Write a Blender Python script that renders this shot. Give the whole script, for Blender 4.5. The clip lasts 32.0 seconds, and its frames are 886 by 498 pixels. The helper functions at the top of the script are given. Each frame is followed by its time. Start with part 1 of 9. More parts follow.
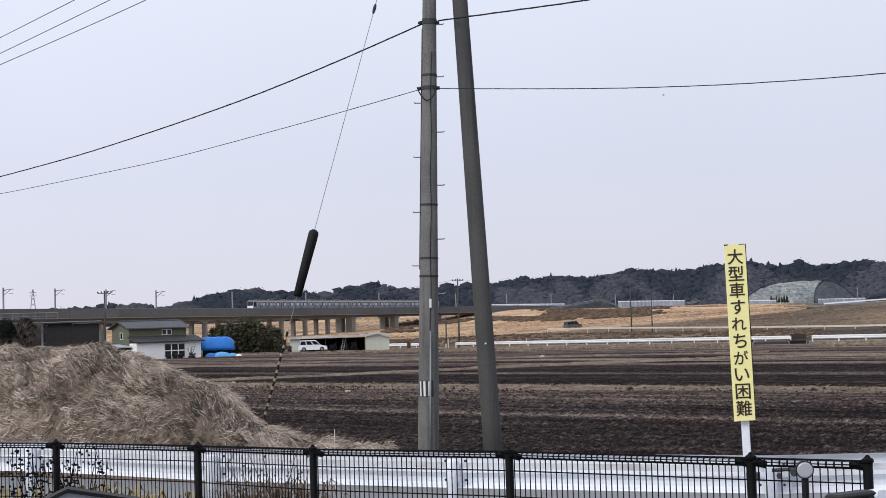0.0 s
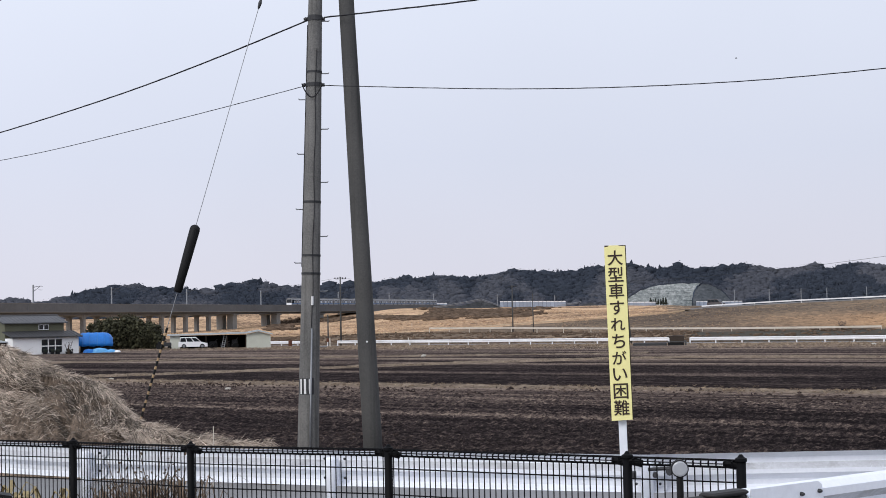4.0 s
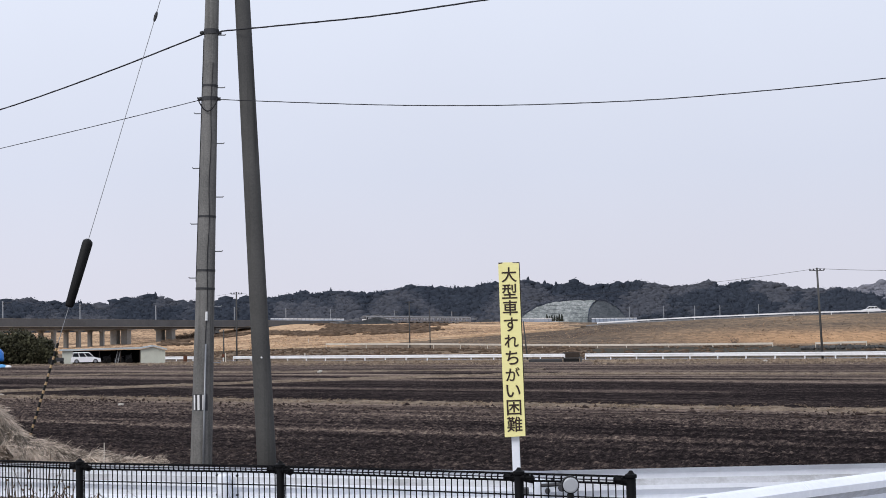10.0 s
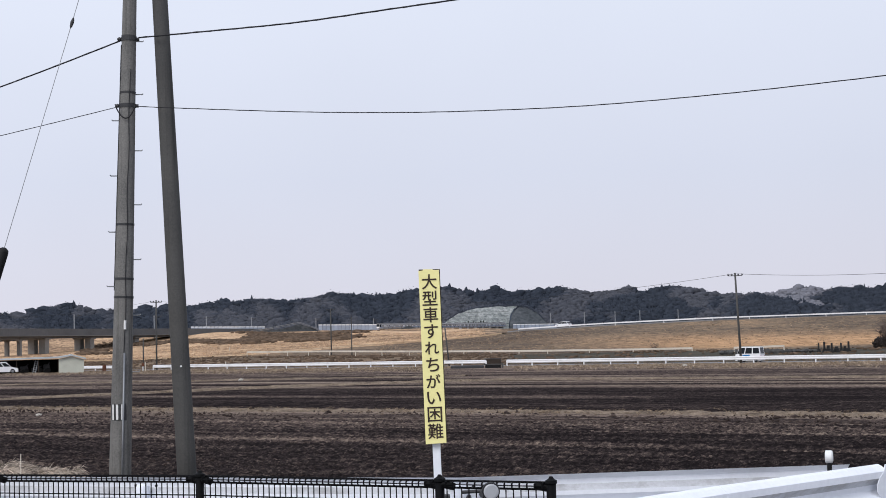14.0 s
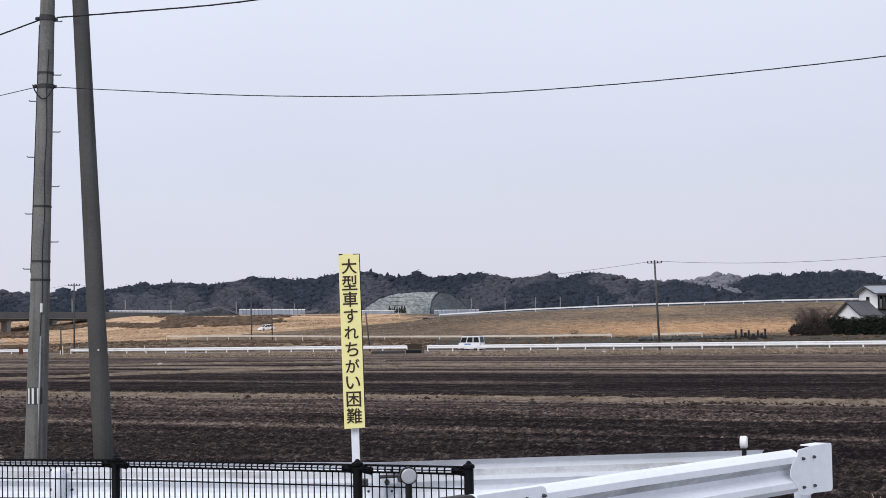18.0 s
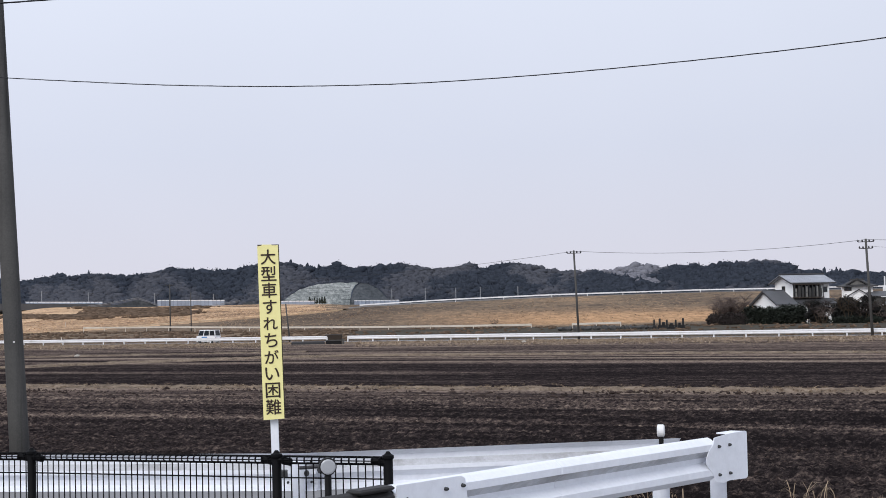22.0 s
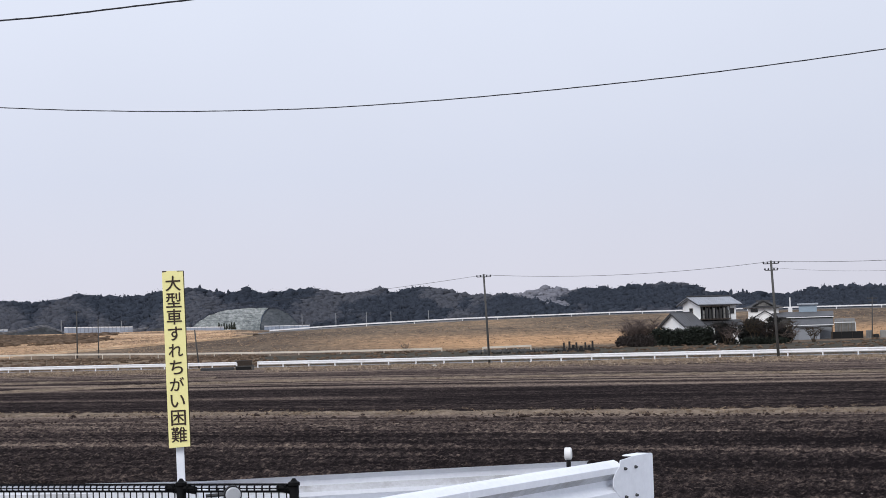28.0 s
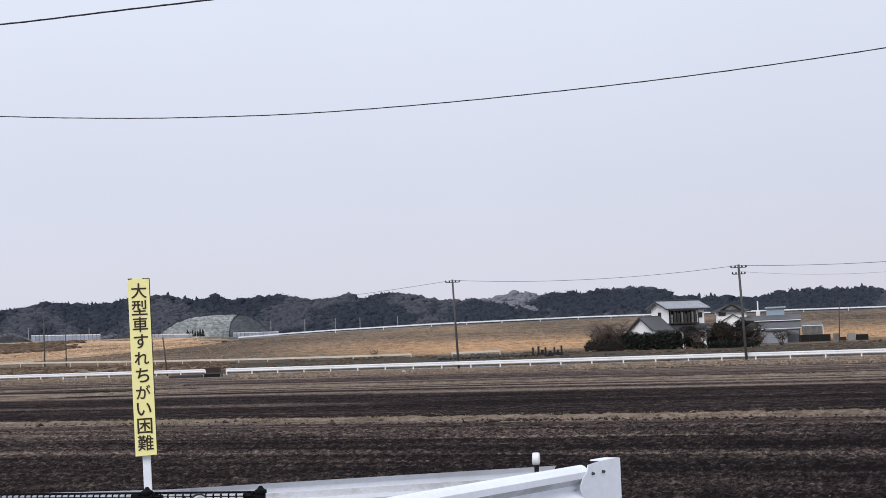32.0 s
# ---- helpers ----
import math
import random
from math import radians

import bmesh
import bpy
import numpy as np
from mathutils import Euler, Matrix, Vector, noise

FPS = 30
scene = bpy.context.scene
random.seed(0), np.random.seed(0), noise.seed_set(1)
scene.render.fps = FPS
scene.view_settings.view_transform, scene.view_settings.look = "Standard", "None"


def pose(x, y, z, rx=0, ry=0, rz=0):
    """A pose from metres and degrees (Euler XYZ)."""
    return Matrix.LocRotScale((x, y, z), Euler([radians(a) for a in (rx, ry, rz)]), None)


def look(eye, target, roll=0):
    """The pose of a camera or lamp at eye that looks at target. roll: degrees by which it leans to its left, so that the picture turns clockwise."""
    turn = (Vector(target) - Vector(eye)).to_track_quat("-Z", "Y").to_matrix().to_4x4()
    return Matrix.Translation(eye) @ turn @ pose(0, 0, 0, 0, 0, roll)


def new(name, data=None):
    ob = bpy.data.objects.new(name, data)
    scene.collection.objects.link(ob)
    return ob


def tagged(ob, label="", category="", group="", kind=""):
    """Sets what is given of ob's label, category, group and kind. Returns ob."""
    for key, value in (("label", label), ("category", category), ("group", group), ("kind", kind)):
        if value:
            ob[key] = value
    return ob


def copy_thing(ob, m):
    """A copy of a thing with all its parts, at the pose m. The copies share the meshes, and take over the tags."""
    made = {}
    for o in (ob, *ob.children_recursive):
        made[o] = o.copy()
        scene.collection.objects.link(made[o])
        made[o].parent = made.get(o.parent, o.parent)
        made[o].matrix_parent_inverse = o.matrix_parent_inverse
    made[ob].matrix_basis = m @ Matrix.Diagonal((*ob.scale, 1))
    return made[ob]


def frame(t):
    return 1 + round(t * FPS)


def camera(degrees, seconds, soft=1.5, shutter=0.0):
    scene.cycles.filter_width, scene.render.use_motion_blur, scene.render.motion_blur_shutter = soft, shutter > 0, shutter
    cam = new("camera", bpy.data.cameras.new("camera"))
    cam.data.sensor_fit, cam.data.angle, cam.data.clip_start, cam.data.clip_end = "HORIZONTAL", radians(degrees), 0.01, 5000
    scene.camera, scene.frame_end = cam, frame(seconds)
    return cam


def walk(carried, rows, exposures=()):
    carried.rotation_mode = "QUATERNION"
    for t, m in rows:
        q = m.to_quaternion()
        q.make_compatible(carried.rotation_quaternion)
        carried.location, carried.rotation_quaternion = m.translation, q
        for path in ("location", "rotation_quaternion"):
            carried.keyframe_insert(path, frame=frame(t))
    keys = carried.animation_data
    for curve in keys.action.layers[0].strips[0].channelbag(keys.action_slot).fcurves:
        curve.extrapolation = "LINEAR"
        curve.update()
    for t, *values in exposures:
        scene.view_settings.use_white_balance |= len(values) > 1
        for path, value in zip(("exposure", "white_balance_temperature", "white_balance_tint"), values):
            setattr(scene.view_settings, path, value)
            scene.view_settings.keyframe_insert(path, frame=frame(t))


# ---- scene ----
EYE = 3.5
cam = camera(30.67, 32.0, soft=0.9)
# seconds, metres from the first eye, then yaw, pitch and lean to the right in degrees
ROWS = [
    (0, -0.000, -0.000, 0.000, 0.000, 2.684, 1.800),
    (0.5, -0.007, -0.013, 0.002, -0.491, 2.699, 1.778),
    (1, -0.003, -0.006, -0.003, -0.963, 2.698, 1.706),
    (1.5, -0.006, -0.007, -0.004, -1.423, 2.673, 1.653),
    (2, 0.001, 0.000, -0.001, -1.898, 2.649, 1.642),
    (2.5, 0.002, 0.003, -0.001, -2.445, 2.572, 1.521),
    (3, 0.001, -0.001, -0.006, -3.026, 2.514, 1.436),
    (3.5, 0.003, -0.001, -0.007, -3.607, 2.492, 1.297),
    (4, 0.008, 0.006, -0.008, -4.141, 2.534, 1.180),
    (4.5, 0.013, -0.001, -0.005, -4.563, 2.616, 1.119),
    (6.5, 0.028, 0.013, -0.009, -5.704, 2.863, 0.886),
    (7, 0.029, 0.007, -0.009, -6.042, 2.914, 0.886),
    (7.5, 0.032, 0.007, -0.007, -6.381, 2.997, 0.916),
    (8, 0.028, 0.001, -0.006, -6.714, 3.082, 0.897),
    (8.5, 0.024, 0.004, -0.006, -7.032, 3.150, 0.899),
    (9, 0.026, -0.001, -0.005, -7.315, 3.153, 0.878),
    (9.5, 0.031, 0.006, -0.007, -7.558, 3.105, 0.899),
    (10, 0.034, -0.002, -0.005, -7.787, 3.028, 0.988),
    (10.5, 0.036, 0.005, -0.005, -8.016, 2.989, 1.036),
    (11, 0.034, 0.005, -0.009, -8.326, 2.991, 1.123),
    (11.5, 0.040, 0.006, -0.004, -8.710, 3.005, 1.216),
    (12, 0.041, 0.006, -0.006, -9.155, 3.027, 1.265),
    (12.5, 0.047, 0.005, -0.003, -9.588, 3.050, 1.378),
    (13, 0.047, 0.002, -0.005, -9.958, 3.092, 1.436),
    (13.5, 0.044, -0.005, -0.004, -10.276, 3.145, 1.420),
    (14, 0.047, 0.006, -0.003, -10.582, 3.213, 1.391),
    (14.5, 0.053, 0.014, -0.006, -10.888, 3.249, 1.366),
    (16.5, 0.052, 0.010, -0.005, -11.997, 3.173, 1.062),
    (17, 0.055, 0.011, -0.005, -12.369, 3.058, 1.032),
    (17.5, 0.057, 0.008, -0.006, -12.840, 2.859, 1.009),
    (18, 0.061, 0.007, -0.008, -13.352, 2.638, 1.076),
    (18.5, 0.064, 0.003, -0.009, -13.847, 2.454, 1.157),
    (19, 0.067, 0.000, -0.005, -14.357, 2.285, 1.314),
    (19.5, 0.074, -0.001, -0.004, -14.845, 2.125, 1.477),
    (20, 0.082, 0.006, -0.007, -15.292, 1.969, 1.588),
    (20.5, 0.084, 0.011, -0.011, -15.627, 1.867, 1.560),
    (21, 0.077, 0.006, -0.013, -15.857, 1.873, 1.485),
    (21.5, 0.073, 0.001, -0.010, -16.026, 2.014, 1.368),
    (22, 0.065, -0.008, -0.007, -16.176, 2.240, 1.260),
    (22.5, 0.065, -0.003, -0.003, -16.349, 2.432, 1.203),
    (23, 0.067, 0.002, -0.005, -16.567, 2.514, 1.244),
    (23.5, 0.077, 0.008, -0.007, -16.840, 2.499, 1.342),
    (24, 0.093, 0.005, -0.004, -17.157, 2.435, 1.490),
    (24.5, 0.094, 0.004, -0.006, -17.490, 2.419, 1.617),
    (25, 0.090, 0.002, -0.004, -17.782, 2.486, 1.679),
    (25.5, 0.097, -0.001, -0.003, -18.050, 2.606, 1.725),
    (27.5, 0.099, -0.015, -0.001, -19.166, 3.011, 1.818),
    (28, 0.099, -0.013, -0.003, -19.380, 3.016, 1.767),
    (28.5, 0.101, 0.004, -0.001, -19.567, 2.982, 1.693),
    (29, 0.097, 0.001, -0.003, -19.740, 2.935, 1.580),
    (29.5, 0.102, -0.004, -0.002, -19.893, 2.913, 1.553),
    (30, 0.102, -0.020, -0.001, -20.049, 2.935, 1.576),
    (30.5, 0.111, -0.008, -0.003, -20.147, 2.953, 1.686),
    (31, 0.114, -0.011, -0.001, -20.235, 2.978, 1.833),
    (31.5, 0.115, -0.008, -0.002, -20.352, 3.029, 1.996),
    (32, 0.119, -0.011, -0.001, -20.496, 3.176, 2.137),
]
walk(cam, [(t, pose(x, y, EYE + z, 90 + pitch, 0, yaw) @ pose(0, 0, 0, 0, 0, -lean)) for t, x, y, z, yaw, pitch, lean in ROWS])

# ---- light ----
SUN_EL, SUN_AZ = 36.0, 222.0
world = bpy.data.worlds.new("overcast_sky")
scene.world = world
world.use_nodes = True
wt = world.node_tree
wt.nodes.clear()
w_out = wt.nodes.new("ShaderNodeOutputWorld")
w_bg = wt.nodes.new("ShaderNodeBackground")
w_sky = wt.nodes.new("ShaderNodeTexSky")
w_sky.sky_type, w_sky.sun_disc = "NISHITA", False
w_sky.sun_elevation, w_sky.sun_rotation = radians(SUN_EL), radians(SUN_AZ)
w_sky.dust_density = 4.0
w_scale = wt.nodes.new("ShaderNodeVectorMath")
w_scale.operation = "SCALE"
w_scale.inputs["Scale"].default_value = 0.08
wt.links.new(w_sky.outputs[0], w_scale.inputs[0])
# the cloud deck: an even grey-white layer with soft mottling, a little warmer near the horizon
w_geo = wt.nodes.new("ShaderNodeTexCoord")
w_sep = wt.nodes.new("ShaderNodeSeparateXYZ")
wt.links.new(w_geo.outputs["Generated"], w_sep.inputs[0])
w_ramp = wt.nodes.new("ShaderNodeValToRGB")
cr = w_ramp.color_ramp
cr.elements[0].position, cr.elements[0].color = 0.0, (0.755, 0.745, 0.845, 1)
cr.elements[1].position, cr.elements[1].color = 1.0, (0.98, 1.05, 1.22, 1)
e = cr.elements.new(0.10)
e.color = (0.725, 0.765, 0.905, 1)
e = cr.elements.new(0.20)
e.color = (0.795, 0.845, 0.985, 1)
wt.links.new(w_sep.outputs["Z"], w_ramp.inputs[0])
w_noise = wt.nodes.new("ShaderNodeTexNoise")
w_noise.inputs["Scale"].default_value = 3.5
w_noise.inputs["Detail"].default_value = 4.0
wt.links.new(w_geo.outputs["Generated"], w_noise.inputs["Vector"])
w_nr = wt.nodes.new("ShaderNodeMapRange")
w_nr.inputs["To Min"].default_value, w_nr.inputs["To Max"].default_value = 0.94, 1.05
wt.links.new(w_noise.outputs["Fac"], w_nr.inputs["Value"])
# the deck is a little brighter on the sun's side
w_dot = wt.nodes.new("ShaderNodeVectorMath")
w_dot.operation = "DOT_PRODUCT"
w_dot.inputs[1].default_value = (-0.95, 0.1, 0.3)
wt.links.new(w_geo.outputs["Generated"], w_dot.inputs[0])
w_side = wt.nodes.new("ShaderNodeMath")
w_side.operation = "MULTIPLY_ADD"
w_side.inputs[1].default_value = 0.13
wt.links.new(w_dot.outputs["Value"], w_side.inputs[0])
wt.links.new(w_nr.outputs[0], w_side.inputs[2])
w_cl = wt.nodes.new("ShaderNodeVectorMath")
w_cl.operation = "SCALE"
wt.links.new(w_ramp.outputs[0], w_cl.inputs[0])
wt.links.new(w_side.outputs[0], w_cl.inputs["Scale"])
w_mix = wt.nodes.new("ShaderNodeMix")
w_mix.data_type = "RGBA"
w_mix.inputs[0].default_value = 0.93
wt.links.new(w_scale.outputs[0], w_mix.inputs[6])
wt.links.new(w_cl.outputs[0], w_mix.inputs[7])
wt.links.new(w_mix.outputs[2], w_bg.inputs["Color"])
w_bg.inputs["Strength"].default_value = 1.0
wt.links.new(w_bg.outputs[0], w_out.inputs["Surface"])

sun_data = bpy.data.lights.new("sun", "SUN")
sun_data.energy, sun_data.angle, sun_data.color = 1.4, radians(25), (1.0, 0.97, 0.93)
sun = new("sun", sun_data)
sun_dir = Vector((math.sin(radians(SUN_AZ)) * math.cos(radians(SUN_EL)), math.cos(radians(SUN_AZ)) * math.cos(radians(SUN_EL)), math.sin(radians(SUN_EL))))
sun.matrix_basis = look(sun_dir * 50, (0, 0, 0))
scene.view_settings.exposure = 0.0


# ---- materials ----
def lin(r, g, b):
    return tuple(((c / 255) / 12.92 if c / 255 <= 0.04045 else ((c / 255 + 0.055) / 1.055) ** 2.4) for c in (r, g, b)) + (1.0,)


def node(nt, kind, **inputs):
    n = nt.nodes.new(kind)
    for k, v in inputs.items():
        n.inputs[k.replace("_", " ")].default_value = v
    return n


def material(name, color, color2=None, rough=0.7, metal=0.0, scale=4.0, fine=40.0, bump=0.2, bump_scale=None, vary="none", amount=0.5, dirt=None, dirt_amount=0.4, spread=0.25, runs=0.0):
    """Two colours mixed by a coarse and a fine noise, fine bump, optional dirt patches, optional change from piece to piece; runs: dirt drawn out downwards."""
    m = bpy.data.materials.new(name)
    m.use_nodes = True
    nt = m.node_tree
    bsdf = nt.nodes["Principled BSDF"]
    color2 = color2 or tuple(c * 0.72 for c in color[:3]) + (1,)
    geo = nt.nodes.new("ShaderNodeTexCoord")
    src = geo.outputs["Object"]
    big = node(nt, "ShaderNodeTexNoise", Scale=scale, Detail=5.0, Roughness=0.6)
    small = node(nt, "ShaderNodeTexNoise", Scale=fine, Detail=3.0, Roughness=0.65)
    nt.links.new(src, big.inputs["Vector"])
    nt.links.new(src, small.inputs["Vector"])
    add = nt.nodes.new("ShaderNodeMath")
    add.operation = "MULTIPLY_ADD"
    nt.links.new(small.outputs["Fac"], add.inputs[0])
    add.inputs[1].default_value = 0.5
    half = nt.nodes.new("ShaderNodeMath")
    half.operation = "MULTIPLY"
    half.inputs[1].default_value = 0.5
    nt.links.new(big.outputs["Fac"], half.inputs[0])
    nt.links.new(half.outputs[0], add.inputs[2])
    rng = nt.nodes.new("ShaderNodeMapRange")
    rng.inputs["From Min"].default_value, rng.inputs["From Max"].default_value = 0.5 - spread, 0.5 + spread
    nt.links.new(add.outputs[0], rng.inputs["Value"])
    mix = nt.nodes.new("ShaderNodeMix")
    mix.data_type = "RGBA"
    mix.inputs[6].default_value, mix.inputs[7].default_value = color2, color
    nt.links.new(rng.outputs[0], mix.inputs[0])
    out = mix.outputs[2]
    if dirt:
        dn = node(nt, "ShaderNodeTexNoise", Scale=scale * 0.4, Detail=6.0, Roughness=0.7)
        if runs:
            mp = nt.nodes.new("ShaderNodeMapping")
            mp.inputs["Scale"].default_value = (runs, runs, 0.35)
            nt.links.new(src, mp.inputs["Vector"])
            nt.links.new(mp.outputs[0], dn.inputs["Vector"])
        else:
            nt.links.new(src, dn.inputs["Vector"])
        dr = nt.nodes.new("ShaderNodeMapRange")
        dr.inputs["From Min"].default_value, dr.inputs["From Max"].default_value = 0.5, 0.68
        dr.inputs["To Max"].default_value = dirt_amount
        nt.links.new(dn.outputs["Fac"], dr.inputs["Value"])
        dm = nt.nodes.new("ShaderNodeMix")
        dm.data_type = "RGBA"
        nt.links.new(dr.outputs[0], dm.inputs[0])
        nt.links.new(out, dm.inputs[6])
        dm.inputs[7].default_value = dirt
        out = dm.outputs[2]
    if vary != "none":
        if vary == "object":
            rn = nt.nodes.new("ShaderNodeObjectInfo").outputs["Random"]
        else:
            rn = nt.nodes.new("ShaderNodeNewGeometry").outputs["Random Per Island"]
        vr = nt.nodes.new("ShaderNodeMapRange")
        vr.inputs["To Min"].default_value, vr.inputs["To Max"].default_value = 1 - amount, 1 + amount
        nt.links.new(rn, vr.inputs["Value"])
        sc = nt.nodes.new("ShaderNodeVectorMath")
        sc.operation = "SCALE"
        nt.links.new(out, sc.inputs[0])
        nt.links.new(vr.outputs[0], sc.inputs["Scale"])
        out = sc.outputs[0]
    nt.links.new(out, bsdf.inputs["Base Color"])
    bsdf.inputs["Roughness"].default_value = rough
    bsdf.inputs["Metallic"].default_value = metal
    bsdf.inputs["Specular IOR Level"].default_value = 0.02 if rough > 0.89 else 0.3 if rough > 0.5 else 0.5
    if bump:
        bn = nt.nodes.new("ShaderNodeBump")
        bn.inputs["Strength"].default_value = bump
        bn.inputs["Distance"].default_value = 0.02 if not bump_scale else bump_scale
        nt.links.new(add.outputs[0], bn.inputs["Height"])
        nt.links.new(bn.outputs[0], bsdf.inputs["Normal"])
    return m


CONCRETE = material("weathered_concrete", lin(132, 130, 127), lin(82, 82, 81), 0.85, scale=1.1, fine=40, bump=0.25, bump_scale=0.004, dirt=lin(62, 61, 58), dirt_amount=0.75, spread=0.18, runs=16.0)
# Shaded copy of the concrete: the darkening is put into its colours.
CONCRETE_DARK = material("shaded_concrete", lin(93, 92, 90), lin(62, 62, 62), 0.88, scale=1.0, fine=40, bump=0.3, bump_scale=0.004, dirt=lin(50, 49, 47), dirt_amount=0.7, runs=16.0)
CONCRETE_FAR = material("viaduct_concrete", lin(150, 148, 144), lin(122, 121, 119), 0.9, scale=0.12, fine=1.2, bump=0.3, bump_scale=0.05, dirt=lin(98, 97, 95), dirt_amount=0.6)
PARAPET = material("stained_parapet_concrete", lin(112, 113, 114), lin(92, 93, 95), 0.9, scale=0.1, fine=0.9, bump=0.3, bump_scale=0.05, dirt=lin(80, 81, 82), dirt_amount=0.6)
WHITE_STEEL = material("white_painted_steel", lin(246, 249, 255), lin(228, 231, 239), 0.4, scale=1.2, fine=25, bump=0.06, bump_scale=0.002, dirt=lin(168, 168, 170), dirt_amount=0.28)
RAIL_SHADE_GRIME = material("shaded_grimy_white_steel", lin(214, 216, 221), lin(176, 177, 180), 0.5, scale=2.5, fine=30, bump=0.06, bump_scale=0.002, dirt=lin(112, 108, 104), dirt_amount=0.8)
WHITE_RAIL_FAR = material("white_rail_paint", lin(240, 240, 242), lin(222, 223, 226), 0.5, scale=0.5, fine=8, bump=0.05, dirt=lin(170, 165, 158), dirt_amount=0.35)
CREAM_RAIL = material("cream_rail_paint", lin(218, 209, 196), lin(196, 186, 172), 0.6, scale=0.5, fine=8, bump=0.05, dirt=lin(150, 138, 124), dirt_amount=0.4)
BROWN_RAIL = material("dark_brown_rail_paint", lin(50, 48, 48), lin(38, 37, 38), 0.65, scale=2, fine=40, bump=0.05, bump_scale=0.002)
BLACK_WIRE = material("black_fence_coating", lin(13, 13, 15), lin(8, 8, 10), 0.6, scale=5, fine=60, bump=0.0)
BLACK_WIRE.node_tree.nodes["Principled BSDF"].inputs["Specular IOR Level"].default_value = 0.1
BLACK_RUBBER = material("black_plastic", lin(15, 15, 17), lin(10, 10, 11), 0.65, scale=5, fine=60, bump=0.05)
GALV = material("galvanised_steel", lin(150, 152, 155), lin(118, 120, 124), 0.45, 0.6, scale=8, fine=80, bump=0.05)
DARK_STEEL = material("dark_weathered_steel", lin(70, 70, 72), lin(50, 50, 52), 0.6, 0.2, scale=6, fine=60, bump=0.1)
BOLT = material("dark_bolt_steel", lin(60, 62, 64), lin(42, 43, 45), 0.5, 0.4, scale=20, fine=200, bump=0.05)
CABLE = material("black_cable", lin(38, 38, 42), lin(28, 28, 31), 0.6, scale=10, fine=100, bump=0.05)
YELLOW = material("yellow_sign_paint", lin(246, 238, 170), lin(240, 230, 156), 0.5, scale=3, fine=30, bump=0.03, dirt=lin(214, 202, 128), dirt_amount=0.35)
INK = material("dark_brown_sign_ink", lin(58, 44, 36), lin(48, 36, 30), 0.6, scale=6, fine=60, bump=0.0)
YELLOW_STRIPE = material("faded_yellow_plastic", lin(182, 152, 112), lin(150, 124, 92), 0.5, scale=6, fine=60, bump=0.0)
ASPHALT = material("pale_grey_asphalt", lin(146, 146, 147), lin(122, 122, 124), 0.92, scale=0.6, fine=30, bump=0.4, bump_scale=0.004, dirt=lin(112, 108, 104), dirt_amount=0.4)
ROAD_PAINT = material("white_road_paint", lin(226, 226, 224), lin(198, 198, 196), 0.8, scale=2, fine=30, bump=0.1)
REFLECTOR = material("pale_grey_reflector", lin(176, 178, 182), lin(160, 163, 168), 0.25, scale=20, fine=200, bump=0.1)
WHITE_PLASTIC = material("white_plastic", lin(236, 236, 236), lin(216, 216, 216), 0.5, scale=6, fine=60, bump=0.0)
WHITE_WALL = material("white_wall_paint", lin(248, 248, 248), lin(236, 236, 235), 0.8, scale=0.3, fine=4, bump=0.1, dirt=lin(206, 203, 198), dirt_amount=0.3)
CREAM_WALL = material("cream_metal_siding", lin(206, 208, 196), lin(188, 190, 178), 0.6, scale=0.4, fine=5, bump=0.1, dirt=lin(150, 148, 140), dirt_amount=0.3)
GREEN_WALL = material("olive_grey_siding", lin(106, 106, 88), lin(90, 90, 74), 0.75, scale=0.4, fine=5, bump=0.1)
ROOF_DARK = material("charcoal_roof_metal", lin(66, 66, 68), lin(52, 52, 54), 0.6, scale=0.4, fine=6, bump=0.15)
ROOF_GREY = material("grey_roof_tiles", lin(172, 175, 182), lin(140, 143, 150), 0.6, scale=0.5, fine=6, bump=0.2, dirt=lin(92, 94, 94), dirt_amount=0.4, vary="object", amount=0.12)
ROOF_TIN = material("pale_green_tin_roof", lin(190, 198, 200), lin(160, 168, 172), 0.6, 0.0, scale=0.5, fine=6, bump=0.1)
TIN_GREY = material("grey_weathered_sheet", lin(152, 156, 162), lin(124, 128, 134), 0.55, scale=0.5, fine=6, bump=0.1, dirt=lin(98, 96, 94), dirt_amount=0.4)
TIN_BLUE = material("pale_blue_grey_sheet", lin(150, 166, 180), lin(128, 144, 158), 0.5, scale=0.5, fine=6, bump=0.1)
SHED_ROOF = material("dull_grey_shed_roof", lin(100, 101, 104), lin(76, 77, 80), 0.65, scale=0.5, fine=6, bump=0.1, dirt=lin(78, 76, 74), dirt_amount=0.4)
TARP = material("blue_tarpaulin", lin(24, 128, 214), lin(12, 96, 178), 0.45, scale=1.2, fine=6, bump=0.5, bump_scale=0.06)
TARP_PALE = material("pale_blue_tarpaulin", lin(120, 190, 236), lin(60, 140, 208), 0.5, scale=1.6, fine=7, bump=0.6, bump_scale=0.08)
WINDOW = material("dark_window_glass", lin(40, 46, 52), lin(24, 28, 32), 0.08, scale=0.6, fine=3, bump=0.0)
INTERIOR = material("dark_interior", lin(34, 33, 33), lin(20, 20, 20), 0.9, scale=0.6, fine=4, bump=0.1)
RUST = material("rusty_steel", lin(112, 70, 50), lin(74, 48, 38), 0.8, scale=3, fine=30, bump=0.2)
PALE_STONE = material("pale_field_stone", lin(200, 194, 184), lin(160, 154, 146), 0.8, scale=3, fine=30, bump=0.3)
WOOD = material("weathered_wood", lin(112, 96, 80), lin(84, 72, 60), 0.85, scale=1.5, fine=20, bump=0.2)
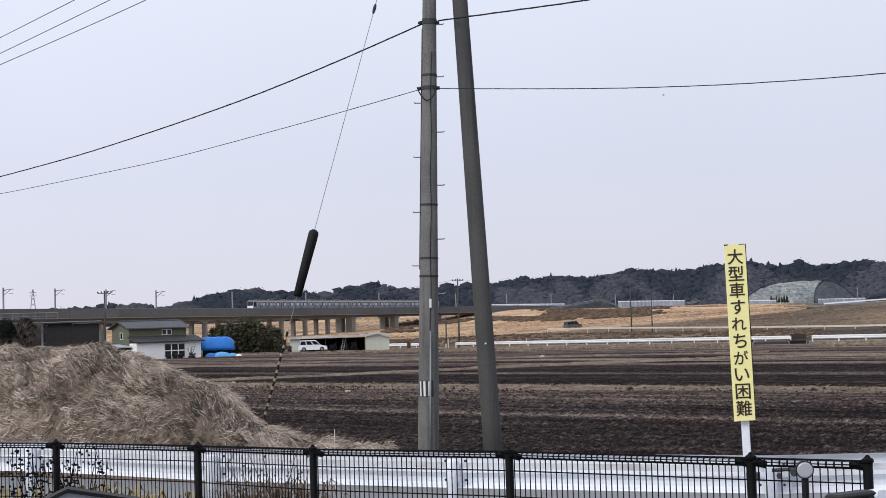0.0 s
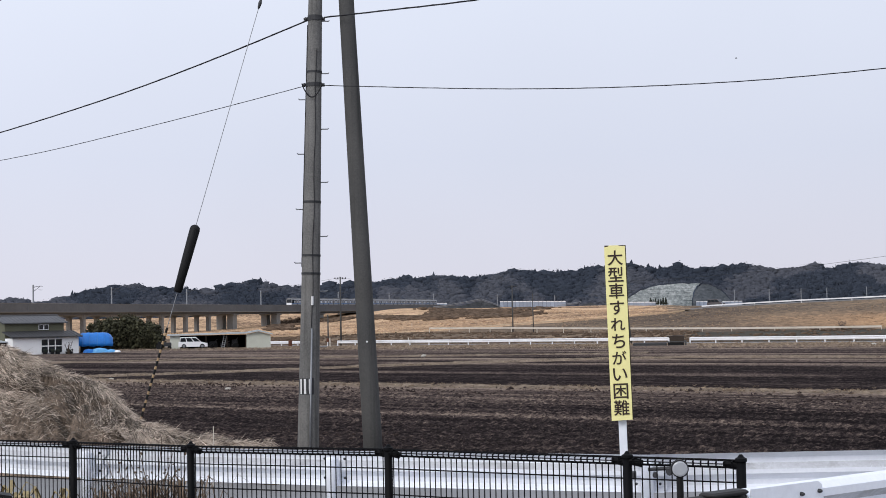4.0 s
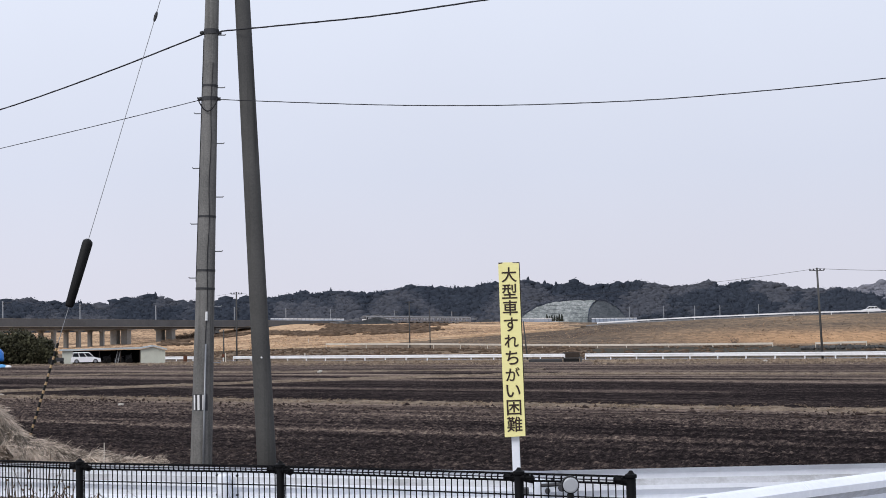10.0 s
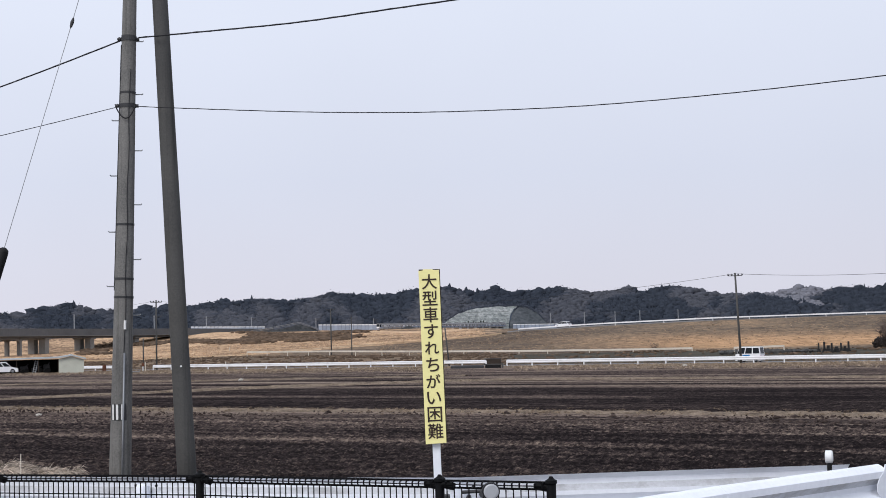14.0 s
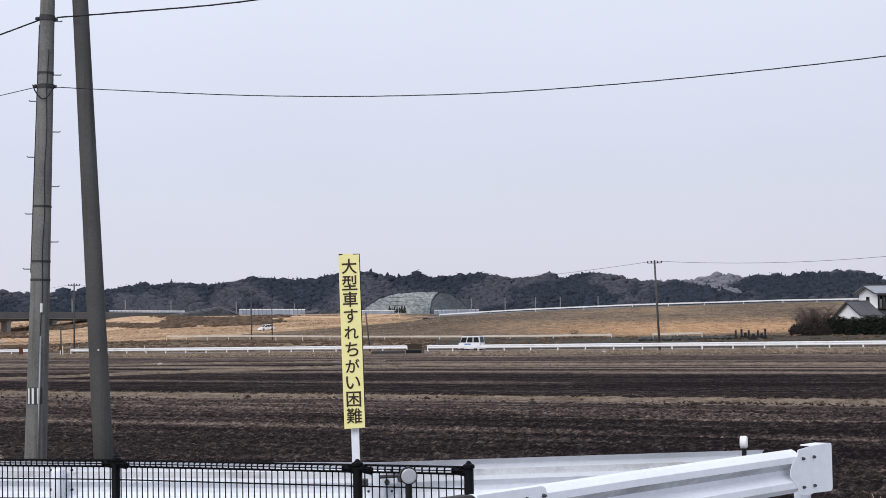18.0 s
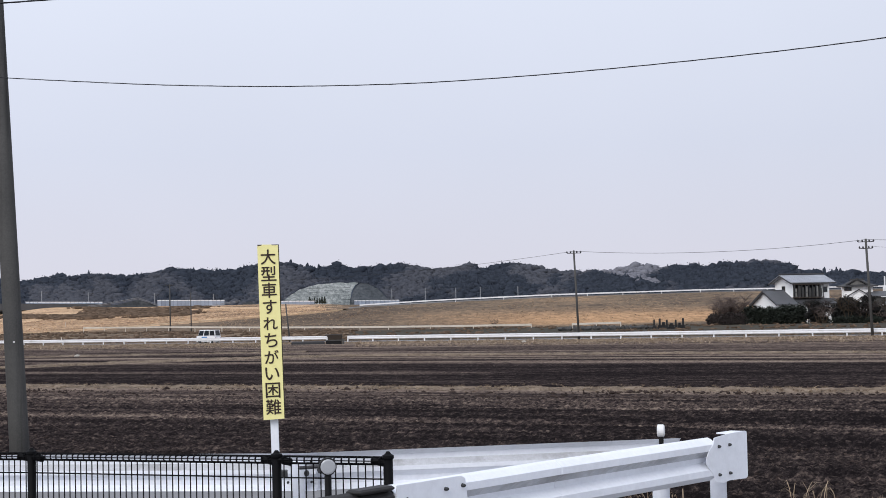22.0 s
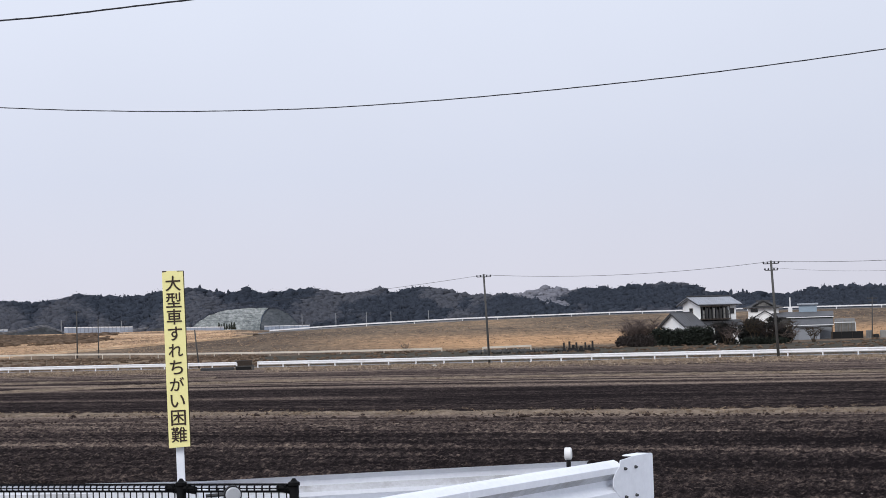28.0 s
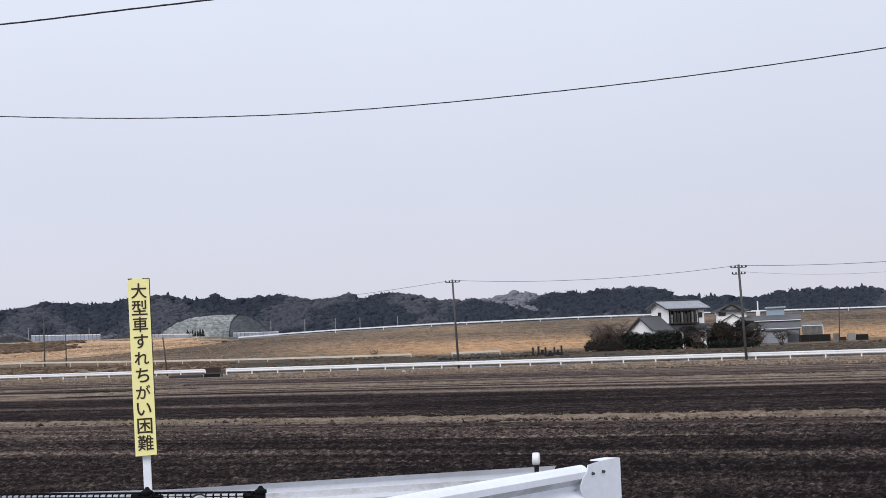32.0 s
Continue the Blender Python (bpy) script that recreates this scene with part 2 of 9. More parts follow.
DARK_WOOD = material("dark_stained_wood", lin(74, 64, 56), lin(54, 47, 42), 0.85, scale=1.5, fine=20, bump=0.2)
STONE = material("near_black_granite", lin(44, 43, 44), lin(26, 26, 27), 0.6, scale=2, fine=14, bump=0.3, vary="object", amount=0.3)
SCRUB = material("brown_winter_scrub", lin(112, 95, 80), lin(78, 66, 57), 0.95, scale=0.3, fine=3, bump=0.0, vary="island", amount=0.35)
# Pale pane colour stands in for bright sky seen through the coaches.
TRAIN_PANE = material("sky_bright_train_glass", lin(206, 210, 216), lin(176, 181, 188), 0.15, scale=0.5, fine=4, bump=0.0, vary="object", amount=0.3)
TRAIN_STEEL = material("stainless_train_body", lin(150, 150, 151), lin(124, 124, 126), 0.4, 0.3, scale=0.5, fine=4, bump=0.1)
TRAIN_DARK = material("train_roof_grey", lin(104, 104, 104), lin(82, 82, 84), 0.7, scale=0.5, fine=4, bump=0.1)
CAR_WHITE = material("white_car_paint", lin(238, 238, 240), lin(232, 232, 234), 0.2, scale=2, fine=30, bump=0.0)
CAR_GREY = material("grey_car_paint", lin(92, 88, 88), lin(84, 80, 80), 0.25, scale=2, fine=30, bump=0.0)
CAR_BLUE = material("blue_vehicle_paint", lin(30, 120, 190), lin(26, 108, 172), 0.3, scale=2, fine=30, bump=0.0)
TYRE = material("tyre_rubber", lin(30, 30, 30), lin(22, 22, 22), 0.8, scale=10, fine=60, bump=0.1)
LIGHT_GLASS = material("headlight_glass", lin(216, 220, 224), lin(200, 204, 210), 0.15, scale=10, fine=60, bump=0.0)
RED_GLASS = material("red_tail_light_glass", lin(150, 26, 24), lin(120, 20, 20), 0.2, scale=10, fine=60, bump=0.0)
BARK = material("grey_brown_bark", lin(86, 76, 66), lin(58, 52, 46), 0.9, scale=3, fine=30, bump=0.5)
LEAF_DARK = material("dark_evergreen_leaves", lin(38, 44, 35), lin(20, 25, 21), 0.75, scale=0.8, fine=6, bump=0.2, vary="island", amount=0.45)
HEDGE_DEEP = material("deep_brown_green_leaves", lin(42, 42, 39), lin(23, 23, 23), 0.8, scale=0.8, fine=6, bump=0.2, vary="island", amount=0.4)
HEDGE_BROWN = material("brown_winter_hedge", lin(70, 62, 59), lin(42, 38, 38), 0.85, scale=0.8, fine=6, bump=0.2, vary="island", amount=0.4)
LEAF_OLIVE = material("olive_bamboo_leaves", lin(76, 74, 52), lin(40, 42, 30), 0.75, scale=0.5, fine=4, bump=0.2, vary="island", amount=0.5)
GUY_STEEL = material("bright_guy_strand", lin(150, 152, 156), lin(120, 122, 126), 0.5, 0.3, scale=8, fine=80, bump=0.0)
TWIGS = material("bare_grey_twigs", lin(116, 103, 98), lin(84, 75, 71), 0.9, scale=2, fine=20, bump=0.2, vary="island", amount=0.3)
STRAW = material("dry_straw", lin(178, 160, 136), lin(134, 118, 100), 0.9, scale=0.8, fine=12, bump=0.0, vary="island", amount=0.35)
STRAW_DARK = material("weathered_dry_grass", lin(138, 121, 104), lin(98, 85, 74), 0.92, scale=0.8, fine=12, bump=0.0, vary="island", amount=0.35)
VERGE_STRAW = material("tan_verge_grass", lin(184, 165, 142), lin(122, 108, 94), 0.92, scale=0.8, fine=12, bump=0.0, vary="island", amount=0.3)
SLOPE_STRAW = material("orange_tan_dry_grass", lin(178, 152, 125), lin(146, 124, 103), 0.92, scale=0.05, fine=2, bump=0.0, vary="island", amount=0.3)
ORANGE_STRAW = material("pale_orange_dry_grass", lin(222, 190, 156), lin(178, 148, 120), 0.92, scale=0.05, fine=2, bump=0.0, vary="island", amount=0.25)
WEED = material("yellowing_weed_leaves", lin(176, 158, 118), lin(116, 104, 76), 0.7, scale=6, fine=50, bump=0.0, vary="island", amount=0.3)
def translucent(m):
    """Let half of the light pass through thin leaves and twigs."""
    nt = m.node_tree
    bsdf = nt.nodes["Principled BSDF"]
    tr = nt.nodes.new("ShaderNodeBsdfTranslucent")
    nt.links.new(bsdf.inputs["Base Color"].links[0].from_socket, tr.inputs["Color"])
    mix = nt.nodes.new("ShaderNodeMixShader")
    mix.inputs[0].default_value = 0.5
    nt.links.new(bsdf.outputs[0], mix.inputs[1])
    nt.links.new(tr.outputs[0], mix.inputs[2])
    nt.links.new(mix.outputs[0], nt.nodes["Material Output"].inputs["Surface"])


# Blue-grey base colours carry the distance haze over the far hills.
WOODS = material("hazy_evergreen_woodland", lin(84, 90, 101), lin(66, 73, 85), 0.95, scale=0.012, fine=0.3, bump=0.0, vary="island", amount=0.14)
WOODS_MID = material("hazy_mixed_woodland", lin(98, 102, 112), lin(80, 85, 96), 0.95, scale=0.012, fine=0.3, bump=0.0, vary="island", amount=0.14)
WOODS_BARE = material("hazy_bare_woodland", lin(114, 116, 124), lin(96, 99, 108), 0.95, scale=0.012, fine=0.3, bump=0.0, vary="island", amount=0.12)
WOODS_PALE = material("hazy_leafless_woodland", lin(126, 126, 133), lin(106, 107, 115), 0.95, scale=0.012, fine=0.3, bump=0.0, vary="island", amount=0.12)
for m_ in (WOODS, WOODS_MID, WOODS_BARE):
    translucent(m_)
FOREST_FLOOR = material("hazy_canopy_gaps", lin(74, 81, 92), lin(58, 65, 76), 0.95, scale=0.012, fine=0.2, bump=0.5, bump_scale=1.0)


DARK_VERGE = material("dark_damp_verge", lin(84, 80, 72), lin(56, 54, 49), 0.95, scale=0.25, fine=3, bump=0.6, bump_scale=0.15, dirt=lin(104, 94, 80), dirt_amount=0.5)
VERGE = material("verge_grass", lin(152, 136, 119), lin(78, 69, 62), 0.95, scale=0.9, fine=7, bump=1.0, bump_scale=0.12, dirt=lin(66, 58, 50), dirt_amount=0.6, spread=0.15)
MOUND_SOIL = material("mound_dead_grass_thatch", lin(142, 126, 112), lin(60, 53, 47), 0.95, scale=1.2, fine=16, bump=1.0, bump_scale=0.06, dirt=lin(74, 65, 57), dirt_amount=0.6, spread=0.12)
MOUND_PALE = material("pale_flattened_straw", lin(248, 233, 217), lin(200, 184, 169), 0.9, scale=0.9, fine=7, bump=0.0, vary="island", amount=0.3, spread=0.14)
MOUND_BROWN = material("brown_matted_straw", lin(215, 200, 184), lin(141, 129, 118), 0.92, scale=0.9, fine=7, bump=0.0, vary="island", amount=0.4, spread=0.14)
MOUND_DARK = material("dark_shaded_straw", lin(132, 122, 113), lin(66, 61, 57), 0.92, scale=0.9, fine=7, bump=0.0, vary="island", amount=0.45, spread=0.14)
BIRD = material("dark_bird_feathers", lin(40, 40, 44), lin(30, 30, 34), 0.8, scale=10, fine=60, bump=0.0)



def bank_material(name, colours, fine=0.6, warm=None):
    """Dry grass on a slope: streaks that follow the contours, patches and a fine grain; warm: redder grass low on its eastern part."""
    m = bpy.data.materials.new(name)
    m.use_nodes = True
    nt = m.node_tree
    L = nt.links.new
    bsdf = nt.nodes["Principled BSDF"]
    geo = nt.nodes.new("ShaderNodeNewGeometry")
    mp = nt.nodes.new("ShaderNodeMapping")
    mp.inputs["Scale"].default_value = (0.012, 0.012, 0.9)
    L(geo.outputs["Position"], mp.inputs["Vector"])
    streak = node(nt, "ShaderNodeTexNoise", Scale=1.0, Detail=6.0, Roughness=0.68)
    L(mp.outputs[0], streak.inputs["Vector"])
    patch = node(nt, "ShaderNodeTexNoise", Scale=0.02, Detail=5.0, Roughness=0.6)
    grain = node(nt, "ShaderNodeTexNoise", Scale=fine, Detail=8.0, Roughness=0.8)
    L(geo.outputs["Position"], patch.inputs["Vector"])
    gm_ = nt.nodes.new("ShaderNodeMapping")
    gm_.inputs["Rotation"].default_value = (0, 0, radians(20))
    gm_.inputs["Scale"].default_value = (1.0, 0.6, 1.4)
    L(geo.outputs["Position"], gm_.inputs["Vector"])
    L(gm_.outputs[0], grain.inputs["Vector"])

    def op(kind, a, b):
        n = nt.nodes.new("ShaderNodeMath")
        n.operation = kind
        for i, v in enumerate((a, b)):
            if isinstance(v, (int, float)):
                n.inputs[i].default_value = v
            else:
                L(v, n.inputs[i])
        return n.outputs[0]

    mixed = op("ADD", op("ADD", op("MULTIPLY", streak.outputs["Fac"], 0.35), 0.07), op("ADD", op("MULTIPLY", patch.outputs["Fac"], 0.9), op("MULTIPLY", grain.outputs["Fac"], 1.4)))
    rng_ = nt.nodes.new("ShaderNodeMapRange")
    rng_.inputs["From Min"].default_value, rng_.inputs["From Max"].default_value = 1.16, 1.63
    L(mixed, rng_.inputs["Value"])
    ramp = nt.nodes.new("ShaderNodeValToRGB")
    c = ramp.color_ramp
    for i, col in enumerate(colours):
        p = i / (len(colours) - 1)
        el = c.elements[0] if i == 0 else c.elements[-1] if i == len(colours) - 1 else c.elements.new(p)
        el.position, el.color = p, col
    L(rng_.outputs[0], ramp.inputs[0])
    out = ramp.outputs[0]
    if warm:
        sep = nt.nodes.new("ShaderNodeSeparateXYZ")
        L(geo.outputs["Position"], sep.inputs[0])

        def rise(v, lo, hi):
            n = nt.nodes.new("ShaderNodeMapRange")
            n.inputs["From Min"].default_value, n.inputs["From Max"].default_value = lo, hi
            L(v, n.inputs["Value"])
            return n.outputs[0]

        ragged = op("ADD", op("MULTIPLY", streak.outputs["Fac"], 0.9), op("MULTIPLY", grain.outputs["Fac"], 0.8))
        spot = op("MULTIPLY", op("MULTIPLY", rise(sep.outputs["X"], 70, 112), rise(sep.outputs["Z"], 5.0, 1.8)), rise(sep.outputs["Z"], 0.3, 0.8))
        mask = rise(op("ADD", ragged, spot), 1.05, 1.7)
        mx = nt.nodes.new("ShaderNodeMix")
        mx.data_type = "RGBA"
        L(op("MULTIPLY", mask, spot), mx.inputs[0])
        L(out, mx.inputs[6])
        tint = nt.nodes.new("ShaderNodeMix")
        tint.data_type = "RGBA"
        tint.inputs[6].default_value = tuple(c_ * 0.5 for c_ in warm[:3]) + (1,)
        tint.inputs[7].default_value = tuple(c_ * 1.3 for c_ in warm[:3]) + (1,)
        L(rise(grain.outputs["Fac"], 0.33, 0.67), tint.inputs[0])
        L(tint.outputs[2], mx.inputs[7])
        out = mx.outputs[2]
    L(out, bsdf.inputs["Base Color"])
    bsdf.inputs["Roughness"].default_value = 0.95
    bsdf.inputs["Specular IOR Level"].default_value = 0.0
    bn = nt.nodes.new("ShaderNodeBump")
    bn.inputs["Strength"].default_value, bn.inputs["Distance"].default_value = 0.9, 0.35
    L(grain.outputs["Fac"], bn.inputs["Height"])
    L(bn.outputs[0], bsdf.inputs["Normal"])
    return m


DRY_BANK = bank_material("dry_grass_bank", [lin(78, 69, 64), lin(98, 87, 78), lin(114, 101, 88), lin(132, 115, 98), lin(158, 132, 106)], warm=lin(186, 150, 116))
ORANGE_GRASS = bank_material("orange_dry_grass_field", [lin(88, 75, 68), lin(128, 107, 90), lin(176, 147, 118), lin(206, 174, 142), lin(218, 188, 156)])
CUT_ROCK = bank_material("pale_shotcrete_cutting", [lin(70, 74, 76), lin(92, 97, 98), lin(112, 117, 117), lin(132, 137, 136), lin(158, 161, 160)], 0.35)
CUT_GREY = bank_material("grey_terraced_cutting", [lin(58, 62, 66), lin(72, 76, 80), lin(84, 88, 92), lin(98, 101, 104)], 0.35)
PANEL = material("blue_grey_panel", lin(160, 170, 186), lin(134, 144, 160), 0.6, scale=0.3, fine=4, bump=0.1, vary="object", amount=0.15)
DUST_ROAD = material("pale_dusty_road", lin(186, 164, 136), lin(160, 138, 112), 0.95, scale=0.2, fine=3, bump=0.2)

# ploughed soil: bands that run along the furrows, across the normal at 46 degrees
NA = radians(46)
NX, NY = math.sin(NA), math.cos(NA)


def soil_material():
    m = bpy.data.materials.new("ploughed_dark_soil")
    m.use_nodes = True
    nt = m.node_tree
    L = nt.links.new
    bsdf = nt.nodes["Principled BSDF"]
    geo = nt.nodes.new("ShaderNodeNewGeometry")
    mp = nt.nodes.new("ShaderNodeMapping")
    mp.inputs["Rotation"].default_value = (0, 0, NA)
    L(geo.outputs["Position"], mp.inputs["Vector"])
    # y is now the distance across the furrows, x the way along them
    sep = nt.nodes.new("ShaderNodeSeparateXYZ")
    L(mp.outputs[0], sep.inputs[0])
    st = nt.nodes.new("ShaderNodeMapping")
    st.inputs["Scale"].default_value = (0.05, 0.16, 1)
    L(mp.outputs[0], st.inputs["Vector"])
    warp = node(nt, "ShaderNodeTexNoise", Scale=1.0, Detail=4.0, Roughness=0.55)
    L(st.outputs[0], warp.inputs["Vector"])
    w2 = nt.nodes.new("ShaderNodeMath")
    w2.operation = "MULTIPLY_ADD"
    w2.inputs[1].default_value, w2.inputs[2].default_value = 2.0, -1.0
    L(warp.outputs["Fac"], w2.inputs[0])
    uu = nt.nodes.new("ShaderNodeMath")
    L(sep.outputs["Y"], uu.inputs[0])
    L(w2.outputs[0], uu.inputs[1])
    un = nt.nodes.new("ShaderNodeMapRange")
    un.inputs["From Min"].default_value, un.inputs["From Max"].default_value = 25, 185
    L(uu.outputs[0], un.inputs["Value"])
    ramp = nt.nodes.new("ShaderNodeValToRGB")
    r = ramp.color_ramp
    stops = [(25, .16), (35, .3), (37, .17), (43.2, .17), (44.2, .72), (45.2, .22), (50.6, .22), (51.3, .5), (52, .24), (53.6, .48), (55.5, .3), (57.6, .62), (60.6, .4), (62.6, .8), (64.4, .72), (65.6, .14), (78, .14), (80, .58), (82, .46), (84.2, .14), (94.5, .18), (97.5, .76), (100, .7), (102.6, .2), (105.5, .66), (107.4, .3), (110, .85), (113.4, .3), (117.2, .58), (131, .46), (150, .9)]
    r.elements[0].position, r.elements[1].position = 0, 1
    for i, (u, v) in enumerate(stops):
        p = (u - 25) / 160
        el = r.elements[0] if i == 0 else r.elements[-1] if i == len(stops) - 1 else r.elements.new(p)
        el.color = (v, v, v, 1)
    L(un.outputs[0], ramp.inputs[0])
    # streaks along the furrows, at two scales
    s2 = nt.nodes.new("ShaderNodeMapping")
    s2.inputs["Scale"].default_value = (0.06, 1.1, 1)
    L(mp.outputs[0], s2.inputs["Vector"])
    streak = node(nt, "ShaderNodeTexNoise", Scale=1.0, Detail=5.0, Roughness=0.66)
    L(s2.outputs[0], streak.inputs["Vector"])
    s3 = nt.nodes.new("ShaderNodeMapping")
    s3.inputs["Scale"].default_value = (6.0, 3.4, 4)
    L(mp.outputs[0], s3.inputs["Vector"])
    clod = node(nt, "ShaderNodeTexNoise", Scale=1.0, Detail=8.0, Roughness=0.75)
    L(s3.outputs[0], clod.inputs["Vector"])

    def op(kind, a, b):
        n = nt.nodes.new("ShaderNodeMath")
        n.operation = kind
        for i, v in enumerate((a, b)):
            if isinstance(v, (int, float)):
                n.inputs[i].default_value = v
            else:
                L(v, n.inputs[i])
        return n.outputs[0]

    calm = nt.nodes.new("ShaderNodeMapRange")
    calm.inputs["From Min"].default_value, calm.inputs["From Max"].default_value = 58, 67
    calm.inputs["To Min"].default_value, calm.inputs["To Max"].default_value = 1.5, 0.9
    L(uu.outputs[0], calm.inputs["Value"])
    s4 = nt.nodes.new("ShaderNodeMapping")
    s4.inputs["Scale"].default_value = (1.4, 0.8, 1)
    L(mp.outputs[0], s4.inputs["Vector"])
    lump = node(nt, "ShaderNodeTexNoise", Scale=1.0, Detail=5.0, Roughness=0.7)
    L(s4.outputs[0], lump.inputs["Vector"])
    mott = nt.nodes.new("ShaderNodeMapRange")
    mott.inputs["From Min"].default_value, mott.inputs["From Max"].default_value = 45, 66
    mott.inputs["To Min"].default_value, mott.inputs["To Max"].default_value = 0.35, 1.6
    L(uu.outputs[0], mott.inputs["Value"])
    st_ = op("MULTIPLY", op("SUBTRACT", streak.outputs["Fac"], 0.5), calm.outputs[0])
    cl_ = op("ADD", op("MULTIPLY", op("SUBTRACT", clod.outputs["Fac"], 0.5), 3.2), op("MULTIPLY", op("SUBTRACT", lump.outputs["Fac"], 0.5), mott.outputs[0]))
    # the north-western part of the near field is drier and browner
    dry = nt.nodes.new("ShaderNodeMapRange")
    dry.inputs["From Min"].default_value, dry.inputs["From Max"].default_value = -12, -52
    dry.inputs["To Min"].default_value, dry.inputs["To Max"].default_value = -0.06, 0.13
    L(sep.outputs["X"], dry.inputs["Value"])
    near = nt.nodes.new("ShaderNodeMapRange")
    near.inputs["From Min"].default_value, near.inputs["From Max"].default_value = 66, 60
    L(uu.outputs[0], near.inputs["Value"])
    s5 = nt.nodes.new("ShaderNodeMapping")
    s5.inputs["Scale"].default_value = (0.07, 0.16, 1)
    L(mp.outputs[0], s5.inputs["Vector"])
    broad = node(nt, "ShaderNodeTexNoise", Scale=1.0, Detail=3.0, Roughness=0.5)
    L(s5.outputs[0], broad.inputs["Vector"])
    past = nt.nodes.new("ShaderNodeMapRange")
    past.inputs["From Min"].default_value, past.inputs["From Max"].default_value = 33, 41
    L(uu.outputs[0], past.inputs["Value"])
    dry_ = op("ADD", op("MULTIPLY", op("MULTIPLY", dry.outputs[0], past.outputs[0]), near.outputs[0]), op("MULTIPLY", op("SUBTRACT", broad.outputs["Fac"], 0.5), 0.55))
    # wide streaks over the farther fields
    s6 = nt.nodes.new("ShaderNodeMapping")
    s6.inputs["Scale"].default_value = (0.018, 0.3, 1)
    L(mp.outputs[0], s6.inputs["Vector"])
    wide = node(nt, "ShaderNodeTexNoise", Scale=1.0, Detail=3.0, Roughness=0.6)
    L(s6.outputs[0], wide.inputs["Vector"])
    far_ = nt.nodes.new("ShaderNodeMapRange")
    far_.inputs["From Min"].default_value, far_.inputs["From Max"].default_value = 90, 108
    far_.inputs["To Min"].default_value, far_.inputs["To Max"].default_value = 0.5, 2.2
    L(uu.outputs[0], far_.inputs["Value"])
    st_ = op("ADD", st_, op("MULTIPLY", op("SUBTRACT", wide.outputs["Fac"], 0.5), far_.outputs[0]))
    band = op("ADD", op("ADD", op("ADD", ramp.outputs[0], dry_), st_), cl_)
    # the pale strip beyond the near ridge runs out towards the south-east

    def rise(v, lo, hi):
        n = nt.nodes.new("ShaderNodeMapRange")
        n.inputs["From Min"].default_value, n.inputs["From Max"].default_value = lo, hi
        L(v, n.inputs["Value"])
        return n.outputs[0]

    strip_ = op("MULTIPLY", op("MULTIPLY", rise(uu.outputs[0], 78.4, 80), rise(uu.outputs[0], 83.4, 82.2)), rise(sep.outputs["X"], -50, -38))
    band = op("SUBTRACT", band, op("MULTIPLY", strip_, 0.45))
    clamp = nt.nodes.new("ShaderNodeClamp")
    L(band, clamp.inputs[0])
    mix = nt.nodes.new("ShaderNodeValToRGB")
    c = mix.color_ramp
    c.elements[0].position, c.elements[0].color = 0.0, lin(38, 34, 35)
    c.elements[1].position, c.elements[1].color = 1.0, lin(158, 142, 127)
    e1 = c.elements.new(0.35)
    e1.color = lin(64, 57, 56)
    e2 = c.elements.new(0.7)
    e2.color = lin(113, 99, 92)
    L(clamp.outputs[0], mix.inputs[0])
    L(mix.outputs[0], bsdf.inputs["Base Color"])
    bsdf.inputs["Roughness"].default_value = 0.95
    bsdf.inputs["Specular IOR Level"].default_value = 0.0
    hgt = op("ADD", op("MULTIPLY", streak.outputs["Fac"], 0.5), op("MULTIPLY", clod.outputs["Fac"], 1.0))
    bn = nt.nodes.new("ShaderNodeBump")
    bn.inputs["Strength"].default_value, bn.inputs["Distance"].default_value = 1.0, 0.2
    L(hgt, bn.inputs["Height"])
    L(bn.outputs[0], bsdf.inputs["Normal"])
    return m


SOIL = soil_material()
CLOD = material("crumbled_soil_clods", lin(82, 71, 66), lin(38, 33, 33), 0.95, scale=0.5, fine=9, bump=0.6, bump_scale=0.03, vary="island", amount=0.34, spread=0.12)


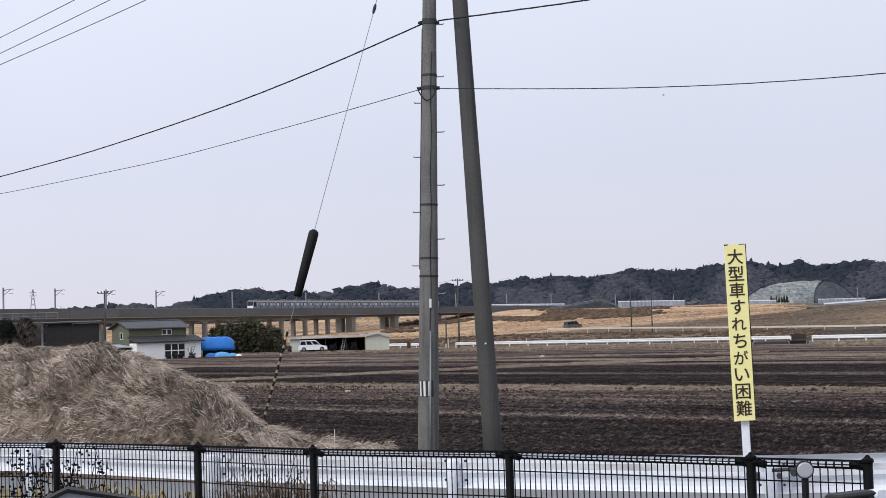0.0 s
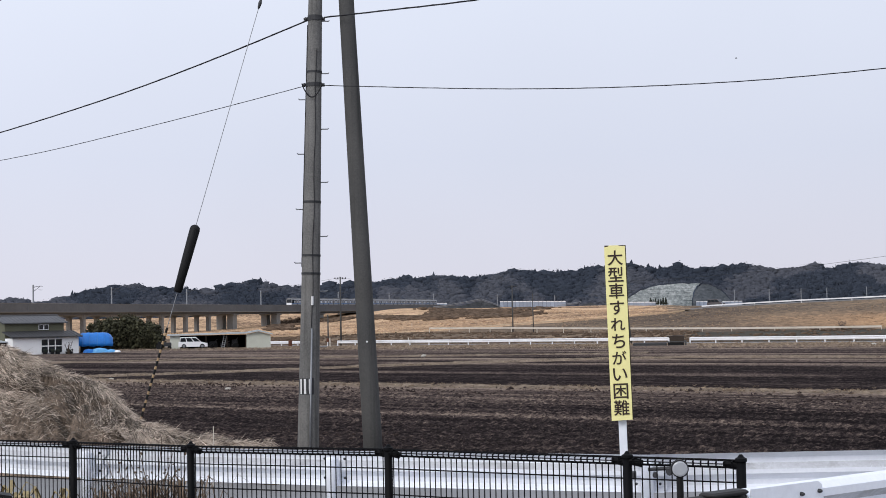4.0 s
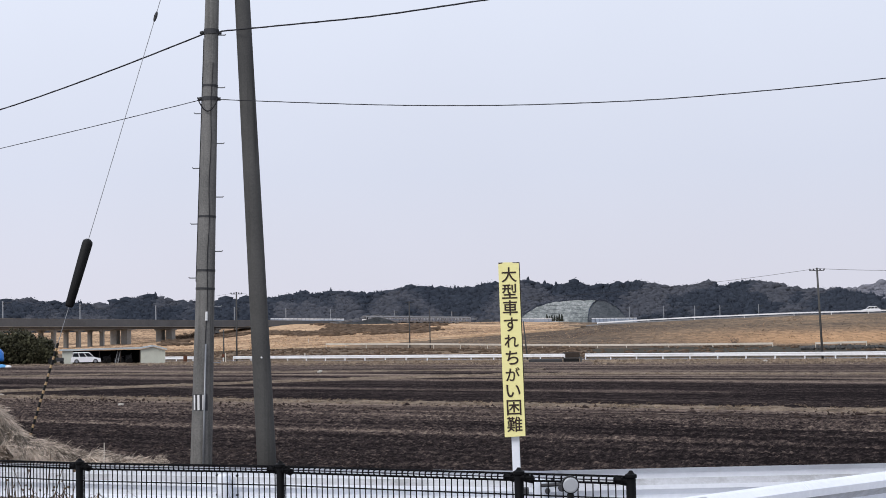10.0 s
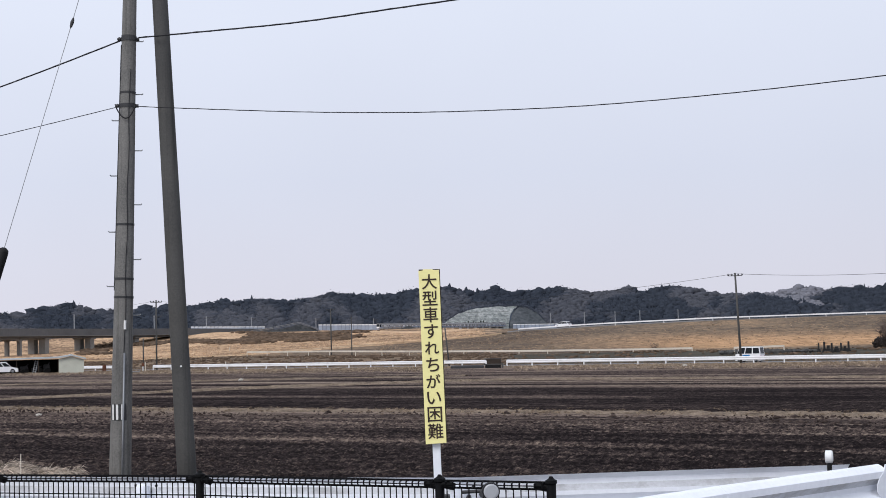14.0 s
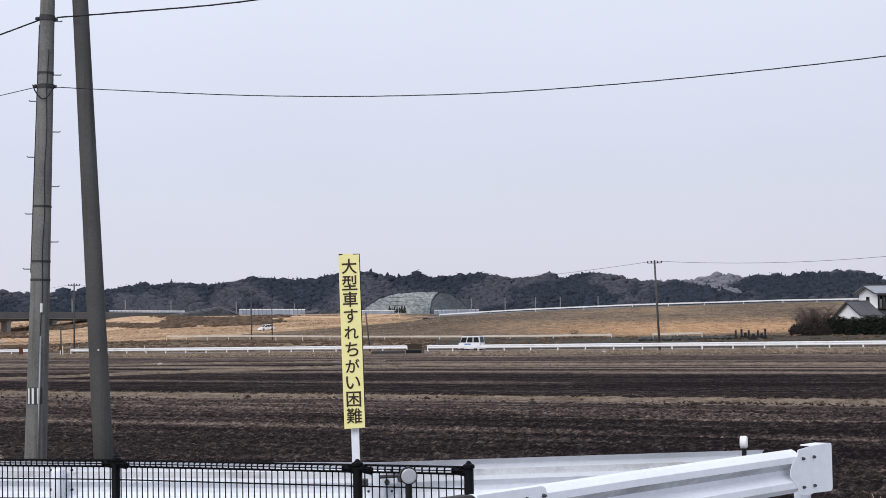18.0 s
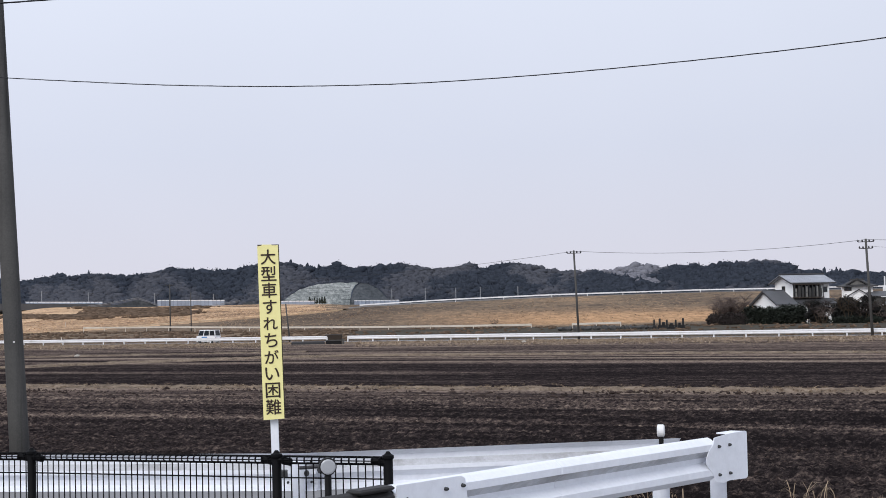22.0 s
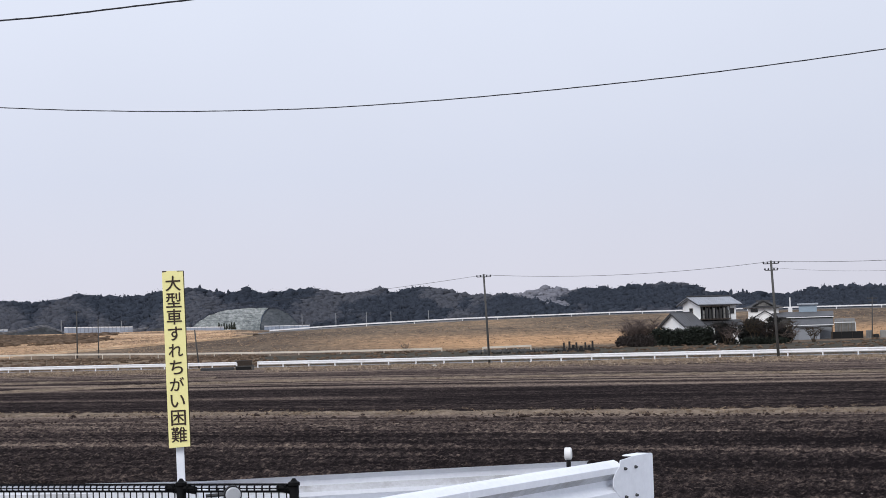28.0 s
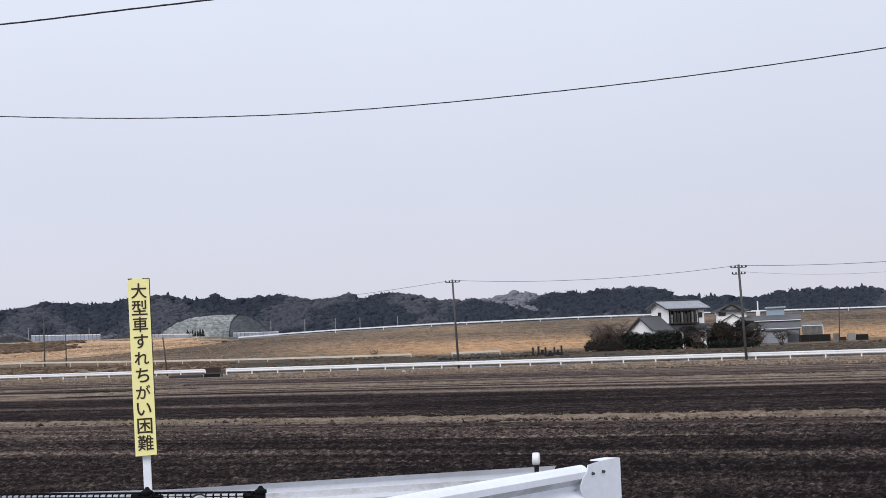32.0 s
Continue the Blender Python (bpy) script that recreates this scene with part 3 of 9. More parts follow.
# ---- mesh helpers ----
class Shape:
    """Vertices and faces gathered for one mesh."""

    def __init__(self):
        self.v, self.f = [], []

    def add(self, verts, faces):
        o = len(self.v)
        self.v.extend(tuple(p) for p in verts)
        self.f.extend(tuple(i + o for i in f) for f in faces)
        return self

    def box(self, x0, y0, z0, x1, y1, z1, b=0.0):
        """A box, with its upright edges and rims cut by b."""
        if b <= 0:
            v = [(x, y, z) for z in (z0, z1) for x, y in ((x0, y0), (x1, y0), (x1, y1), (x0, y1))]
            return self.add(v, [(3, 2, 1, 0), (4, 5, 6, 7), (0, 1, 5, 4), (1, 2, 6, 5), (2, 3, 7, 6), (3, 0, 4, 7)])
        ring = lambda i, z: [(x0 + i + b, y0 + i, z), (x1 - i - b, y0 + i, z), (x1 - i, y0 + i + b, z), (x1 - i, y1 - i - b, z), (x1 - i - b, y1 - i, z), (x0 + i + b, y1 - i, z), (x0 + i, y1 - i - b, z), (x0 + i, y0 + i + b, z)]
        return self.rings([ring(b, z0), ring(0, z0 + b), ring(0, z1 - b), ring(b, z1)])

    def rings(self, rings, closed=True, caps=True):
        n, o = len(rings[0]), len(self.v)
        for r in rings:
            self.v.extend(tuple(p) for p in r)
        for k in range(len(rings) - 1):
            for i in range(n if closed else n - 1):
                j = (i + 1) % n
                self.f.append((o + k * n + i, o + k * n + j, o + (k + 1) * n + j, o + (k + 1) * n + i))
        if caps and closed:
            self.f.append(tuple(o + i for i in reversed(range(n))))
            self.f.append(tuple(o + (len(rings) - 1) * n + i for i in range(n)))
        return self

    def tube(self, pts, radius, n=8, caps=True):
        """A round bar along a line of points; radius a number or one for each point."""
        pts = [Vector(p) for p in pts]
        rad = radius if isinstance(radius, (list, tuple)) else [radius] * len(pts)
        rings, up = [], None
        for i, p in enumerate(pts):
            d = (pts[min(i + 1, len(pts) - 1)] - pts[max(i - 1, 0)]).normalized()
            if up is None:
                up = Vector((0, 0, 1)) if abs(d.z) < 0.9 else Vector((1, 0, 0))
            a = d.cross(up).normalized()
            c = a.cross(d).normalized()
            up = c
            rings.append([p + (a * math.cos(k * math.tau / n) + c * math.sin(k * math.tau / n)) * rad[i] for k in range(n)])
        return self.rings(rings, True, caps)

    def sweep(self, profile, pts, closed=False):
        """A profile of (out, up) pairs carried along a level line of points."""
        pts = [Vector(p) for p in pts]
        rings = []
        for i, p in enumerate(pts):
            d = (pts[min(i + 1, len(pts) - 1)] - pts[max(i - 1, 0)])
            d.z = 0
            d.normalize()
            side = Vector((d.y, -d.x, 0))
            rings.append([p + side * a + Vector((0, 0, b)) for a, b in profile])
        return self.rings(rings, closed, closed)

    def prism(self, outline, axis, a, b):
        """An outline of pairs, drawn out along an axis from a to b."""
        put = {"x": lambda p, t: (t, p[0], p[1]), "y": lambda p, t: (p[0], t, p[1]), "z": lambda p, t: (p[0], p[1], t)}[axis]
        return self.rings([[put(p, a) for p in outline], [put(p, b) for p in outline]])

    def blob(self, centre, size, rng, rough=0.25):
        """An uneven twenty-sided clump."""
        g = (1 + 5 ** 0.5) / 2
        base = [(-1, g, 0), (1, g, 0), (-1, -g, 0), (1, -g, 0), (0, -1, g), (0, 1, g), (0, -1, -g), (0, 1, -g), (g, 0, -1), (g, 0, 1), (-g, 0, -1), (-g, 0, 1)]
        faces = [(0, 11, 5), (0, 5, 1), (0, 1, 7), (0, 7, 10), (0, 10, 11), (1, 5, 9), (5, 11, 4), (11, 10, 2), (10, 7, 6), (7, 1, 8), (3, 9, 4), (3, 4, 2), (3, 2, 6), (3, 6, 8), (3, 8, 9), (4, 9, 5), (2, 4, 11), (6, 2, 10), (8, 6, 7), (9, 8, 1)]
        vs = []
        for p in base:
            k = (1 + rng.uniform(-rough, rough)) / 1.9
            vs.append((centre[0] + p[0] * k * size[0], centre[1] + p[1] * k * size[1], centre[2] + p[2] * k * size[2]))
        return self.add(vs, faces)

    def mesh(self, name, mat, smooth=False):
        me = bpy.data.meshes.new(name)
        me.from_pydata(self.v, [], self.f)
        me.materials.append(mat)
        if smooth:
            me.polygons.foreach_set("use_smooth", [True] * len(me.polygons))
        me.update()
        return me


def part(name, shape, mat, parent, label="", smooth=False, kind=""):
    me = shape if isinstance(shape, bpy.types.Mesh) else shape.mesh(name, mat, smooth)
    ob = new(name, me)
    ob.parent = parent
    return tagged(ob, label, kind=kind)


def thing(name, label, category, group="", kind="", m=None):
    ob = new(name)
    ob.empty_display_size = 0.2
    if m is not None:
        ob.matrix_basis = m
    return tagged(ob, label, category, group, kind)


def solo(name, shape, mat, label, category, group="", kind="", smooth=False, m=None):
    ob = new(name, shape.mesh(name, mat, smooth))
    if m is not None:
        ob.matrix_basis = m
    return tagged(ob, label, category, group, kind)


def place(az, d, z=0.0):
    """A point d metres out from the first eye's foot, at a bearing in degrees clockwise from straight ahead."""
    return Vector((d * math.sin(radians(az)), d * math.cos(radians(az)), z))


def raised(az, d, el):
    """The same, at the height that an elevation angle gives."""
    return place(az, d, EYE + d * math.tan(radians(el)))


def along(u, s):
    """A point u metres across the field (towards the far road) and s metres along it (away to the north-west)."""
    return Vector((NX * u - NY * s, NY * u + NX * s, 0))


# ---- ground ----
ROAD_Z = 1.43
# the kerb line of the near road: bearing and distance of the guardrail
RAIL_AZ = [-60, -30, -14.3, -8.2, 0.3, 4.2, 10.7, 18.5, 23.7, 32, 50, 90]
RAIL_D = [34, 25, 20.1, 17.8, 16.3, 15.6, 15.2, 15.6, 16.0, 17.2, 22, 40]
# far profile by bearing: second rail's foot, crest of the upper road, rise behind it
T_AZ = [-60, -16, -6, 0, 3.6, 8, 12.2, 13.4, 16.6, 20, 25.2, 30, 36, 60]
T_DM = [380, 380, 375, 375, 370, 345, 325, 320, 310, 302, 318, 325, 325, 325]
T_ZM = [0.0, 0.0, 0.2, 0.5, 0.75, 0.55, 0.45, 0.4, 0.3, 0.25, 0.3, 0.3, 0.3, 0.0]
T_DC = [440, 440, 420, 400, 410, 435, 430, 425, 410, 400, 405, 405, 410, 420]
T_ZC = [0.2, 0.2, 0.3, 0.4, 0.9, 2.6, 4.3, 5.3, 6.0, 6.5, 6.9, 6.8, 6.6, 6.5]
T_DB = [680, 690, 705, 705, 640, 600, 580, 560, 540, 520, 520, 520, 520, 520]
T_ZB = [0.6, 0.6, 1.6, 3.0, 5.0, 6.0, 6.2, 5.2, 5.2, 5.6, 6.0, 5.8, 5.6, 5.5]
T_DT = [760, 700, 760, 790, 830, 930, 1040, 1090, 1100, 1100, 1100, 1100, 1100, 1100]
T_ZT = [4.0, 4.0, 6.5, 9.6, 10.2, 10.2, 10.0, 9.0, 8.0, 8.0, 8.0, 8.0, 8.0, 8.0]
RIDGE_AZ = [-60, -30, -15.4, -12.6, -11.7, -10.5, -9.9, -8.6, -7.5, -6.7, -5.7, -4.2, -3.4, -2.6, -2.1, -1.7, -0.9, 1.8, 2.7, 4.1, 5.1, 5.8, 6.6, 7.4, 8.8, 9.4, 10.8, 11.6, 12.4, 13, 14.9, 15.9, 17.2, 17.6, 18.8, 19.4, 20.2, 21.9, 23.3, 23.7, 25.3, 27.1, 27.7, 28.2, 28.8, 29.8, 31.5, 32.0, 33.9, 35.8, 60]
RIDGE_EL = [0.9, 0.9, 0.98, 1.0, 1.09, 1.13, 0.98, 1.24, 1.48, 1.58, 1.37, 1.33, 1.48, 1.64, 1.57, 1.37, 1.39, 1.43, 1.59, 1.67, 1.52, 1.65, 1.84, 1.71, 1.71, 1.84, 1.91, 1.70, 1.84, 1.68, 1.82, 1.61, 1.79, 1.56, 1.81, 1.65, 1.45, 1.43, 1.66, 1.51, 1.50, 1.66, 1.65, 1.49, 1.21, 1.17, 1.05, 1.23, 1.29, 1.19, 1.2]
FAR_DIP = 0.27
RIDGE_D, TREE = 1340.0, 9.0


def ridge_z(az):
    return EYE + RIDGE_D * math.tan(radians(float(np.interp(az, RIDGE_AZ, RIDGE_EL)))) - TREE * 0.8


def road_edge(az):
    """How far the near road's shoulder reaches past the guardrail line."""
    return float(np.interp(az, [-10, -3, 2, 14, 18, 22, 25.5, 27.5], [5.5, 5.1, 4.6, 4.3, 2.0, 0.65, 0.6, 0.1]))


def ground_z(x, y):
    d = math.hypot(x, y)
    az = math.degrees(math.atan2(x, y))
    if abs(az) > 100:
        return ROAD_Z if d < 200 else ROAD_Z * max(0.0, 1 - (d - 200) / 200)
    rail = float(np.interp(az, RAIL_AZ, RAIL_D))
    edge = rail + road_edge(az)
    if d < edge:
        return ROAD_Z
    if d < edge + 3.4:
        k = (d - edge) / 3.4
        return ROAD_Z * (1 - k * k * (3 - 2 * k))
    u = NX * x + NY * y
    dm = float(np.interp(az, T_AZ, T_DM))
    if u < 190 or d < 200:
        dip = min(1.0, max(0.0, (u - 158) / 16))
        return 0.06 * noise.noise((x * 0.05, y * 0.05, 0)) * min(1.0, d / 60) - FAR_DIP * dip
    g = lambda t: float(np.interp(az, T_AZ, t))
    u_d = 190 / max(0.2, math.cos(radians(az - 46)))
    if az < 1:
        u_d = min(u_d, dm - 60)
    ds = [u_d, max(dm, u_d + 10), g(T_DC) - 5, g(T_DC) + 5, g(T_DB), g(T_DT), 1210, RIDGE_D, 1700, 3500]
    zs = [-FAR_DIP if az > -5 else 0.0, g(T_ZM), g(T_ZC), g(T_ZC), g(T_ZB), g(T_ZT), 9.5, ridge_z(az), ridge_z(az) - 14, 30]
    if d > 1210 and d < RIDGE_D:
        k = (d - 1210) / (RIDGE_D - 1210)
        return 9.5 + (ridge_z(az) + 2.5 - 9.5) * (k ** 0.8)
    return float(np.interp(d, ds, zs)) + (0.25 * noise.noise((x * 0.03, y * 0.03, 3)) if d > 260 else 0) + 1.3 * noise.noise((x * 0.022, y * 0.012, 7)) * min(1.0, max(0.0, (d - 455) / 60)) * (1.0 if d < 1200 else 0.0)


def build_ground():
    azs = list(np.arange(-180, -24, 6.0)) + list(np.arange(-24, 42, 0.2)) + list(np.arange(42, 180, 6.0))
    ds = [0.0, 3, 6, 9] + list(np.arange(11, 30, 0.45)) + list(np.geomspace(30, 300, 90)) + list(np.geomspace(303, 1200, 110)) + list(np.linspace(1210, 1340, 18)) + [1400, 1500, 1700, 2100, 2600, 3500]
    n, verts, faces, mats = len(azs), [], [], []
    for d in ds:
        for a in azs:
            p = place(a, d)
            verts.append((p.x, p.y, ground_z(p.x, p.y)))
    for k in range(len(ds) - 1):
        for i in range(n):
            j = (i + 1) % n
            faces.append((k * n + i, k * n + j, (k + 1) * n + j, (k + 1) * n + i))
            a, d = azs[i] + 0.1, (ds[k] + ds[k + 1]) / 2
            p = place(a, d)
            u = NX * p.x + NY * p.y
            rail = float(np.interp(a, RAIL_AZ, RAIL_D))
            dc = float(np.interp(a, T_AZ, T_DC))
            if d < rail + road_edge(a) or abs(a) > 100:
                mats.append(0)
            elif d < rail + road_edge(a) + (2.0 if a < 18 else 0.9):
                mats.append(1)
            elif u < 172 + 2.5 * noise.noise((p.x * 0.06, p.y * 0.06, 8)) and d < 330:
                mats.append(2)
            elif d < 1195:
                east = a > 12.0 + 2.2 * noise.noise((d * 0.03, a * 0.5, 0)) + random.uniform(-0.7, 0.7)
                mats.append(6 if a > 12.6 + random.uniform(-0.5, 0.5) and u > 190 and d < (298 if a > 19 else 306) else 1 if d < 215 else 3 if east or d < dc - 12 else 4)
            else:
                mats.append(5)
    me = bpy.data.meshes.new("ground")
    me.from_pydata(verts, [], faces)
    for m in (ASPHALT, VERGE, SOIL, DRY_BANK, ORANGE_GRASS, FOREST_FLOOR, DARK_VERGE):
        me.materials.append(m)
    me.polygons.foreach_set("material_index", mats)
    me.polygons.foreach_set("use_smooth", [True] * len(faces))
    me.update()
    tagged(new("ground", me), "ploughed dark brown fields, dry grass banks and wooded hills", "ground", kind="structure")


build_ground()


# ---- near road: guardrails, fence, delineators ----
W_BEAM = [(0.0, 0.0), (0.03, -0.012), (0.078, -0.05), (0.078, -0.10), (0.008, -0.155), (0.008, -0.195), (0.078, -0.25), (0.078, -0.30), (0.03, -0.338), (0.0, -0.35)]


def w_loop(face):
    front = [(face * a, b) for a, b in W_BEAM]
    back = [(face * (a - 0.006), b) for a, b in reversed(W_BEAM)]
    return front + back if face < 0 else list(reversed(front + back))


def bolt_shape(r=0.0105):
    return Shape().tube([(0, 0.012, 0), (0, 0, 0), (0, -0.012, 0), (0, -0.018, 0)], [r * 1.25, r * 1.25, r, r * 0.5], 8)


BOLT_MESH = bolt_shape().mesh("bolt", BOLT)


def post_mesh(name, r, h, mat):
    return Shape().tube([(0, 0, 0), (0, 0, h - 0.03), (0, 0, h - 0.008), (0, 0, h)], [r, r, r * 0.9, r * 0.4], 14).mesh(name, mat, True)


def guardrail(name, label, pts, top, face, mat, post_r, post_h, plain=()):
    """A W-beam rail through the points; face 1 shows its front to the lot, -1 its back with the posts before it."""
    g = thing(name, label, "guardrail")
    post = post_mesh("post", post_r, post_h, mat)
    for i in range(len(pts) - 1):
        a, b = Vector(pts[i]), Vector(pts[i + 1])
        d = (b - a).normalized()
        over = 0.16 if i < len(pts) - 2 else 0.0
        lift = 0.003 * (i % 2)
        side = Vector((d.y, -d.x, 0)) * (face * lift)
        n = 6
        line = [a + (b + d * over - a) * (k / n) + side + Vector((0, 0, top)) for k in range(n + 1)]
        q = part("beam", Shape().sweep(w_loop(face), line, True), mat, g)
        # underside of the upper fold: shade painted as greyer steel, plus brown dirt smudges
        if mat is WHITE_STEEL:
            q.data.materials.append(RAIL_SHADE_GRIME)
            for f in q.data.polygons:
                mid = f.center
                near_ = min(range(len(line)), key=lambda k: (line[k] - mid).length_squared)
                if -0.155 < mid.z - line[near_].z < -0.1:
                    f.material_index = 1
    for i, p in enumerate(pts):
        if i in plain:
            continue
        p = Vector(p)
        d = (Vector(pts[min(i + 1, len(pts) - 1)]) - Vector(pts[max(i - 1, 0)])).normalized()
        side = Vector((d.y, -d.x, 0))
        turn = math.degrees(math.atan2(d.y, d.x))
        off = side * (-face * (post_r + 0.03))
        q = part("post", post, mat, g)
        q.matrix_basis = pose(p.x + off.x, p.y + off.y, p.z)
        br = Shape().box(-0.05, -0.05, 0, 0.05, 0.05, 0.22, 0.008)
        q = part("bracket", br, mat, g)
        q.matrix_basis = pose(p.x, p.y, p.z + top - 0.29, 0, 0, turn) @ pose(0, face * 0.03, 0) @ Matrix.Diagonal((1, 0.35, 1, 1))
        for dx, dz in ((-0.11, -0.08), (0.11, -0.08), (-0.11, -0.27), (0.11, -0.27), (0.0, -0.175)):
            q = part("bolt", BOLT_MESH, BOLT, g)
            out = 0.085 if dz != -0.175 else 0.03
            q.matrix_basis = pose(p.x, p.y, p.z + top + dz, 0, 0, turn) @ pose(dx, -out if face > 0 else 0.0, 0)
    return g


far_line = []
azs = [-31, -26.5, -22.6, -18.6, -14.3, -8.2, 0.2, 11.2, 18.8, 24.6]
for a in azs:
    far_line.append(place(a, float(np.interp(a, RAIL_AZ, RAIL_D)), ROAD_Z + float(np.interp(a, [-14, 2], [0.045, 0.0]))))
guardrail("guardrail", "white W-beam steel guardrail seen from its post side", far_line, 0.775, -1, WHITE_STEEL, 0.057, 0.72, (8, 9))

# the nearer rail: a dark brown length, then a white one with a flat end plate
near_pts = [place(4.0, 8.45, ROAD_Z), place(10.7, 9.35, ROAD_Z), place(14.3, 10.05, ROAD_Z)]
guardrail("guardrail", "dark brown painted steel guardrail that joins a white one", near_pts, 0.99, 1, BROWN_RAIL, 0.057, 0.95)
cap_d = (near_pts[2] - near_pts[1]).normalized()
cap = Shape().box(-0.34, -0.09, 0.975, 0.0, 0.03, 1.006, 0.012)
brown_rail = [o_ for o_ in bpy.data.objects if o_.name.startswith("guardrail")][-1]
q = part("splice_cap", cap, BROWN_RAIL, brown_rail, "thick dark cap over the joint")
q.matrix_basis = pose(near_pts[2].x, near_pts[2].y, ROAD_Z, 0, 0, math.degrees(math.atan2(cap_d.y, cap_d.x)))
wp = [place(14.35, 10.06, ROAD_Z), place(20.2, 11.55, ROAD_Z), place(25.55, 13.35, ROAD_Z)]
white_post = post_mesh("post", 0.07, 0.93, WHITE_STEEL)
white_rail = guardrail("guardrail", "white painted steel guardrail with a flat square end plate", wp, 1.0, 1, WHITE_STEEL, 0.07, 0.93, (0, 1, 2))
sp_d = (wp[1] - wp[0]).normalized()
sp_m = pose(wp[0].x, wp[0].y, ROAD_Z + 1.0, 0, 0, math.degrees(math.atan2(sp_d.y, sp_d.x)))
sp_o = [(0.0, 0.003), (0.66, 0.003), (0.70, -0.02), (0.715, -0.10), (0.72, -0.15), (0.72, -0.20), (0.715, -0.25), (0.70, -0.33), (0.66, -0.353), (0.0, -0.353)]
sp = part("splice_plate", Shape().rings([[(x, -0.088, z) for x, z in sp_o], [(x, -0.081, z) for x, z in sp_o]]), WHITE_STEEL, white_rail, "flat white plate over the joint")
sp.matrix_basis = sp_m
for dx, dz in ((0.485, -0.065), (0.665, -0.06), (0.485, -0.29), (0.665, -0.285)):
    q = part("bolt", BOLT_MESH, BOLT, white_rail)
    q.matrix_basis = sp_m @ pose(dx, -0.098, dz)
end = Vector(wp[-1])
d = (Vector(wp[-1]) - Vector(wp[-2])).normalized()
turn = math.degrees(math.atan2(d.y, d.x))
for k, at_ in ((0.33, wp[-1]), (-0.32, wp[-1])):
    q = part("post", white_post, WHITE_STEEL, white_rail)
    c = Vector(at_) + d * k + Vector((-d.y, d.x, 0)) * (0.10 if k > 0 else 0.25)
    q.matrix_basis = pose(c.x, c.y, c.z)
plate = Shape()
o = [(-0.03, 0.002), (0.2, 0.02), (0.47, 0.024), (0.495, 0.018), (0.5, 0.0), (0.5, -0.34), (0.49, -0.362), (0.46, -0.368), (0.2, -0.36), (0.1, -0.372), (-0.03, -0.352), (-0.05, -0.30), (-0.12, -0.24), (-0.155, -0.20), (-0.155, -0.15), (-0.12, -0.10), (-0.05, -0.05)]
plate.rings([[(x, -0.084, z) for x, z in o], [(x, -0.077, z) for x, z in o]])
q = part("end_plate", plate, WHITE_STEEL, white_rail, "flat white end plate with four bolts")
q.matrix_basis = pose(end.x, end.y, end.z + 1.0, 0, 0, turn)
lip = Shape().box(0.24, -0.081, 0.006, 0.49, 0.06, 0.018, 0.004).box(0.488, -0.081, -0.34, 0.499, 0.06, 0.016, 0.004)
q = part("end_lip", lip, WHITE_STEEL, white_rail)
q.matrix_basis = pose(end.x, end.y, end.z + 1.003, 0, 0, turn)
for dx, dz in ((0.05, -0.072), (0.22, -0.07), (0.05, -0.30), (0.22, -0.30)):
    q = part("bolt", BOLT_MESH, BOLT, white_rail)
    q.matrix_basis = pose(end.x, end.y, end.z + 1.0, 0, 0, turn) @ pose(dx - 0.02, -0.091, dz)


def delineator(label, at_, z, r, turn, stick, mat):
    g = thing("delineator", label, "delineator", m=pose(at_[0], at_[1], 0, 0, 0, turn))
    part("stick", Shape().tube([(0, 0, stick), (0, 0, z - r)], 0.022, 8), BLACK_RUBBER, g)
    part("housing", Shape().tube([(0, 0.035, z), (0, 0.03, z), (0, -0.02, z), (0, -0.028, z)], [r * 0.8, r, r, r * 0.92], 20), mat[0], g, smooth=False)
    part("reflector", Shape().tube([(0, -0.02, z), (0, -0.03, z), (0, -0.034, z)], [r * 0.86, r * 0.86, r * 0.7], 20), mat[1], g)
    return g


p = place(12.31, 10.3)
delineator("round grey reflector in a black rim on a black stick", p, 2.534, 0.056, -8, ROAD_Z, (BLACK_RUBBER, REFLECTOR))
p = place(23.93, 15.2)
delineator("white round reflector seen edge-on on a short black stick", p, 2.35, 0.058, 62, ROAD_Z, (WHITE_PLASTIC, WHITE_PLASTIC))


# the black welded-mesh fence
FENCE = [(-19.5, 18.3, -3.25), (-13.62, 16.7, -3.56), (-8.8, 15.3, -3.86), (-4.8, 13.6, -4.13), (2.1, 12.3, -4.43), (10.50, 11.0, -4.83), (14.42, 10.72, -4.98)]


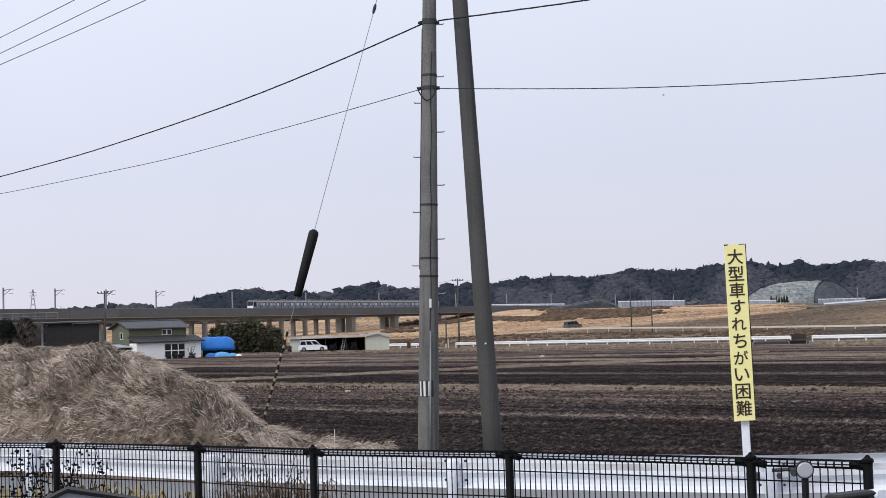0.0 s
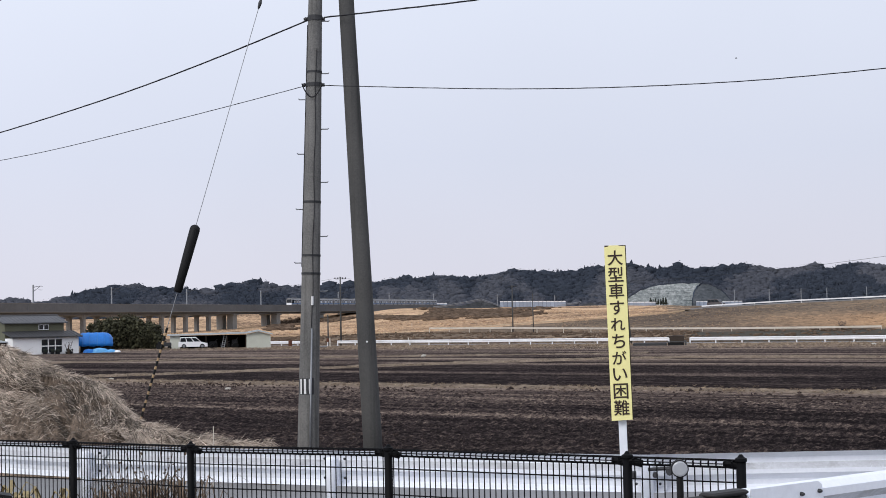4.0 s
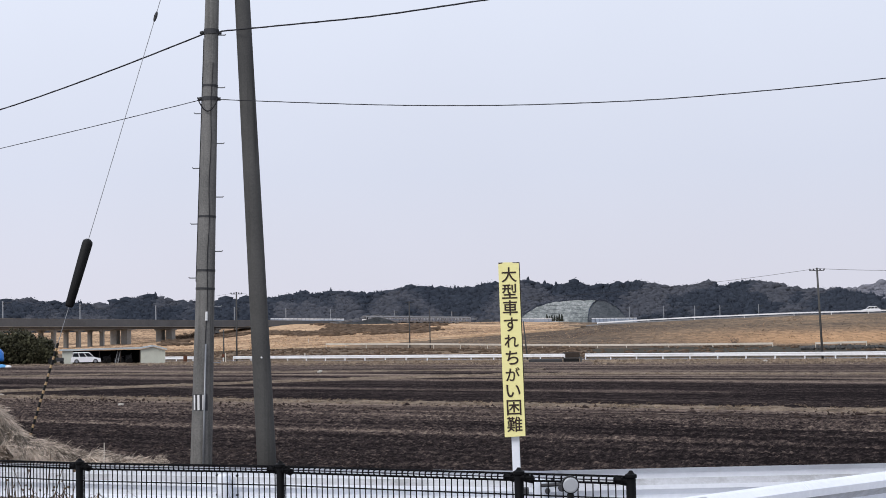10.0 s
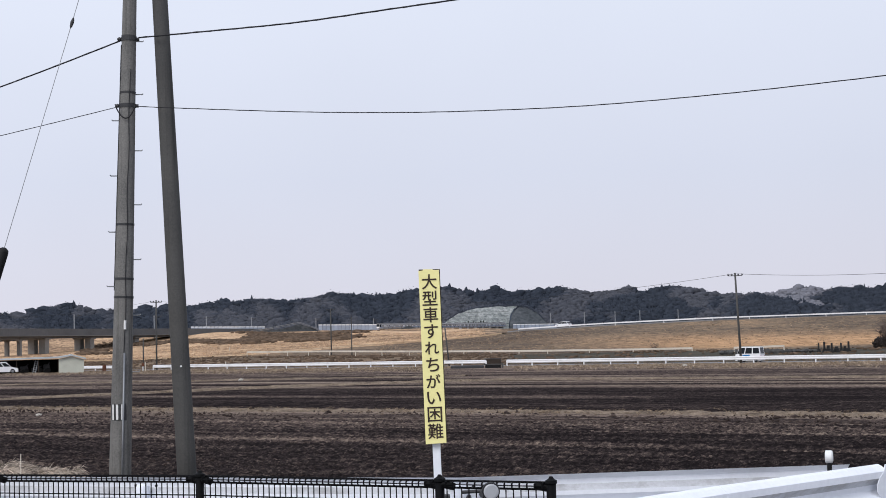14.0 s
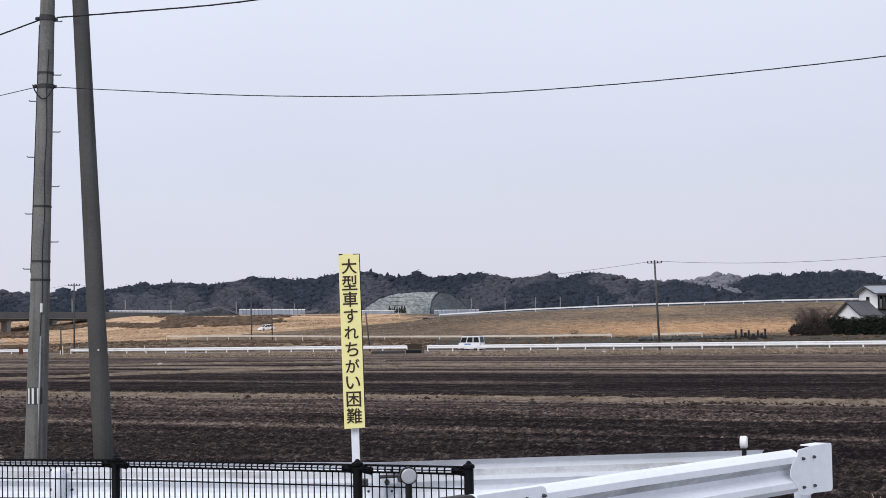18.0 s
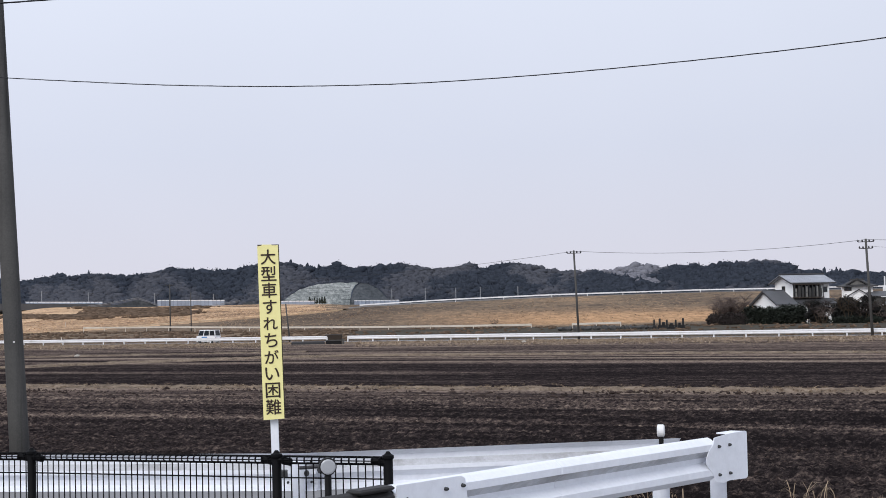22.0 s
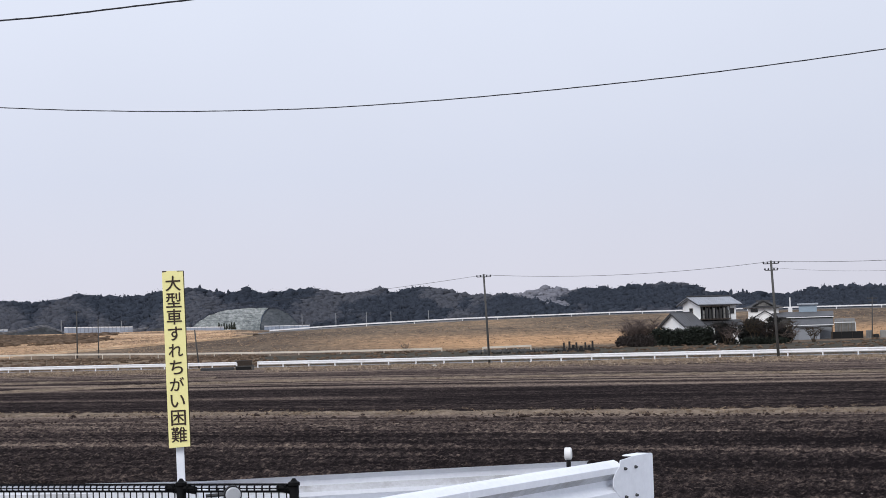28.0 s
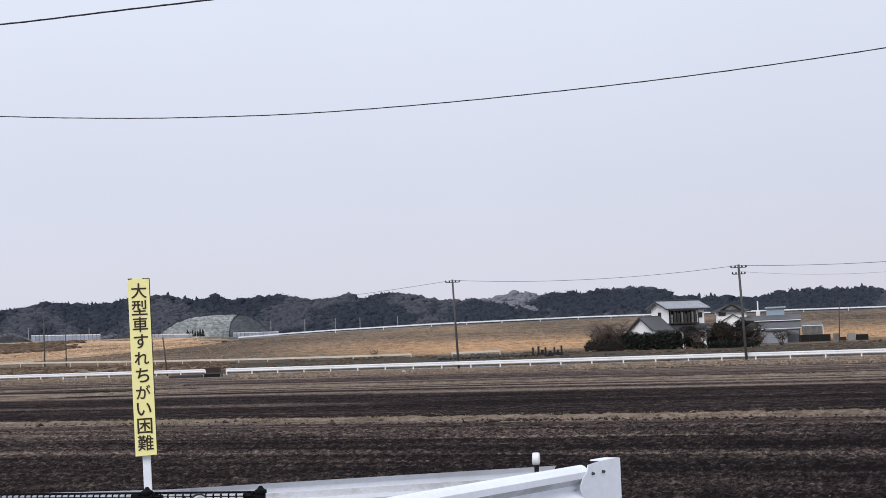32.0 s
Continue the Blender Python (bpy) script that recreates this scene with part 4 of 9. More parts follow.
def fence():
    g = thing("mesh_fence", "black coated welded-mesh fence with round capped posts", "fence")
    posts = []
    for az, d_, el in FENCE:
        top = EYE + d_ * math.tan(radians(el))
        posts.append((place(az, d_), top))
    r = 0.032
    for p, top in posts:
        q = part("post", Shape().tube([(p.x, p.y, ROAD_Z - 0.1), (p.x, p.y, top - 0.03)], r, 14), BLACK_WIRE, g, smooth=True)
        part("cap", Shape().tube([(p.x, p.y, top - 0.03), (p.x, p.y, top - 0.026), (p.x, p.y, top - 0.008), (p.x, p.y, top), (p.x, p.y, top + 0.018)], [r * 1.2, r * 1.25, r * 1.2, r * 0.7, r * 0.3], 14), BLACK_WIRE, q)
    wire = Shape().tube([(0, 0, 0), (0, 0, 1)], 0.0046, 5).mesh("wire", BLACK_WIRE)
    for (a, ta), (b, tb) in zip(posts, posts[1:]):
        d_ = b - a
        L = d_.length
        ux = d_.normalized()
        panel = thing("panel", "", "")
        panel.parent = g
        row = lambda p_, q_, r_: part("cross_wire", Shape().tube([p_, q_], r_, 5), BLACK_WIRE, panel)
        for k in (0.165, 0.36, 0.56, 0.76, 0.96):
            row(a + ux * 0.03 + Vector((0, 0, ta - k)), b - ux * 0.03 + Vector((0, 0, tb - k)), 0.0052)
        # the folded top rim: three long wires
        ny = Vector((ux.y, -ux.x, 0))
        for k, off in ((0.022, 0.0), (0.045, 0.03), (0.068, 0.0)):
            row(a + ux * 0.03 + ny * off + Vector((0, 0, ta - k)), b - ux * 0.03 + ny * off + Vector((0, 0, tb - k)), 0.0078 if off == 0 else 0.004)
        n = int(L / 0.05)
        rim = Shape()
        for i in range(1, n):
            t = i / n
            p, top = a + d_ * t, ta + (tb - ta) * t
            q = part("wire", wire, BLACK_WIRE, panel)
            q.matrix_basis = pose(p.x, p.y, ROAD_Z - 0.02) @ Matrix.Diagonal((1, 1, top - 0.068 - ROAD_Z + 0.02, 1))
            z = lambda k: Vector((0, 0, top - k))
            rim.tube([p + z(0.07), p + ny * 0.03 + z(0.058), p + ny * 0.03 + z(0.032), p + z(0.02)], 0.0062, 4)
        part("rim", rim, BLACK_WIRE, panel, kind="stuff")
        for p, top, s in ((a, ta, 1), (b, tb, -1)):
            c = p + ux * (0.055 * s)
            part("clamp", Shape().tube([c - ux * 0.05 + Vector((0, 0, top - 0.045)), c + ux * 0.05 + Vector((0, 0, top - 0.062))], 0.026, 8), BLACK_WIRE, panel)


fence()


# ---- the warning sign ----
def sign():
    g = thing("warning_sign", "tall narrow yellow warning board on a white post", "sign")
    top, bottom = Vector((2.611, 14.466, 4.131)), Vector((2.641, 14.461, 2.558))
    up = (top - bottom).normalized()
    face = Vector((-math.sin(radians(10.2)), -math.cos(radians(10.2)), 0))
    right = up.cross(face).normalized() * -1
    right = face.cross(up).normalized() * -1
    if right.x < 0:
        right = -right
    face = right.cross(up).normalized()
    m = Matrix((right, face * -1, up)).transposed().to_4x4()
    m.translation = bottom
    g.matrix_basis = m
    h, w = (top - bottom).length, 0.187
    o = [(-w / 2, 0.0), (w / 2, 0.006), (w / 2, h), (w * 0.22, h), (w * 0.18, h + 0.008), (-w * 0.28, h + 0.010), (-w * 0.30, h), (-w / 2, h - 0.004)]
    board = part("board", Shape().prism(o, "y", 0.0, 0.035), YELLOW, g)
    part("frame", Shape().prism([(-w / 2 + 0.01, 0.01), (w / 2 + 0.008, 0.01), (w / 2 + 0.008, h + 0.008), (-w / 2 + 0.002, h + 0.012)], "y", 0.036, 0.062), DARK_WOOD, g)
    part("post", Shape().box(-0.034, 0.063, -1.25, 0.038, 0.125, 1.2, 0.006), WHITE_STEEL, g)
    for i, ch in enumerate("大型車すれちがい困難"):
        cu = bpy.data.curves.new("character", "FONT")
        cu.body, cu.size, cu.align_x, cu.extrude, cu.offset = ch, 0.15, "CENTER", 0.001, 0.0016
        tmp = bpy.data.objects.new("character", cu)
        scene.collection.objects.link(tmp)
        bpy.context.view_layer.update()
        me = bpy.data.meshes.new_from_object(tmp.evaluated_get(bpy.context.evaluated_depsgraph_get()))
        bpy.data.objects.remove(tmp)
        xs, ys = [v.co.x for v in me.vertices], [v.co.y for v in me.vertices]
        me.materials.clear()
        me.materials.append(INK)
        cx, cy = (min(xs) + max(xs)) / 2, (min(ys) + max(ys)) / 2
        k = 0.138 / max(max(xs) - min(xs), max(ys) - min(ys)) * (0.92 if ch in "すれちがい" else 1.0)
        q = part("character", me, INK, board)
        q.matrix_basis = pose(0.0, -0.0035, h - 0.104 - i * 0.1505, 90) @ Matrix.Diagonal((k, k, 1, 1)) @ pose(-cx, -cy, 0)


sign()


# ---- the concrete poles, guy and wires ----
def lerp(a, b, k):
    return Vector(a) + (Vector(b) - Vector(a)) * k


def concrete_pole():
    g = thing("utility_pole", "round grey concrete utility pole with climbing steps and a cable duct", "utility pole")
    a, b = Vector((-0.375, 26.0, 0.2)), Vector((0.03, 26.0, 12.6))
    at_z = lambda z: lerp(a, b, (z - a.z) / (b.z - a.z))
    rad = lambda z: 0.171 - (z - 1.5) * 0.0083
    zs = [0.2, 1.6, 3, 4.52, 4.54, 6.2, 8, 10, 12.6]
    part("shaft", Shape().tube([at_z(z) for z in zs], [rad(z) for z in zs], 24), CONCRETE, g, smooth=True)
    for z in (4.56, 5.42, 7.52, 8.42, 4.27):
        part("band", Shape().tube([at_z(z), at_z(z + 0.035)], [rad(z) + 0.006] * 2, 24), DARK_STEEL, g)
    step = Shape().tube([(0, 0, 0), (0.125, 0, 0), (0.138, 0, 0.016)], 0.010, 6).mesh("step", GALV)
    for i, z in enumerate([8.36, 7.51, 6.61, 5.75, 4.88, 4.0, 3.11]):
        q = part("step", step, GALV, g)
        p = at_z(z)
        q.matrix_basis = pose(p.x + rad(z) - 0.02, p.y - 0.02, p.z)
    for z in (7.09, 6.21, 5.32, 4.46):
        q = part("step", step, GALV, g)
        p = at_z(z)
        q.matrix_basis = pose(p.x - rad(z) + 0.02, p.y - 0.02, p.z, 0, 0, 180)
    # duct up the front with its straps, and the earth wire
    duct = [at_z(z) + Vector((0.03, -rad(z) - 0.014, 0)) for z in (0.5, 2.0, 3.41)]
    part("duct", Shape().tube(duct, 0.016, 8), GALV, g, "pale steel cable duct", smooth=True)
    ew = [at_z(z) + Vector((0.03 + 0.01 * math.sin(z * 5), -rad(z) - 0.006, 0)) for z in np.arange(3.4, 8.0, 0.3)]
    part("earth_wire", Shape().tube(ew, 0.006, 5), CABLE, g)
    cw = [at_z(z) + Vector((-rad(z) - 0.004, -0.03 + 0.012 * math.sin(z * 3), 0)) for z in np.arange(4.4, 8.4, 0.3)]
    part("earth_wire", Shape().tube(cw, 0.006, 5), CABLE, g)
    part("clip", Shape().tube([at_z(3.78) + Vector((0.03, -rad(3.8) - 0.012, 0)), at_z(3.92) + Vector((0.03, -rad(3.8) - 0.012, 0))], 0.02, 8), WHITE_PLASTIC, g)
    # number plate with three plain bars
    p = at_z(2.48)
    plate = Shape()
    arc = lambda r, z: [(p.x + r * math.sin(t), p.y - r * math.cos(t), z) for t in np.linspace(-1.15, 0.5, 10)]
    plate.rings([arc(rad(2.5) + 0.004, 2.36), arc(rad(2.5) + 0.004, 2.62)], closed=False)
    part("number_plate", plate, DARK_STEEL, g, "grey wrap plate with three white bars")
    for t0 in (-0.95, -0.5, -0.02):
        bar = Shape()
        arc2 = lambda z: [(p.x + (rad(2.5) + 0.008) * math.sin(t), p.y - (rad(2.5) + 0.008) * math.cos(t), z) for t in np.linspace(t0, t0 + 0.22, 3)]
        bar.rings([arc2(2.37), arc2(2.61)], closed=False)
        part("plate_bar", bar, WHITE_PLASTIC, g)
    # cable clamps
    for z in (7.33, 8.40):
        c = at_z(z)
        part("clamp", Shape().tube([c + Vector((0, 0, -0.03)), c + Vector((0, 0, 0.03))], [rad(z) + 0.012] * 2, 20), DARK_STEEL, g)
        part("insulator", Shape().tube([c + Vector((-rad(z) - 0.07, 0, 0)), c + Vector((-rad(z) - 0.03, 0, 0)), c + Vector((-rad(z), 0, 0))], [0.018, 0.035, 0.02], 8), DARK_STEEL, g)
        part("insulator", Shape().tube([c + Vector((rad(z) + 0.05, 0, 0)), c + Vector((rad(z), 0, 0))], [0.028, 0.028], 8), DARK_STEEL, g)
    loop = [at_z(7.33) + Vector((-rad(7.3) - 0.07 + 0.32 * k, -0.17, -0.22 * math.sin(k * math.pi) ** 0.8)) for k in np.linspace(0, 1, 12)]
    part("cable_loop", Shape().tube(loop, 0.011, 6), CABLE, g)
    return at_z


concrete_pole()
strut = thing("strut_pole", "leaning grey concrete strut pole that braces the upright one", "utility pole")
a, b = Vector((0.755, 25.99, 0.2)), Vector((0.245, 26.0, 12.5))
pts = [lerp(a, b, k) for k in np.linspace(0, 1, 8)]
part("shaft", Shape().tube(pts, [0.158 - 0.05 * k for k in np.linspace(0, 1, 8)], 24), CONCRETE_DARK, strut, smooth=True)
c = lerp(a, b, (3.18 - 0.2) / 12.3)
part("stud", Shape().tube([c + Vector((0, -0.16, 0)), c + Vector((0, -0.138, 0))], 0.016, 8), WHITE_PLASTIC, strut)

guy = thing("guy_wire", "steel guy wire with black sleeve and black-yellow striped cover", "guy wire")
g_top, g_a, g_b, g_c, g_end = Vector((-0.1, 26.3, 11.8)), Vector((-1.005, 26.48, 8.76)), Vector((-2.101, 26.417, 5.092)), Vector((-2.405, 26.391, 4.036)), Vector((-3.25, 26.3, 1.2))
part("wire", Shape().tube([g_top, g_a, g_b, g_c, g_end], 0.006, 6), GUY_STEEL, guy)
part("insulator", Shape().tube([lerp(g_a, g_b, k) for k in (-0.02, -0.012, 0, 0.018, 0.026)], [0.01, 0.022, 0.03, 0.022, 0.01], 10), DARK_STEEL, guy)
part("sleeve", Shape().tube([lerp(g_b, g_c, k) for k in (-0.03, 0.0, 0.04, 0.5, 0.97, 1.0)], [0.03, 0.075, 0.085, 0.078, 0.068, 0.05], 14), BLACK_RUBBER, guy, "thick black rubber sleeve", smooth=True)
cover_a = lerp(g_c, g_end, 0.20)
n = 34
for i in range(n):
    p, q_ = lerp(cover_a, g_end, (i + (0.24 if i % 2 else 0)) / n), lerp(cover_a, g_end, (i + (1 if i % 2 else 1.24)) / n)
    part("cover_ring", Shape().tube([p, q_], 0.02, 10), YELLOW_STRIPE if i % 2 else BLACK_RUBBER, guy)


def wire(label, rows, r, twist=0.0):
    """A cable through bearings, distances and elevations."""
    azs_, els, d0, d1 = [q[0] for q in rows], [q[1] for q in rows], rows[0][2], rows[-1][2]
    a_, b_ = place(azs_[0], d0), place(azs_[-1], d1)
    pts_ = []
    n_ = 60
    for k in range(n_ + 1):
        p_ = lerp(a_, b_, k / n_)
        az = math.degrees(math.atan2(p_.x, p_.y))
        el = float(np.interp(az, azs_, els))
        pts_.append(Vector((p_.x, p_.y, EYE + math.hypot(p_.x, p_.y) * math.tan(radians(el)))))
    zz = [p_.z for p_ in pts_]
    for _ in range(6):
        zz = [zz[0]] + [(zz[i - 1] + 2 * zz[i] + zz[i + 1]) / 4 for i in range(1, n_)] + [zz[-1]]
    for p_, z in zip(pts_, zz):
        p_.z = z
    s = Shape().tube(pts_, r, 6)
    if twist:
        fine = [lerp(pts_[i], pts_[i + 1], k / 4) for i in range(n_) for k in range(4)]
        s.tube([p_ + Vector((0, r * 0.7 * math.cos(i * 0.9), r * 0.7 * math.sin(i * 0.9))) for i, p_ in enumerate(fine)], r * 0.6, 5)
    solo("overhead_cable", s, CABLE, label, "cable", "overhead cables")


wire("thick black overhead cable sagging to the pole", [(-21, 4.15, 52), (-15.31, 5.53, 44), (-12.4, 6.32, 40), (-9.51, 7.24, 37), (-6.5, 8.26, 33), (-3.49, 9.42, 29), (-0.45, 10.65, 26)], 0.012, 1)
wire("thick black overhead cable leaving the pole", [(0.1, 10.73, 26), (2.61, 10.98, 25), (5.63, 11.24, 25), (9.15, 11.71, 24), (12.9, 12.12, 23), (20, 12.9, 22), (42, 14.5, 20)], 0.012, 1)
wire("thin overhead cable sagging to the pole", [(-21, 4.2, 52), (-15.32, 4.94, 44), (-9.54, 6.09, 37), (-3.55, 7.6, 29), (-0.7, 8.33, 26)], 0.006, 1)
wire("thin overhead cable crossing the sky in a long sag", [(0.05, 8.36, 26), (6.52, 8.11, 25), (10.46, 8.04, 24), (15.6, 8.08, 23), (21.0, 8.32, 22), (29.05, 8.78, 21), (36.2, 9.28, 20.5), (44, 9.9, 20)], 0.007, 1)
wire("thin power line high above the road", [(-22, 6.7, 52), (-15.22, 10.25, 44), (-12.68, 11.57, 40), (-0.4, 17.6, 26)], 0.008)
wire("thin power line high above the road", [(-22, 6.3, 52), (-15.23, 9.72, 44), (-11.47, 11.58, 39), (-0.4, 17.0, 26)], 0.008)
wire("thin power line high above the road", [(-22, 6.2, 52), (-15.24, 9.34, 44), (-10.2, 11.59, 38), (-0.4, 16.2, 26)], 0.008)


# ---- the earth mound behind the rail ----
M_AZ = [-34, -26, -20, -15.4, -13.6, -12.1, -10.9, -9.9, -9.1, -7.9, -7.5, -7.1, -6.5, -5.6, -4.6, -3.8, -3.0, -2.3, -1.8]
M_Z = [2.5, 3.1, 3.27, 3.34, 3.37, 3.36, 3.2, 3.0, 2.87, 2.72, 2.6, 2.39, 2.14, 2.02, 1.96, 1.92, 1.87, 1.8, 1.55]


def mound_foot(az):
    return float(np.interp(az, RAIL_AZ, RAIL_D)) + float(np.interp(az, [-10, -3, -1.5], [4.2, 3.5, 2.8]))


# folds in the matted grass: bearing and height of the sight line, in degrees
FOLDS = [[(-12.2, -1.0), (-11.4, -1.5), (-10.6, -1.9)], [(-10.3, -1.9), (-9.4, -2.5), (-8.6, -3.1)], [(-9.9, -1.5), (-8.9, -2.0), (-8.1, -2.4), (-7.6, -3.2)], [(-14.6, -1.3), (-13.4, -1.75), (-12.6, -1.85)], [(-15.4, -1.9), (-14.2, -2.3), (-13.0, -2.3)], [(-12.4, -2.5), (-11.2, -2.9), (-10.2, -3.5)]]


def fold(az, el):
    """How far a sight line passes from the nearest fold, in degrees."""
    best = 9.0
    for line in FOLDS:
        for (a0, e0), (a1, e1) in zip(line, line[1:]):
            k = ((az - a0) * (a1 - a0) + (el - e0) * (e1 - e0)) / ((a1 - a0) ** 2 + (e1 - e0) ** 2)
            k = min(1.0, max(0.0, k))
            best = min(best, math.hypot(az - a0 - k * (a1 - a0), el - e0 - k * (e1 - e0)))
    return best


def crease(p_):
    """How far a spot lies from the small creases that run down the mound."""
    return noise.noise((p_.x * 0.75 + p_.y * 1.6, p_.x * 0.4 - p_.y * 0.12, 21)) + 0.25 * noise.noise((p_.x * 3, p_.y * 3, 4))


def mound_z(az, d_):
    crest = float(np.interp(az, M_AZ, M_Z))
    d0 = mound_foot(az)
    if d_ < float(np.interp(az, RAIL_AZ, RAIL_D)) + float(np.interp(az, [-4, -2], [4.75, 4.2])):
        return ROAD_Z - 0.3
    dc_ = float(np.interp(az, RAIL_AZ, RAIL_D)) + 5.6 + max(0.0, -az - 6) * 0.11
    if d_ < dc_:
        k = max(0.0, (d_ - d0) / (dc_ - d0))
        z = ROAD_Z - 0.25 + (crest - ROAD_Z + 0.25) * (1 - (1 - k) ** 1.5)
    else:
        k = min(1.0, (d_ - dc_) / 7.0)
        z = crest - (crest + 0.3) * (k * k * (3 - 2 * k))
    p_ = place(az, d_)
    n_ = noise.noise((p_.x * 1.3 + p_.y * 0.8, p_.y * 0.35 - p_.x * 0.2, 5)) * 0.2 + noise.noise((p_.x * 1.9, p_.y * 1.9, 9)) * 0.10 + noise.noise((p_.x * 4.2, p_.y * 4.2, 2)) * 0.10
    n_ += 0.09 * noise.noise((p_.x * 5.5 + p_.y * 3, p_.y * 2.2 - p_.x * 1.2, 31))
    fade = min(1.0, max(0.0, (d_ - d0) / 0.6)) * (1.0 if d_ < dc_ - 0.2 else 0.35)
    n_ += 0.3 * (abs(noise.noise((p_.x * 1.8 + p_.y * 1.2, p_.y * 1.1 - p_.x * 0.5, 41))) - 0.25) + 0.14 * (abs(noise.noise((p_.x * 4.4, p_.y * 4.4, 43))) - 0.25)
    el = math.degrees(math.atan2(z - EYE, d_)) + 0.12 * noise.noise((p_.x * 2.2, p_.y * 2.2, 14))
    gap = fold(az, el)
    return z + (n_ - 0.12 * math.exp(-(crease(p_) / 0.06) ** 2) - 0.34 * math.exp(-(gap / 0.2) ** 2)) * fade


def earth_mound():
    azs_ = list(np.concatenate([np.arange(-34, -19, 0.5), np.arange(-19, -1.7, 0.09)]))
    rows, n_ = [], 130
    for i in range(n_):
        k = i / (n_ - 1)
        row = []
        for a_ in azs_:
            d0 = mound_foot(a_)
            d_ = d0 + k * (10.4 + max(0.0, -a_ - 6) * 0.11)
            p_ = place(a_, d_)
            row.append((p_.x, p_.y, mound_z(a_, d_)))
        rows.append(row)
    s = Shape().rings(rows, closed=False)
    s.f = [tuple(reversed(f_)) for f_ in s.f]
    return solo("earth_mound", s, MOUND_SOIL, "long earth mound covered with flattened dry grass", "mound", smooth=True)


earth_mound()


# ---- the far road, its rail and the rails behind ----
def view_frame(az, d_, z=0.0, turn=0.0):
    """A pose at a bearing and distance whose x runs to the right across the view and y away from the eye."""
    p_ = place(az, d_, z)
    return pose(p_.x, p_.y, p_.z, 0, 0, -az + turn)


def strip(name, pts, half, mat, label, category, lift=0.04, kind="structure"):
    pts = [Vector(p_) for p_ in pts]
    rows = []
    for i, p_ in enumerate(pts):
        d_ = pts[min(i + 1, len(pts) - 1)] - pts[max(i - 1, 0)]
        d_.z = 0
        d_.normalize()
        side = Vector((-d_.y, d_.x, 0)) * half
        rows.append([p_ - side + Vector((0, 0, lift - 0.3)), p_ - side + Vector((0, 0, lift)), p_ + side + Vector((0, 0, lift)), p_ + side + Vector((0, 0, lift - 0.3))])
    s = Shape().rings(rows, closed=False)
    s.f = [tuple(reversed(f_)) for f_ in s.f]
    return solo(name, s, mat, label, category, kind=kind)


strip("road", [along(187.6, s_) - Vector((0, 0, FAR_DIP)) for s_ in np.arange(-40, 300, 10)], 2.7, ASPHALT, "narrow grey asphalt road across the fields", "road", 0.03)


def far_rail(label, s0, s1, u=183.4, pitch=4.0, h=0.86, beam=0.46):
    g = thing("guardrail", label, "guardrail", "guardrails of the far road")
    post = Shape().box(-0.075, -0.06, -0.2, 0.075, 0.06, h - 0.1, 0.01).mesh("post", WHITE_RAIL_FAR)
    n_ = max(1, round((s1 - s0) / pitch))
    prof = [(0.04, h - beam), (0.09, h - beam + 0.06), (0.09, h - beam + 0.16), (0.04, h - beam * 0.5), (0.09, h - 0.16), (0.09, h - 0.06), (0.04, h), (0.03, h), (0.03, h - beam)]
    for i in range(n_ + 1):
        p_ = along(u, s0 + (s1 - s0) * i / n_)
        q_ = part("post", post, WHITE_RAIL_FAR, g)
        q_.matrix_basis = pose(p_.x, p_.y, -FAR_DIP, 0, 0, -46)
        if i < n_:
            r_ = along(u, s0 + (s1 - s0) * (i + 1) / n_)
            part("beam", Shape().sweep([(-a_, b_ - FAR_DIP) for a_, b_ in prof], [p_, r_], True), WHITE_RAIL_FAR, g)
    return g


far_rail("white steel guardrail along the far road", 12, 120.2)
far_rail("white steel guardrail along the far road", 123.6, 187.6)
far_rail("short white steel guardrail beside the storage shed", 193, 205)

# sluice in the gap of the rail
sl = thing("sluice", "small concrete sluice with a dark opening under the road edge", "sluice", m=view_frame(12.27, 198))
part("head_wall", Shape().box(-1.25, 34.0, -0.6, 1.15, 34.4, 0.68, 0.03), DARK_STEEL, sl, "dark planked head wall")
for k in range(5):
    part("plank", Shape().box(-1.2, 33.92, -0.1 + 0.15 * k, 1.1, 33.997, 0.03 + 0.15 * k, 0.01), DARK_WOOD, sl)
part("lid", Shape().box(-1.1, 0.0, 0.29, 1.05, 0.6, 0.40, 0.02), CONCRETE_DARK, sl)
# no hole is cut: a solid black block stands in for the shade inside
part("opening", Shape().box(-1.0, 0.05, -0.45, 0.95, 0.295, 0.28, 0.02), BLACK_RUBBER, sl, "black block standing in for the shaded opening")
part("wing_wall", Shape().box(-5.2, -0.2, -0.3, -1.11, 0.6, 0.3, 0.12), DARK_STEEL, sl, "low dark concrete wing wall")
part("wing_wall", Shape().box(1.01, 0.0, -0.3, 1.25, 0.6, 0.5, 0.03), CONCRETE_DARK, sl)


